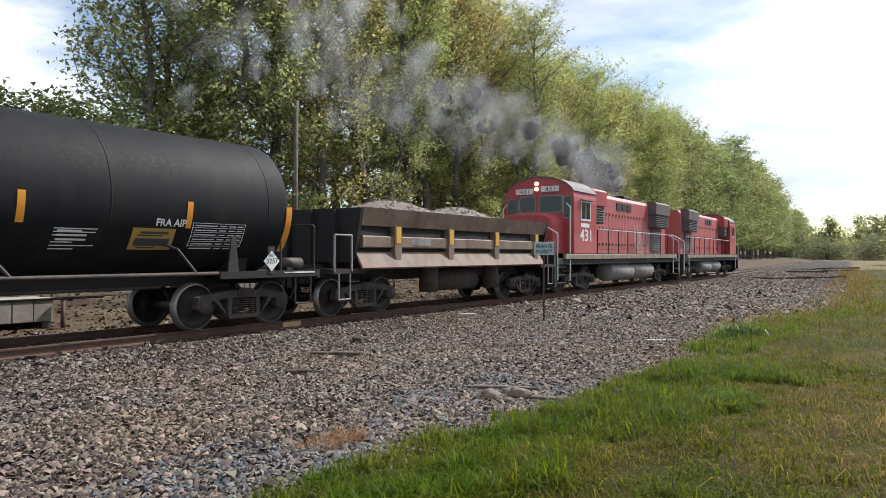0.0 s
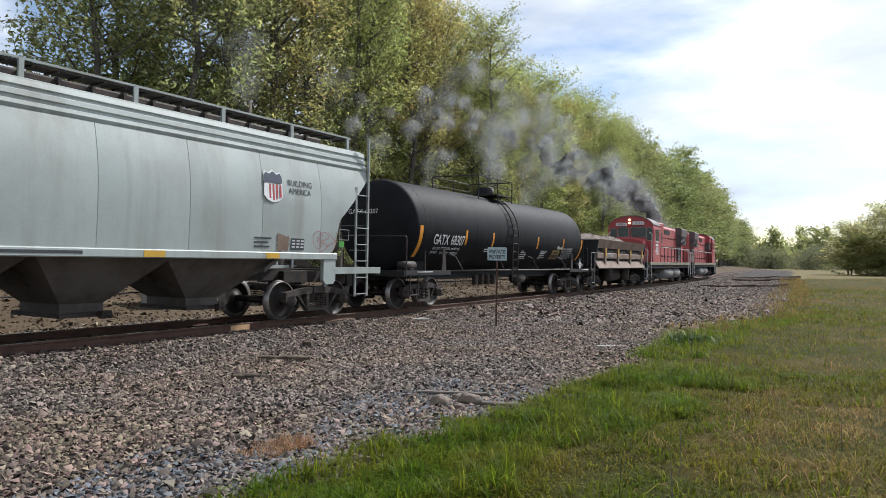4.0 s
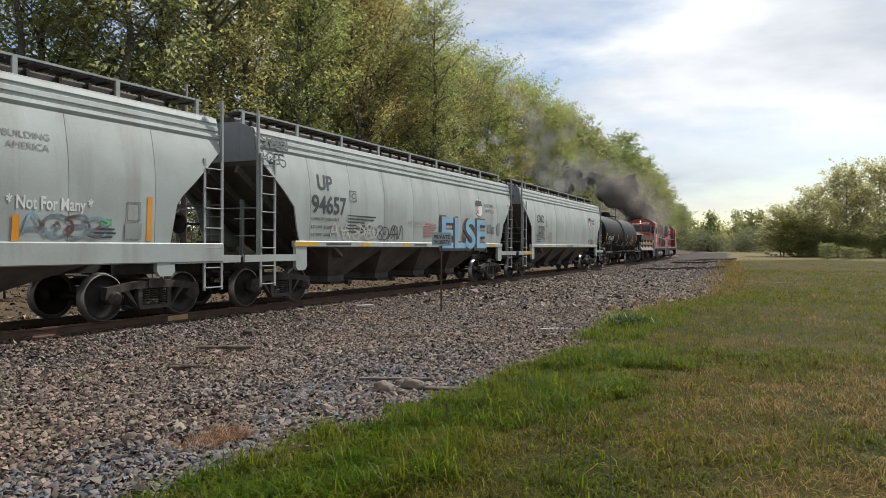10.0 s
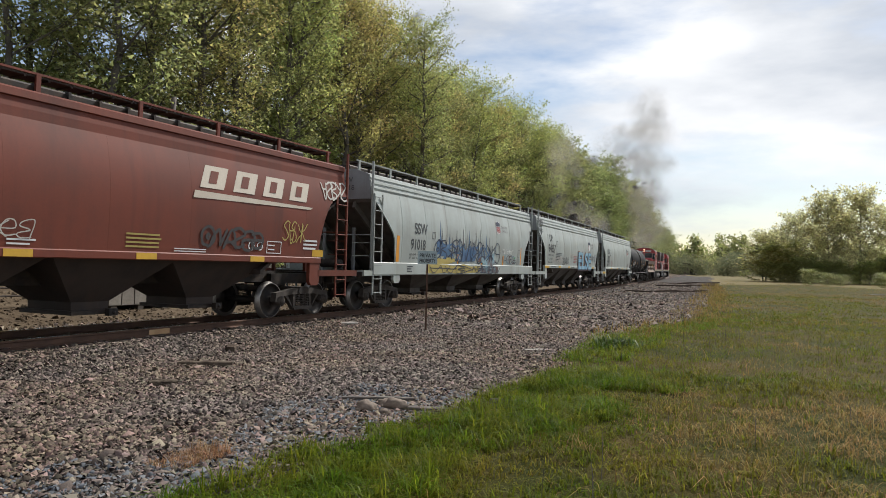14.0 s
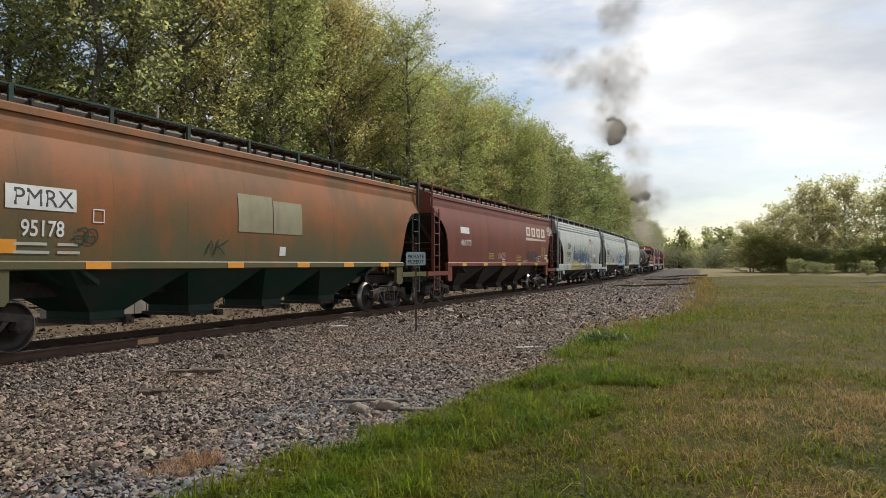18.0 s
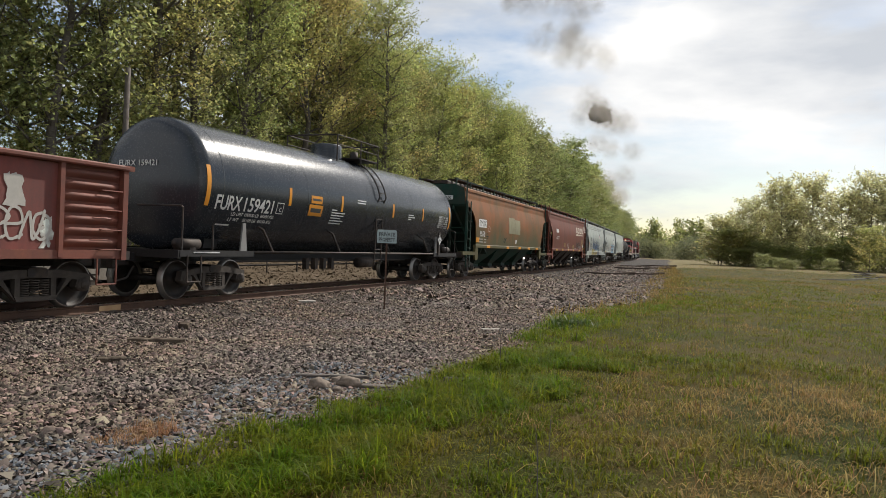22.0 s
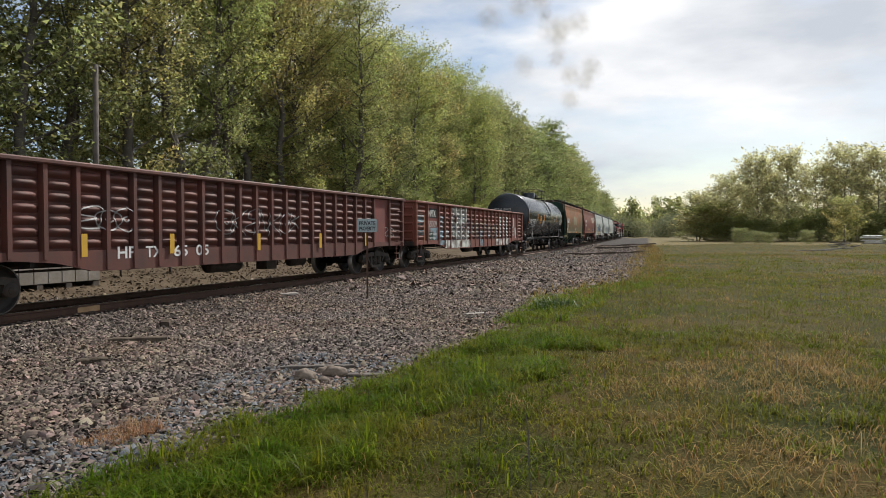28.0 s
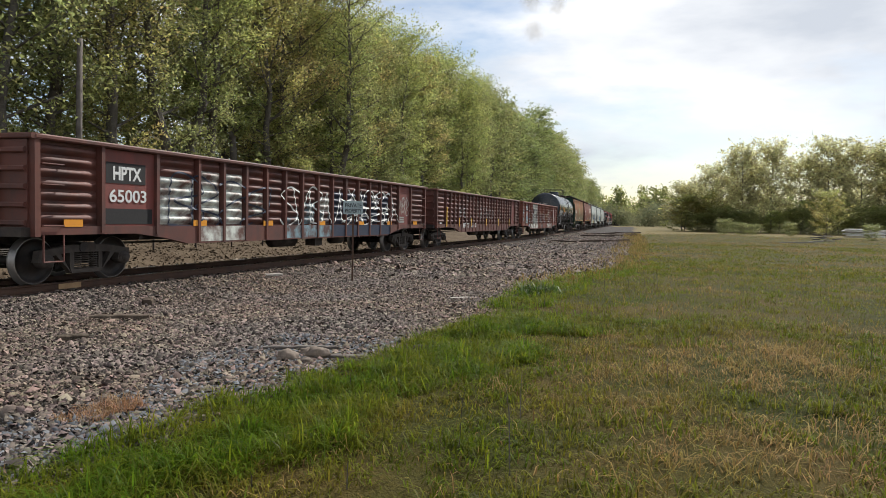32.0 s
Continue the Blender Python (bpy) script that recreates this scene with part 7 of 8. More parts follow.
scrawl(c, 41, -2.3, -1.8, 1.75, 2.1, M["green"], 2, 0.03)
scrawl(c, 42, -5.6, -5.2, 1.9, 2.2, M["green"], 2, 0.03)
mark(c, 0.35, 0.6, 1.75, 1.98, M["white"])
for a in (-5.34, -1.58, 1.1, 3.4, 5.6):
    mark(c, a, a + 0.55, 1.455, 1.58, M["orange"], 1.622)
s = Shape()
s.box(0.1, 0.85, -8.56, -8.552, 3.66, 3.86)
part("end_plate", s, M["white"], c)
lettering("PMRX", 0.2, 0.15, -8.565, 3.69, c, M["ink"], 0.6, facing=2, bold=0.004)

# dull black tank car
c, r, zc = t1, 1.44, 2.48
for sy, a, b in ((-1, -7.28, -7.1), (1, 7.36, 7.52)):
    wrap(c, r, zc, a, b, -0.92, 0.02, M["orange"], "reflector")
shell_letters("68307", 0.45, c, r, zc, -5.32, -0.52, M["white"], 0.90, 0.004)
shell_letters("GATX", 0.45, c, r, zc, -6.42, -0.52, M["white"], 0.95, 0.004)
shell_letters("LD LMT 190500 LB  86400 KG", 0.13, c, r, zc, -6.34, -0.70, M["white"], 1.75)
shell_letters("LT WT    72500 LB  32900 KG", 0.13, c, r, zc, -6.36, -0.86, M["white"], 1.72)
shell_letters("FRA AIP", 0.19, c, r, zc, 4.3, -0.48, M["white"], 0.62, 0.004)
wrap(c, r, zc, 3.89, 4.74, -0.90, -0.52, OCHRE, "placard")
wrap(c, r, zc, 4.0, 4.5, -0.66, -0.635, M["ink"], "placard_bar", 0.010)
wrap(c, r, zc, 4.05, 4.4, -0.87, -0.85, M["ink"], "placard_bar", 0.010)
wrap(c, r, zc, 3.97, 4.66, -0.83, -0.70, M["ink"], "placard_bar", 0.010)
wrap(c, r, zc, 4.05, 4.6, -0.62, -0.58, M["ink"], "placard_bar", 0.010)
for i in range(6):
    wrap(c, r, zc, 5.10, 6.30, -0.40 - i * 0.085, -0.392 - i * 0.085, M["white"], "table_line")
    for y, w in ((5.14, 0.5), (5.7, 0.16), (5.92, 0.16), (6.12, 0.14)):
        wrap(c, r, zc, y, y + w, -0.452 - i * 0.085, -0.434 - i * 0.085, M["white"], "table_text", 0.006, 2)
for y in (5.08, 6.30):
    wrap(c, r, zc, y, y + 0.012, -0.84, -0.385, M["white"], "table_line")
for i, w in enumerate((0.72, 0.7, 0.45, 0, 0.35, 0.72, 0.4)):
    if w:
        wrap(c, r, zc, 2.54, 2.54 + w, -0.575 - i * 0.055, -0.56 - i * 0.055, M["white"], "stencil_line", 0.006, 2)
for y0, ws in ((-2.75, (0.6, 0.8)), (0.55, (0.25, 0.5, 0.6, 0.55, 0.7)), (2.6, (0.4, 0.5, 0.5))):
    for i, w in enumerate(ws):
        wrap(c, r, zc, y0, y0 + w, -0.62 - i * 0.07, -0.59 - i * 0.07, M["white"], "stencil_line", 0.006, 2)
for y in (-7.6, 7.2):
    bars([0.3, 0.9], 1.553, y, 1.1, c, M["white"], 0.03, 0.0, "stencil_line")
for (cc, yy, zz, xx) in ((t1, 6.84, 1.36, 1.56), (t2, 6.55, 1.72, 1.6)):
    s = Shape()
    s.prism([(yy, zz - 0.21), (yy + 0.21, zz), (yy, zz + 0.21), (yy - 0.21, zz)], 0, xx, xx + 0.01)
    pl = part("hazard_placard", s, M["white"], cc, "white diamond hazard placard")
    lettering("3257", 0.15, xx + 0.012, yy - 0.15, zz - 0.05, pl, M["ink"], 0.3)
    lettering("HOT", 0.09, xx + 0.012, yy - 0.07, zz + 0.09, pl, M["ink"], 0.14)
    s = Shape()
    s.box(xx - 0.05, xx, yy - 0.08, yy + 0.08, 1.1, zz + 0.3)
    part("placard_holder", s, M["steel_dark"], cc)
lettering("GATX 68307", 0.2, -0.95, -7.645, 2.85, t1, M["white"], 1.1, facing=2)

# glossy black tank car
c, r, zc = t2, 1.60, 2.72
for sy, a, b in ((-1, -7.98, -7.84), (1, 7.55, 7.69)):
    wrap(c, r, zc, a, b, -0.52, 0.42, M["orange"], "reflector")
shell_letters("FURX", 0.5, c, r, zc, -7.62, -0.58, M["white"], 0.95, 0.006)
shell_letters("159421", 0.5, c, r, zc, -6.6, -0.58, M["white"], 1.2, 0.006)
shell_letters("LD LMT 190900 LB  86600 KG", 0.13, c, r, zc, -6.94, -0.72, M["white"], 1.75)
shell_letters("LT WT    95100 LB  43150 KG", 0.13, c, r, zc, -6.98, -0.87, M["white"], 1.75)
for a, b, p, q in ((-5.15, -4.84, -0.56, -0.54), (-5.15, -4.84, -0.28, -0.26), (-5.15, -5.13, -0.56, -0.26), (-4.86, -4.84, -0.56, -0.26)):
    wrap(c, r, zc, a, b, p, q, M["white"], "stencil_frame")
shell_letters("C", 0.16, c, r, zc, -5.05, -0.5, M["white"], 0.12)
wrap(c, r, zc, -3.59, -2.86, -0.52, -0.20, M["orange"], "placard")
wrap(c, r, zc, -3.52, -2.92, -0.16, 0.06, M["orange"], "placard")
wrap(c, r, zc, -3.5, -2.95, -0.42, -0.30, M["ink"], "placard_bar", 0.010)
wrap(c, r, zc, -3.45, -2.98, -0.08, -0.02, M["ink"], "placard_bar", 0.010)
for y0, h0, ws in ((-2.3, -0.30, (0.3, 0.8, 0.75, 0.6, 0.8, 0.7)), (-0.75, 0.1, (0.6, 0.55)), (3.3, -0.15, (0.5, 0.6, 0.3)), (-7.3, -0.95, (0.5,))):
    for i, w in enumerate(ws):
        wrap(c, r, zc, y0, y0 + w, h0 - i * 0.08, h0 + 0.035 - i * 0.08, M["white"], "stencil_line", 0.006, 2)
for i in range(6):
    wrap(c, r, zc, 6.35, 7.42, -0.02 - i * 0.085, -0.012 - i * 0.085, M["white"], "table_line")
    for y, w in ((6.38, 0.45), (6.9, 0.14), (7.08, 0.14), (7.25, 0.14)):
        wrap(c, r, zc, y, y + w, -0.072 - i * 0.085, -0.054 - i * 0.085, M["white"], "table_text", 0.006, 2)
lettering("FURX 159421", 0.2, -0.9, -8.145, 3.1, t2, M["white"], 1.15, facing=2)
bars([0.5, 0.9], 1.553, -8.3, 1.1, c, M["white"], 0.03, 0.0, "stencil_line")

# gondolas
c = g1
mark(c, -8.53, -7.30, 2.12, 2.55, M["dark"], 1.475, "stencil_ground")
lettering("HPTX", 0.4, 1.481, -8.4, 2.2, c, M["white"], 0.92, bold=0.01)
lettering("65009", 0.38, 1.481, -8.45, 1.74, c, PALE_TAG, 1.12, bold=0.003)
mark(c, -8.55, -7.25, 1.16, 1.5, M["green"], 1.475, "stencil_ground")
lettering("LD LMT 189800", 0.13, 1.481, -8.5, 1.38, c, M["white"], 1.15)
lettering("LT WT 73200", 0.13, 1.481, -8.5, 1.2, c, M["white"], 1.0)
patch(c, 7.5, 7.85, 1.9, 2.45, PALE_TAG, 1.478, 4, 0.05)
scrawl(c, 71, 7.2, 8.3, 1.3, 1.85, PALE_TAG, 4, 0.05, 1.479)
patch(c, 8.2, 8.4, 1.2, 1.7, SPRAY_WHITE, 1.478, 9, 0.06)
patch(c, -7.72, -7.12, 1.14, 1.72, SPRAY_TEAL, 1.4765, 21, 0.08)
patch(c, -8.5, -7.5, 1.5, 1.72, SPRAY_TEAL, 1.4755, 22, 0.06)
patch(c, -9.12, -8.98, 1.0, 2.2, RUST_LINE, 1.5335, 23, 0.03)
patch(c, -6.31, -6.23, 0.9, 2.2, M["orange_rust"], 1.5515, 24, 0.012)
c = g3
mark(c, -8.42, -7.30, 2.02, 2.45, M["dark"], 1.475, "stencil_ground")
lettering("HPTX", 0.38, 1.481, -8.24, 2.1, c, M["white"], 0.8, bold=0.012)
lettering("65003", 0.36, 1.481, -8.34, 1.64, c, M["white"], 1.05, bold=0.006)
mark(c, -8.45, -7.1, 1.18, 1.5, M["dark"], 1.475, "worn_paint")
scrawl(c, 51, 7.2, 8.2, 1.5, 2.3, PALE_TAG, 4, 0.03, 1.477)
bars([0.5, 0.5, 0.5], 1.48, 7.25, 1.4, c, M["grey"], 0.05, 0.09)
for y, w in ((-9.5, 0.45), (-5.76, 0.5), (-2.78, 0.48), (0.35, 0.45), (3.3, 0.45), (5.9, 0.45), (8.7, 0.45)):
    mark(c, y, y + w, 1.13, 1.27, M["orange"], 1.525)
for y in (-8.13, -5.9, -3.5, -0.2, 3.05, 6.2):
    mark(g2, y, y + 0.14, 1.02, 1.98 if y < -8 else 1.46, M["yellow"], 1.557)
lettering("HP", 0.34, 1.525, -5.0, 0.96, g2, M["white"], 0.5, bold=0.006)
lettering("TX", 0.34, 1.525, -4.2, 0.96, g2, M["white"], 0.5, bold=0.006)
lettering("65", 0.34, 1.525, -3.35, 0.96, g2, M["white"], 0.45, bold=0.006)
lettering("05", 0.34, 1.525, -2.6, 0.96, g2, M["white"], 0.45, bold=0.006)
bars([0.28], 1.49, -9.0, 1.1, g2, M["white"], 0.18)
scrawl(g2, 61, -6.0, -4.6, 1.5, 2.0, M["engine_grey"], 3, 0.03, skin=ribbed_side)
scrawl(g2, 62, -1.9, 1.9, 1.4, 2.1, M["engine_grey"], 7, 0.03, skin=ribbed_side)
scrawl(g2, 63, 8.0, 8.7, 1.3, 1.7, PALE_TAG, 3, 0.025, 1.49)
scrawl(g3, 64, 1.5, 6.2, 1.0, 2.4, SPRAY_LINE, 5, 0.055, skin=ribbed_side)
scrawl(g3, 66, 1.9, 6.4, 1.15, 1.8, SPRAY_LINE, 4, 0.045, skin=ribbed_side)
scrawl(g3, 67, -2.0, 1.4, 1.1, 2.3, SPRAY_LINE, 4, 0.05, skin=ribbed_side)
scrawl(g3, 68, -6.9, -3.0, 1.0, 2.4, NAVY, 4, 0.045, skin=ribbed_side)
scrawl(g3, 69, 4.3, 5.0, 1.95, 2.25, M["white"], 3, 0.03, skin=ribbed_side)
scrawl(g1, 65, -5.9, -2.2, 1.1, 2.3, NAVY, 5, 0.045, skin=ribbed_side)
scrawl(g1, 72, -1.9, 6.2, 1.1, 2.0, NAVY, 9, 0.03, skin=ribbed_side)
scrawl(g1, 73, -1.6, 3.2, 1.2, 2.1, SPRAY_YELLOW2, 6, 0.05, skin=ribbed_side)


# ---- the marks lie on the hoppers' rounded side sheets ----
for c, half, low in ((hop1, L, 1.60), (hop2, L2, 1.60), (hop3, L3, 1.52), (hop4, L4, 1.60), (hop5, L5, 1.60)):
    ribbed = c in (hop1, hop2, hop3)
    for ob in c.children_recursive:
        if ob.type == "MESH" and len(ob.data.vertices) and ob.name.split(".")[0] != "side_panel":
            vs = ob.data.vertices
            zs, xs, spots = [v.co.z for v in vs], [v.co.x for v in vs], [v.co.y for v in vs]
            if min(zs) > low - 0.02 and max(zs) < 4.12 and min(xs) > 1.60 and max(xs) < 1.67:
                plain = len(vs) < 40 and max(spots) - min(spots) > 0.5
                plain = plain or ob.name.startswith("emblem")
                for v in vs:
                    u = 0.5 if plain else ((v.co.y + half) / (2 * half) * 9) % 1.0
                    out = hopper_side(u, v.co.z, low, ribbed) if v.co.z < 3.76 else 1.50 - 0.22 * (v.co.z - 3.8)
                    v.co.x = out + 0.003 + 0.4 * (v.co.x - 1.602) + (0.0 if ob.parent == c else 0.012)


# ---- loose things beside the line ----
def pole(x, y, z_top, label, r=0.13, arm=False):
    t = thing("utility_pole", label, "utility pole", "poles by the wood")
    t.location = (x, y, ground_z(x, y))
    h = z_top - ground_z(x, y)
    s = Shape()
    s.tube((0, 0, -0.4), (0.06, 0.05, h), r, 12, r * 0.75)
    part("shaft", s, M["wood_grey"], t)
    if arm:
        s = Shape()
        s.box(-1.1, 1.1, -0.06, 0.06, h - 0.75, h - 0.63)
        part("crossarm", s, M["wood_grey"], t)
        for k in (-1.0, -0.5, 0.5, 1.0):
            s = Shape()
            s.lathe([(h - 0.63, 0.03), (h - 0.55, 0.05), (h - 0.48, 0.05), (h - 0.45, 0.0)], "z", 8, (k, 0, 0))
            part("insulator", s, M["concrete"], t)
    return t


pole(-9.0, 20.5, 7.8, "weathered grey wooden utility pole before the wood")
pole(-28.5, 20.3, 10.2, "dark wooden utility pole with a crossarm", 0.14, True)

# low board-sided bins behind the track
def bin_box(x, y, length, height, depth, label):
    t = thing("low_bin", label, "storage bin", "bins behind the track")
    t.location = (x, y, ground_z(x, y) + 0.02)
    n = int(length / 0.42)
    for i in range(n):
        a, b = length * i / n + 0.012, length * (i + 1) / n - 0.012
        s = Shape()
        s.box(-0.035, 0.035, a, b, 0.16, height, 0.008)
        part("board", s, M["concrete"], t)
    s = Shape()
    s.box(-depth, -0.04, 0.0, length, 0.14, height - 0.03)
    part("body", s, M["concrete"], t)
    s = Shape()
    s.box(-depth - 0.03, 0.06, -0.03, length + 0.03, height, height + 0.05, 0.01)
    part("lid", s, M["concrete"], t)
    for i in range(4):
        yy = 0.15 + (length - 0.3) * i / 3
        s = Shape()
        s.box(-depth, 0.02, yy - 0.1, yy + 0.1, -0.08, 0.14)
        part("skid", s, M["wood_grey"], t)
    return t


bin_box(-4.9, 13.6, 3.2, 0.86, 1.1, "pale weathered board-sided bin on timber skids")
bin_box(-3.9, 4.6, 3.6, 0.62, 1.0, "pale low concrete-coloured bin beside the track")
t = thing("rusty_post", "short rusty steel post beside the bin", "post")
t.location = (-3.75, 8.35, ground_z(-3.75, 8.35))
s = Shape()
s.tube((0, 0, -0.2), (0, 0, 0.66), 0.05, 10)
part("shaft", s, M["rail"], t)
s = Shape()
s.lathe([(0.66, 0.06), (0.70, 0.06), (0.70, 0.0)], "z", 10)
part("cap", s, M["rail"], t)

# pipe rail fence on the bank
fence = thing("pipe_fence", "low dark pipe fence on the earth bank", "fence")
for i in range(14):
    y = 2.0 + 2.4 * i
    s = Shape()
    x = -5.9 + track_x(y)
    s.tube((x, y, ground_z(x, y) - 0.2), (x, y, 0.62), 0.035, 8)
    part("post", s, M["steel_dark"], fence)
for z in (0.36, 0.58):
    for i in range(13):
        s = Shape()
        s.tube((-5.9 + track_x(2.0 + 2.4 * i), 2.0 + 2.4 * i, z), (-5.9 + track_x(4.4 + 2.4 * i), 4.4 + 2.4 * i, z), 0.025, 6)
        part("rail_pipe", s, M["steel_dark"], fence)

# sign on its post
t = thing("warning_sign", "small pale blue-green warning sign on a thin rusty post", "sign")
t.location = (3.5, 18.35, ground_z(3.5, 18.35))
t.rotation_euler[2] = radians(27)
s = Shape()
s.prism([(-0.025, -0.025), (0.025, -0.025), (0.025, 0.0), (0.0, 0.02), (-0.025, 0.0)], 2, -0.3, 2.18)
part("post", s, M["rail"], t)
s = Shape()
s.prism([(-0.27, 1.90), (0.27, 1.90), (0.28, 1.93), (0.28, 2.25), (0.25, 2.28), (-0.25, 2.28), (-0.28, 2.25), (-0.28, 1.93)], 1, -0.04, -0.028)
plate = part("plate", s, M["sign"], t)
for txt, z in (("PRIVATE", 2.10), ("PROPERTY", 1.95)):
    lettering(txt, 0.15, -0.23, -0.043, z, plate, M["ink"], 0.46, facing=2, bold=0.004)
for z in (1.96, 2.22):
    s = Shape()
    s.tube((0, -0.055, z), (0, -0.03, z), 0.012, 6)
    part("bolt", s, M["steel_dark"], t)


def rock(x, y, sx, sy, sz, seed, label, mat="fieldstone"):
    s = Shape()

    def skin(u, v):
        a, b = 2 * math.pi * u, math.pi * (v - 0.5)
        d = Vector((math.cos(a) * math.cos(b), math.sin(a) * math.cos(b), math.sin(b)))
        k = 1 + 0.4 * noise.noise(d * 1.6 + Vector((seed, 0, 0))) + 0.12 * noise.noise(d * 4 + Vector((seed, 3, 0)))
        return (d.x * sx * k, d.y * sy * k, d.z * sz * k)

    s.grid(skin, 18, 10)
    ob = tagged(new("stone", s.mesh("stone", M[mat])), label, "stone", "stones by the grass")
    ob.location = (x, y, zg(x, y) + sz * 0.55)
    return ob


rock(8.08, 7.68, 0.14, 0.10, 0.08, 1, "rounded pale brown fieldstone on the gravel")
rock(8.36, 7.95, 0.16, 0.11, 0.09, 2, "rounded pale brown fieldstone on the gravel")
rock(8.10, 8.12, 0.12, 0.09, 0.05, 3, "rounded grey-brown fieldstone on the gravel")
rock(8.36, 7.66, 0.07, 0.06, 0.035, 4, "small pale stone on the gravel")


def plank(x, y, length, width, thick, turn, label, mat="wood_grey", name="plank", category="plank", tilt=0.0):
    n = 8
    rings = []
    for i in range(n + 1):
        w0 = width / 2 * (1 + 0.16 * noise.noise((i * 1.3, length, 0))) * (0.8 if i in (0, n) else 1)
        h0 = thick * (1 + 0.25 * noise.noise((i * 0.9, width, 2)))
        a = -length / 2 + length * i / n
        rings += [(-w0, a, 0), (w0, a, 0), (w0, a, h0 * 0.8), (w0 * 0.8, a, h0), (-w0 * 0.8, a, h0), (-w0, a, h0 * 0.8)]
    s = Shape()
    s.add(rings, [(i * 6 + j, i * 6 + (j + 1) % 6, (i + 1) * 6 + (j + 1) % 6, (i + 1) * 6 + j) for i in range(n) for j in range(6)] + [(5, 4, 3, 2, 1, 0), tuple(n * 6 + j for j in range(6))])
    ob = tagged(new(name, s.mesh(name, M[mat])), label, category, "scrap on the gravel")
    ob.location = (x, y, zg(x, y) + 0.004)
    ob.rotation_euler = (radians(tilt), 0, radians(turn))
    return ob


plank(7.92, 8.25, 0.95, 0.10, 0.06, -62, "grey weathered plank lying on the gravel")
plank(8.75, 8.05, 0.6, 0.12, 0.04, -70, "broken grey board lying at the grass edge")
plank(9.6, 9.0, 0.7, 0.13, 0.05, -72, "short grey board at the grass edge")
plank(7.85, 15.1, 0.5, 0.22, 0.02, -50, "pale flat scrap lying on the gravel", "concrete", "scrap", "scrap")
plank(1.62, 17.2, 0.55, 0.24, 0.05, -20, "pale broken tie plate lying by the rail", "concrete", "scrap", "scrap")
plank(2.55, 11.4, 0.5, 0.2, 0.10, 40, "dark rotten wood chunk on the ballast", "tie", "wood_chunk", "scrap")
plank(3.5, 9.7, 0.95, 0.16, 0.07, -55, "dark rotten wood strip on the ballast", "tie", "wood_chunk", "scrap")
plank(4.4, 7.9, 0.4, 0.18, 0.07, -35, "dark rotten wood strip on the ballast", "tie", "wood_chunk", "scrap")
plank(5.6, 15.6, 0.35, 0.16, 0.07, 10, "dark wood chip on the ballast", "tie", "wood_chunk", "scrap")
for x, y, ln, turn in ((2.7, 61.5, 4.4, -75), (5.2, 64.5, 2.6, -80), (1.2, 86.0, 4.0, -70), (3.4, 92.0, 3.0, -85), (-1.0, 104.0, 5.0, -72), (2.2, 112.0, 4.0, -80)):
    plank(x, y, ln, 0.24, 0.15, turn, "old dark railway tie lying in the yard gravel", "tie", "old_tie", "railway tie")
    plank(x + 1.1, y + 0.6, ln * 0.45, 0.24, 0.2, turn + 14, "old dark railway tie lying in the yard gravel", "tie", "old_tie", "railway tie", 4)
plank(20.9, 71.8, 3.2, 0.14, 0.12, -70, "long pale weathered beam in the rough field", "concrete", "beam", "beam", 2)
plank(22.6, 75.5, 2.6, 0.13, 0.12, -60, "long pale weathered beam in the rough field", "concrete", "beam", "beam", 5)
rnd = random.Random(40)
for i in range(9):      # a loose heap of broken timber
    ob = plank(24.6 + rnd.uniform(-0.9, 0.9), 80.5 + rnd.uniform(-0.8, 0.8), rnd.uniform(0.7, 1.5), 0.16, 0.10, rnd.uniform(-110, -40), "broken pale board on a heap in the field", "concrete" if i % 2 else "wood_grey", "board", "board", rnd.uniform(-6, 6))
    ob.location.z += 0.07 * i
for level in range(6):      # stacked pale boards by the trees, standing in for parked vehicles
    for k in range(2):
        ob = plank(33.3 + 2.6 * k + rnd.uniform(-0.3, 0.3), 116.0 + rnd.uniform(-0.2, 0.2), rnd.uniform(2.0, 3.0), 0.9, 0.16, -88 + rnd.uniform(-4, 4), "stacked pale boards standing in for parked vehicles", "white" if (level + k) % 3 else "concrete", "timber", "timber")
        ob.location.z += 0.17 * level * (1.0 if k else 1.3)

# pale mark on the near rail
s = Shape()
s.box(0.766, 0.774, 10.95, 11.5, -0.16, -0.03)
tagged(new("rail_mark", s.mesh("rail_mark", material("rail_mark_paint", (0.52, 0.33, 0.17), 0.7, second=(0.4, 0.22, 0.1), scale=6, fine=40, bump=0.1))), "pale orange worn patch on the rail web", "mark", kind="structure").location = (-0.05, 0, 0)

# a rough shed and a parked truck far off
t = thing("shed", "small dark shed at the far end of the yard", "shed")
t.location = (-22.0, 300, 0.4)
s = Shape()
s.box(-3.0, 3.0, -3, 3, -1.2, 3.6)
part("wall", s, M["wood_grey"], t)
s = Shape()
s.prism([(-3.4, 3.6), (3.4, 3.6), (3.4, 3.8), (-3.4, 4.2)], 1, -3.4, 3.4)
part("roof", s, M["dark"], t)
s = Shape()
s.box(1.0, 2.2, -3.06, -2.98, -0.4, 1.9)
part("door", s, M["dark"], t)


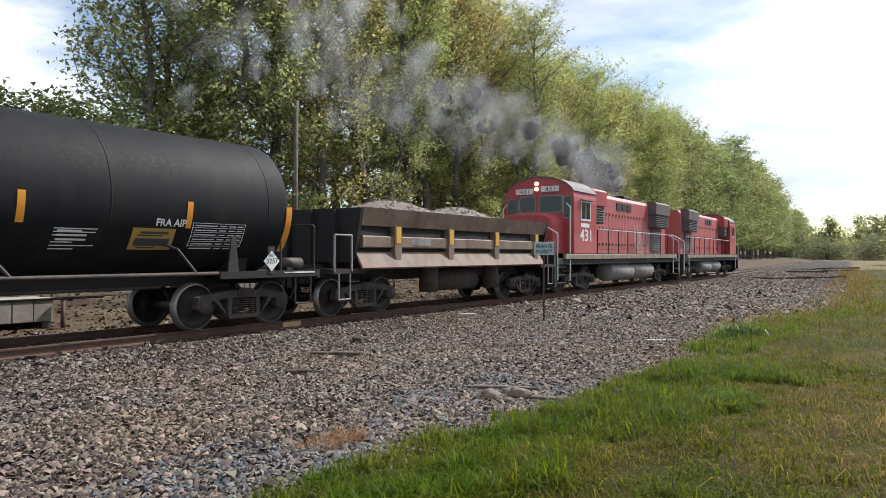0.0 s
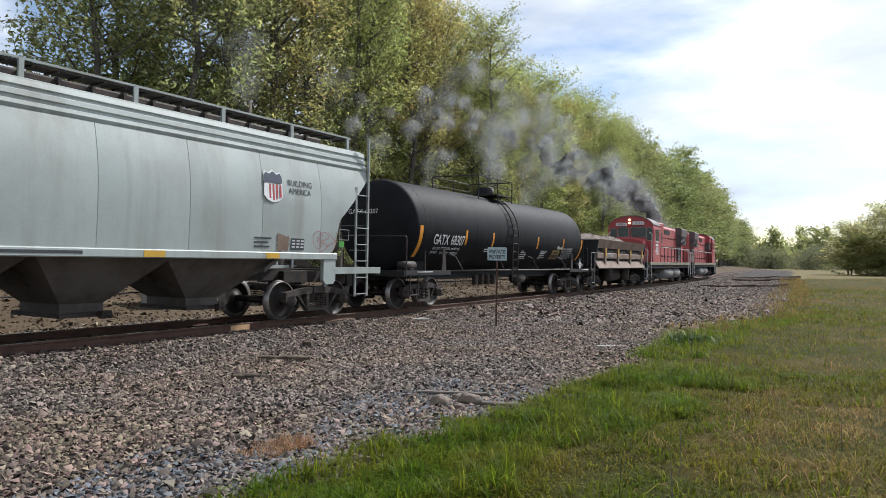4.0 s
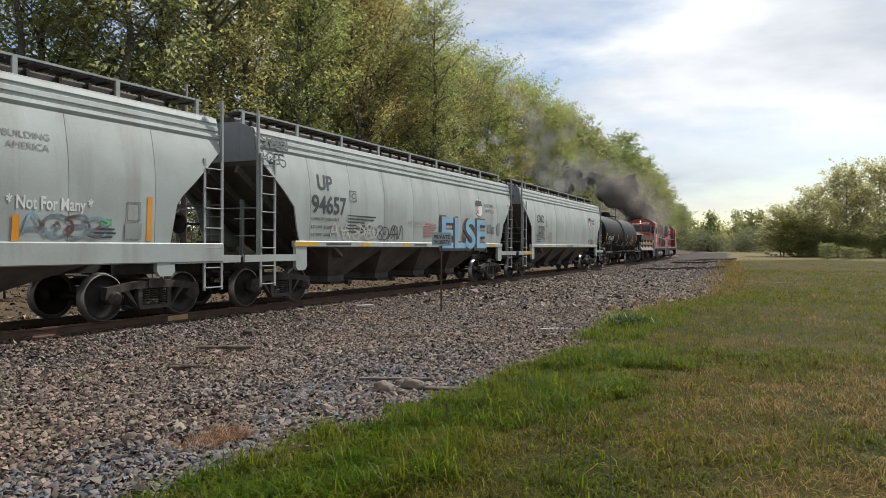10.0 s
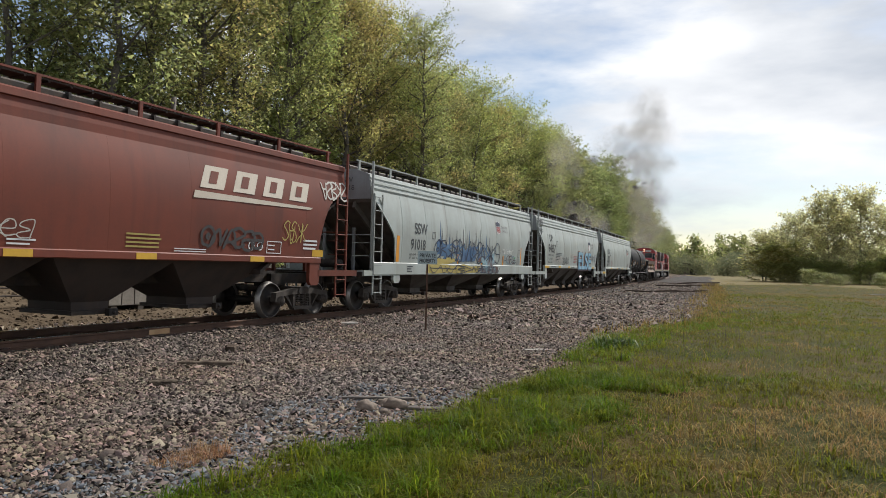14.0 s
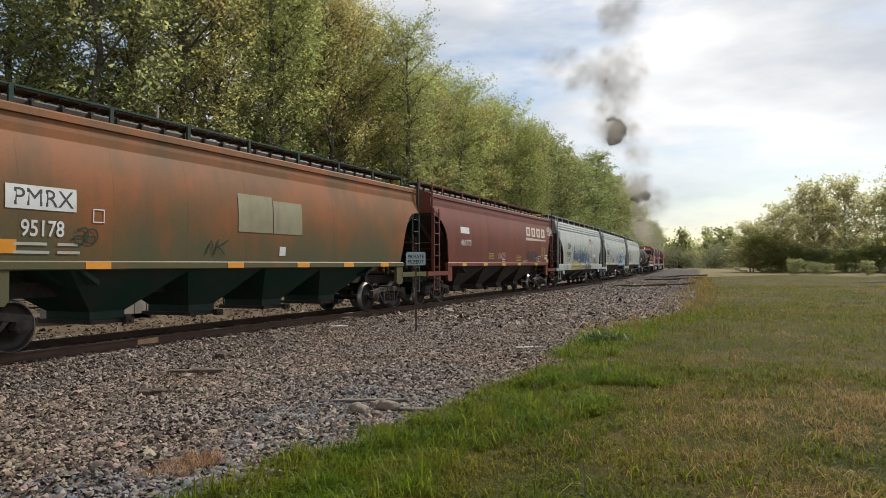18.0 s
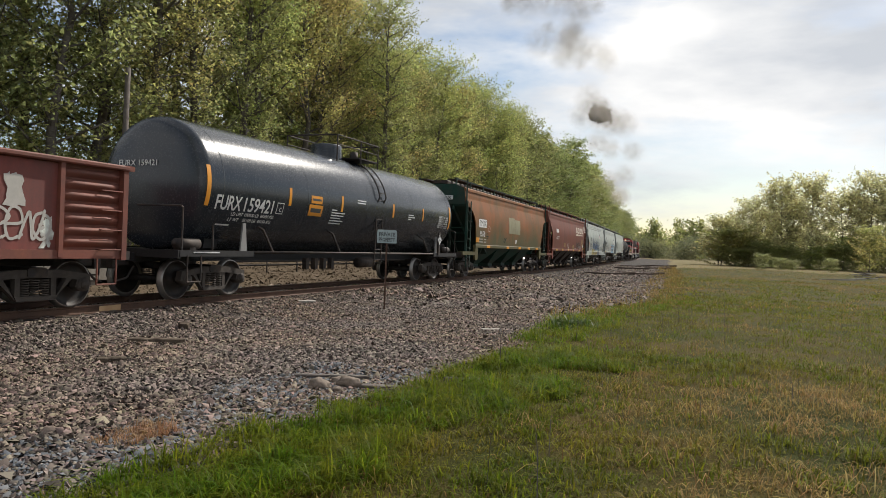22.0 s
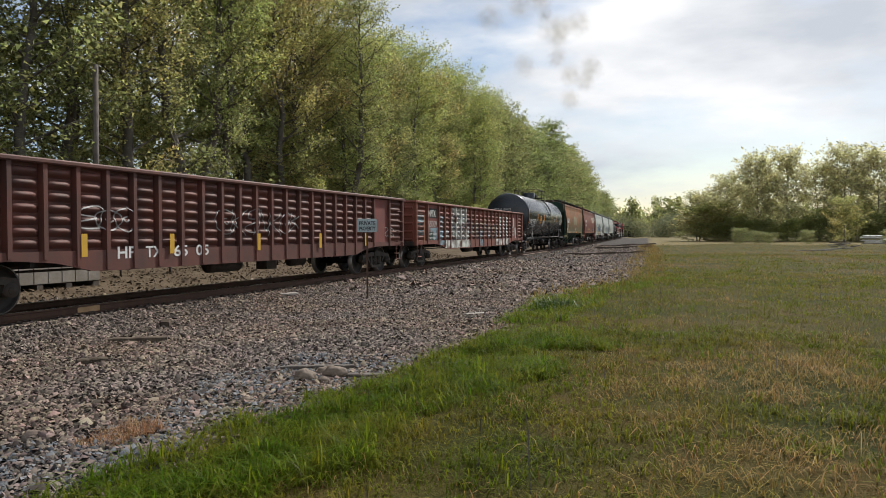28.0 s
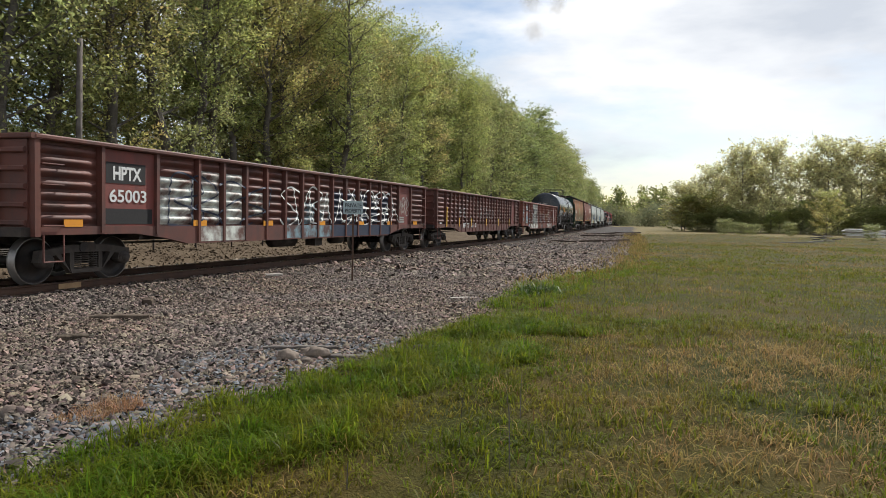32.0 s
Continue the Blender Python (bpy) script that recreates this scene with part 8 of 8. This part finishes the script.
def parked_truck(x, y, turn, paint, label):
    t = thing("parked_truck", label, "pickup truck", "vehicles across the field")
    t.matrix_basis = Matrix.Translation((x, y, ground_z(x, y))) @ pose(0, 0, 0, 0, 0, turn)
    s = Shape()
    s.prism([(-2.6, 0.45), (2.5, 0.45), (2.6, 0.75), (2.5, 1.05), (1.2, 1.15), (-2.55, 1.15), (-2.6, 0.8)], 0, -0.92, 0.92)
    part("body", s, paint, t)
    s = Shape()
    s.prism([(-0.7, 1.15), (1.2, 1.15), (0.55, 1.75), (-0.5, 1.75)], 0, -0.82, 0.82)
    part("cab", s, paint, t)
    s = Shape()
    s.prism([(-0.6, 1.2), (1.02, 1.2), (0.5, 1.68), (-0.42, 1.68)], 0, -0.835, 0.835)
    part("window", s, M["glass"], t)
    for sx in (-0.86, 0.86):
        for yy in (-1.7, 1.6):
            s = Shape()
            s.lathe([(-0.11, 0.0), (-0.11, 0.32), (-0.07, 0.37), (0.07, 0.37), (0.11, 0.32), (0.11, 0.0)], "x", 18)
            w = part("wheel", s, M["dark"], t)
            w.location = (sx, yy, 0.37)
    return t


parked_truck(41.5, 128, 70, M["white"], "white pickup truck parked before the trees")
parked_truck(44.5, 126, 80, M["red"], "faded red pickup truck parked before the trees")
parked_truck(53.0, 128, 75, M["grey"], "grey pickup truck parked before the trees")

# ---- ties ----
tie_mesh = Shape().box(-1.3, 1.3, -0.115, 0.115, -0.34, -0.165, 0.012).mesh("tie", M["tie"])
track = tagged(new("track"), "timber ties of the track, sunk in ballast", "track", kind="structure")
for i in range(260):
    ob = part("tie", tie_mesh, None, track)
    ob.matrix_basis = line_pose(-18 + 0.55 * i) @ pose(0.02 * math.sin(i * 7.3), 0, 0.006 * math.sin(i * 3.1), 0, 0, 0.8 * math.sin(i * 12.9))

# ---- loose ballast ----
def stones(name, label, seed, pts, size, mat, squash=0.85):
    rs = np.random.RandomState(seed)
    n = len(pts)
    base = np.array([(1, 0, 0), (-1, 0, 0), (0, 1, 0), (0, -1, 0), (0, 0, 1)], float)
    s = size * np.exp(rs.normal(0, 0.28, n))
    jit = base[None] * rs.uniform(0.7, 1.3, (n, 5, 3)) + rs.normal(0, 0.22, (n, 5, 3))
    a, b, g = rs.uniform(0, 2 * math.pi, n), rs.normal(0, 0.5, n), rs.normal(0, 0.5, n)
    ca, sa, cb, sb, cg, sg = np.cos(a), np.sin(a), np.cos(b), np.sin(b), np.cos(g), np.sin(g)
    R = np.stack([ca * cb, ca * sb * sg - sa * cg, ca * sb * cg + sa * sg, sa * cb, sa * sb * sg + ca * cg, sa * sb * cg - ca * sg, -sb, cb * sg, cb * cg], 1).reshape(n, 3, 3)
    v = np.einsum("nij,nkj->nki", R, jit * np.array([1.25, 0.95, squash])) * s[:, None, None] + pts[:, None, :] + np.array([0, 0, 1])[None, None] * (s * rs.uniform(-0.25, 0.5, n))[:, None, None]
    tri = np.array([(0, 2, 4), (2, 1, 4), (1, 3, 4), (3, 0, 4)])
    f = (np.arange(n)[:, None, None] * 5 + tri[None]).reshape(-1, 3)
    return tagged(new(name, cloud_mesh(name, v.reshape(-1, 3), f, mat)), label, "ballast", kind="stuff")


def scatter(seed, n, x0, x1, y0, y1, keep=None):
    rs = np.random.RandomState(seed)
    out = []
    xs, ys = rs.uniform(x0, x1, n), rs.uniform(y0, y1, n)
    for x, y in zip(xs, ys):
        X = x + track_x(y)
        if keep is None or keep(x, y):
            out.append((X, y, zg(X, y)))
    return np.array(out)


def on_gravel(x, y):
    return 1.25 < x < edge_x(y) + 0.25 * noise.noise((x * 3, y * 3, 9))


stones("ballast", "grey-brown crushed stone ballast beside the rails", 1, np.concatenate([
    scatter(2, 74000, 1.2, 9.4, 1.0, 12.0, on_gravel), scatter(3, 42000, 1.2, 9.6, 12.0, 22.0, on_gravel), scatter(4, 22000, 1.2, 10.4, 22.0, 40.0, on_gravel),
    scatter(5, 9000, 1.2, 12, 40.0, 100.0, on_gravel)]), 0.0235, M["stone"])
stones("coarse_ballast", "coarse brown stones strewn over the yard gravel", 12, np.concatenate([
    scatter(13, 15000, 1.4, 10.0, 20.0, 45.0, on_gravel), scatter(14, 9000, 1.4, 10.0, 45.0, 110.0, on_gravel)]), 0.05, M["stone"])
stones("track_ballast", "dark crushed stone between and behind the rails", 6, scatter(7, 16000, -3.4, 1.25, -2.0, 45.0, lambda x, y: abs(abs(x) - 0.753) > 0.1), 0.034, M["stone"])
stones("bank_stones", "brown stones and clods on the bank behind the track", 8, scatter(9, 8000, -9.0, -2.8, 0.0, 50.0), 0.045, M["earth"])
fine_stone = material("fine_blue_gravel", (0.125, 0.135, 0.15), 0.9, second=(0.17, 0.17, 0.17), scale=0.8, amount=0.7, fine=60, fine_amount=0.3, bump=0.2, spec=0.2, island=0.35)
stones("fine_gravel", "fine blue-grey gravel near the grass", 10, scatter(11, 9000, 6.6, 9.0, 1.5, 9.5, lambda x, y: x < edge_x(y) - 0.1 and x > 7.2 + 0.8 * noise.noise((x, y * 0.6, 2))), 0.022, fine_stone)


# ---- grass ----
def tufts(seed, n, per, spread, x0, x1, y0, y1, keep=None):
    """Blade roots in tufts: n tufts of about per blades."""
    c = scatter(seed, n, x0, x1, y0, y1, keep)
    rs = np.random.RandomState(seed + 500)
    k = np.repeat(np.arange(len(c)), rs.randint(max(1, per // 3), per * 5 // 3, len(c)))
    p = c[k].copy()
    p[:, :2] += rs.normal(size=(len(k), 2)) * spread
    return p


def blades(name, label, seed, pts, h0, h1, width, mat, lean=0.6):
    rs = np.random.RandomState(seed)
    n = len(pts)
    a = rs.uniform(0, 2 * math.pi, n)
    lush_k = np.array([0.5 + 0.95 * min(1.0, max(0.0, 0.5 + 1.1 * noise.noise((x * 1.7, y * 1.7, 31)))) for x, y, z in pts])
    h = rs.uniform(h0, h1, n) * np.exp(rs.normal(0, 0.2, n)) * lush_k
    d = np.stack([np.cos(a), np.sin(a), 0 * a], 1)
    side = np.stack([-np.sin(a), np.cos(a), 0 * a], 1) * (width * rs.uniform(0.6, 1.3, n))[:, None]
    up = np.array([0, 0, 1.0])
    ln = rs.uniform(0.1, lean * 2, n)[:, None]
    m = pts + up * (h * 0.6)[:, None] + d * (h[:, None] * ln * 0.3)
    tip = pts + up * h[:, None] * (1 - 0.25 * ln) + d * (h[:, None] * ln)
    v = np.stack([pts - side, pts + side, m + side * 0.7, m - side * 0.7, tip], 1).reshape(-1, 3)
    k = np.arange(n)[:, None] * 5
    f = np.concatenate([k + np.array([[0, 1, 2]]), k + np.array([[0, 2, 3]]), k + np.array([[3, 2, 4]])]).reshape(-1, 3)
    return tagged(new(name, cloud_mesh(name, v, f, mat)), label, "grass", kind="stuff")


BARE = ((13.7, 10.6, 0.9), (13.9, 8.5, 0.9), (13.4, 5.7, 0.8), (14.0, 6.6, 0.8), (12.4, 7.0, 0.55), (12.8, 5.4, 0.6), (11.8, 7.6, 0.5), (10.9, 5.9, 0.45), (15.2, 13.2, 0.9), (16.2, 9.0, 1.2), (12.6, 14.5, 0.6), (13.3, 18.5, 1.0), (17.5, 15.0, 1.2), (11.6, 10.5, 0.4))


def dry(x, y):
    """How dry and bare the sward is here, 0 to 1."""
    k = 1.15 * noise.noise((x * 0.6, y * 0.38, 5)) + 0.7 * noise.noise((x * 2.1, y * 1.6, 8))
    verge = max(0.0, min(1.0, (y - 17) / 8)) * max(0.0, 1 - max(0.0, x - edge_x(y)) / 3.0)
    spot = max(math.exp(-((x - a) ** 2 + (0.7 * (y - b)) ** 2) / (r * r)) for a, b, r in BARE)
    return max(0.0, min(1.0, (-0.22 + 0.95 * k + 1.15 * spot) * min(1.0, max(0.0, (x - 10.0 - 0.02 * y) / 1.2)) + 0.8 * verge))


rs_keep = random.Random(77)


def lush(x, y):
    e = edge_x(y)
    if x < e - 0.15 + 0.4 * noise.noise((x * 2, y * 2, 1)):
        return False
    near = max(0.0, 1 - (x - e) / 2.2)
    return rs_keep.random() < 0.75 + 0.25 * near - 0.95 * dry(x, y)


def sparse(x, y):
    return x > edge_x(y) and rs_keep.random() < 0.06 + 0.94 * dry(x, y)


def rim(x, y):
    return lush(x, y) and x < edge_x(y) + 1.5 + 1.1 * noise.noise((x * 0.8, y * 0.7, 12))


blades("tall_grass", "lush green grass along the gravel's edge", 1, np.concatenate([
    tufts(21, 6000, 14, 0.05, 8.2, 12.6, 2.2, 12.0, rim), tufts(22, 3200, 13, 0.07, 8.0, 13.5, 12.0, 28.0, rim)]), 0.05, 0.19, 0.0058, M["lush"], 1.3)
blades("meadow_grass", "short green grass of the rough field", 2, np.concatenate([
    tufts(23, 13000, 10, 0.07, 9.2, 20.0, 2.6, 13.0, lush), tufts(24, 10000, 10, 0.12, 9.5, 27.0, 13.0, 32.0, lush)]), 0.03, 0.11, 0.0055, M["grass"], 1.2)
blades("far_grass", "green grass of the rough field", 3, np.concatenate([
    tufts(25, 5600, 9, 0.3, 9.0, 42.0, 24.0, 60.0, lambda x, y: x > edge_x(y) and noise.noise((x * 0.22, y * 0.14, 6)) > -0.12), tufts(35, 1800, 9, 0.4, 9.0, 80.0, 55.0, 112.0, lambda x, y: x > edge_x(y))]), 0.03, 0.11, 0.017, M["grass"], 1.2)
blades("dry_grass", "straw-coloured dead grass in the rough field", 4, np.concatenate([
    tufts(26, 9000, 9, 0.10, 9.0, 20.0, 2.4, 13.0, sparse), tufts(27, 5200, 9, 0.13, 9.0, 27.0, 13.0, 32.0, sparse)]), 0.03, 0.13, 0.0042, M["straw"], 1.5)
blades("far_dry_grass", "straw-coloured grass of the far field", 5, np.concatenate([
    tufts(28, 5200, 7, 0.3, 10.0, 45.0, 26.0, 70.0, lambda x, y: x > edge_x(y) and noise.noise((x * 0.22, y * 0.14, 6)) < 0.04), tufts(36, 2200, 7, 0.5, 10.0, 80.0, 60.0, 112.0, lambda x, y: x > edge_x(y)), scatter(29, 9000, 11.0, 90.0, 110.0, 140.0)]), 0.04, 0.14, 0.012, M["straw"], 1.2)
blades("dead_stalks", "thin dead stalks standing in the grass", 6, scatter(30, 130, 8.6, 17.0, 3.0, 20.0, lambda x, y: x > edge_x(y) - 0.4), 0.25, 0.55, 0.004, M["bark"], 0.3)
blades("edge_weeds", "reddish dead weeds at the gravel's edge", 7, np.concatenate([scatter(31, 900, 7.7, 8.15, 4.6, 5.3), scatter(32, 2600, 7.6, 10.0, 2.0, 26.0, lambda x, y: abs(x - edge_x(y) + 0.25) < 0.35)]), 0.03, 0.13, 0.004, material("dead_weed", (0.32, 0.17, 0.09), 0.8, second=(0.26, 0.2, 0.1), scale=3, fine=10, bump=0, island=0.3, thin=0.3), 0.9)
blades("verge_weeds", "dead brown weeds along the gravel's far edge", 9, tufts(38, 2600, 6, 0.16, 7.6, 11.5, 19.0, 105.0, lambda x, y: abs(x - edge_x(y) - 0.1) < 1.0), 0.05, 0.26, 0.010, M["straw"], 0.8)
blades("broadleaf_weed", "dark green clump of broad weeds at the gravel's edge", 8, np.concatenate([tufts(33, 70, 12, 0.10, 8.9, 9.9, 16.2, 17.4, lambda x, y: math.hypot((x - 9.4) / 0.5, (y - 16.8) / 0.55) < 1)]), 0.08, 0.28, 0.014, material("weed_leaf", (0.05, 0.095, 0.014), 0.6, second=(0.09, 0.13, 0.02), scale=2, fine=8, bump=0, island=0.35, thin=0.4), 0.8)


# ---- smoke from the rear locomotive, in small rigid wisps that drift apart ----
def wisp_mesh(seed, count, spread, size, mat):
    """A ball of soft flakes, each a soft disc that fades to its rim."""
    rs = np.random.RandomState(seed)
    p = rs.normal(size=(count, 3))
    p *= (spread * rs.uniform(0, 1, count) ** 0.4 / np.linalg.norm(p, axis=1))[:, None]
    lie = rs.normal(size=(count, 3)) * (0.35, 1.0, 0.35)      # the flakes hang upright, across the breeze
    lie[:, 1] = np.sign(lie[:, 1]) * (0.6 + np.abs(lie[:, 1]))
    a = np.cross(lie, rs.normal(size=(count, 3)))
    a /= np.linalg.norm(a, axis=1)[:, None]
    b = np.cross(lie, a)
    b /= np.linalg.norm(b, axis=1)[:, None]
    s = size * rs.uniform(0.6, 1.4, count)[:, None]
    turns = [(math.cos(2 * math.pi * i / 8), math.sin(2 * math.pi * i / 8)) for i in range(8)]
    v = np.stack([p + a * s * c + b * s * d for c, d in turns], 1).reshape(-1, 3)
    me = cloud_mesh("wisp", v, np.arange(count * 8).reshape(-1, 8), mat)
    uv = me.uv_layers.new(name="flake")
    uv.data.foreach_set("uv", np.tile(np.array([0.5 + 0.5 * k for pair in turns for k in pair], np.float32), count))
    return me


WISPS = dict(thread=wisp_mesh(70, 4, 0.6, 0.65, M["smoke"]), haze=wisp_mesh(71, 2, 1.6, 1.8, M["smoke"]), soot=wisp_mesh(72, 4, 0.35, 0.5, M["smoke_dark"]),
             plume=wisp_mesh(73, 2, 1.2, 1.7, M["smoke_dark"]), billow=wisp_mesh(74, 2, 2.2, 3.3, M["smoke_brown"]),
             roll=wisp_mesh(75, 2, 1.7, 2.7, M["smoke_mid"]))
STACK = 31.4 + 2.8
PUFFS = []
rnd = random.Random(99)
births = []
t = -4.2
while t < 20.5:
    births.append(t)
    t += 0.2 if t < 4 else 0.26 if t < 10.2 else 0.32 if t < 16.4 else 0.45
for te in births:
    strong = te > 10.2
    puff = thing("smoke_puff", "drifting puff of dark grey exhaust smoke", "smoke", "smoke of the locomotive")
    if te < 4.5:
        kinds = ["soot"] + ["thread"] * 2 + ["haze"]
    elif te < 7.5:
        kinds = ["soot"] + ["plume"] * 2 + ["haze"]
    elif te < 10.2:
        kinds = ["soot"] + ["plume"] * 2 + ["billow"]
    elif te < 13.6:
        kinds = ["roll", "roll"] if len(PUFFS) % 3 == 0 else ["roll"]
    elif te < 16.4:
        kinds = ["roll", "billow"] if len(PUFFS) % 3 == 0 else ["billow"]
    else:
        kinds = ["billow"]
    offs = []
    for k in kinds:
        w = tagged(part("wisp", WISPS[k], None, puff), kind="stuff")
        d = Vector((rnd.gauss(0, 1), rnd.gauss(0, 1), rnd.gauss(0, 1)))
        offs.append((w, d.normalized() * rnd.uniform(0.05, 1.0) ** 0.5 * (0.35 if k == "soot" else 1.0), rnd.uniform(0, 360)))
    PUFFS.append((puff, te, strong, offs, rnd.uniform(-1, 1), rnd.uniform(0.85, 1.15)))


def rolled_any(t):
    return rolled(t) if t >= 0 else rolled(0) + 5.3 * t


def puff_place(te, strong, t, side, vigour):
    """Where a puff born at te is at t: in and under the engine until then, then up and away on the breeze."""
    if t <= te:
        return line_pose(STACK + rolled_any(t)).translation + Vector((0, 0, 2.9 if t > te - 0.05 else -4.5))
    a = t - te
    p = line_pose(STACK + rolled_any(te)).translation
    carry = 2.0 * (1 - math.exp(-a / 0.7))
    if strong:
        up = 5.2 * vigour * a / (1 + 0.06 * a)
        return p + Vector((-0.25 * a - 0.06 * a * a + side * 0.45 * a, carry - 0.2 * a, 3.9 + min(0.7, 5 * a) + up + 0.4 * max(0.0, a - 9.0) ** 2))
    up = 5.4 * vigour * (1 - math.exp(-a / 2.6))
    away = max(0.0, a - 5.0)
    return p + Vector((-1.0 * a - 0.12 * a * a + side * 0.25 * a - 0.8 * away ** 2, carry, 3.9 + min(0.7, 5 * a) + up + 0.5 * away ** 2))


def puff_radius(te, strong, a):
    if a <= 0:
        return 0.12
    if strong:
        return 0.3 + 2.0 * (1 - math.exp(-a / 0.8)) + 0.14 * a + (0.45 * (a - 5) ** 1.3 if a > 5 else 0)
    return 0.2 + (0.75 if te < 4.5 else 0.9) * a ** 0.85 + (0.9 * (a - 3) ** 1.4 if a > 3 else 0)


def smoke_motions():
    for puff, te, strong, offs, side, vigour in PUFFS:
        marks = sorted({0.0, 32.0} | {float(k) for k in range(0, 33, 2)} | {min(32.0, max(0.0, round(te + d, 2))) for d in (-0.1, 0, 0.15, 0.4, 0.8, 1.4, 2.2, 3.2, 4.6, 6.5)})
        walk(puff, [(t, Matrix.Translation(puff_place(te, strong, t, side, vigour))) for t in marks])
        ticks = sorted({0.0, 32.0} | {min(32.0, max(0.0, round(te + d, 2))) for d in (0, 0.2, 0.6, 1.2, 2.4, 4.8, 9.0, 15.0)})
        for w, d, turn in offs:
            rows = []
            for t in ticks:
                k = puff_radius(te, strong, t - te)
                rows.append((t, Matrix.Translation(d * k) @ pose(0, 0, 0, 0, turn + min(80, 8 * max(0, t - te)), 0)))
            walk(w, rows)


# ---- what moves ----
def motions():
    times = sorted({r[0] for r in ROLL} | {0.5 * i for i in range(65)})
    for row in ROLLING:
        ob, mid, turn = row if len(row) == 3 else (*row, 0)
        walk(ob, [(t, line_pose(mid + rolled(t)) @ pose(0, 0, 0, 0, 0, turn)) for t in times])
    ticks = [0.1 * i for i in range(321)]
    far = [rolled(t) for t in ticks]
    for w, r, y in SPINNING:
        flip = -1 if w.parent.parent.get("turned") else 1
        walk(w, [(t, Matrix.Translation((0, y, r)) @ Matrix.Rotation(-flip * (d / r), 4, "X")) for t, d in zip(ticks, far)])

    smoke_motions()


motions()
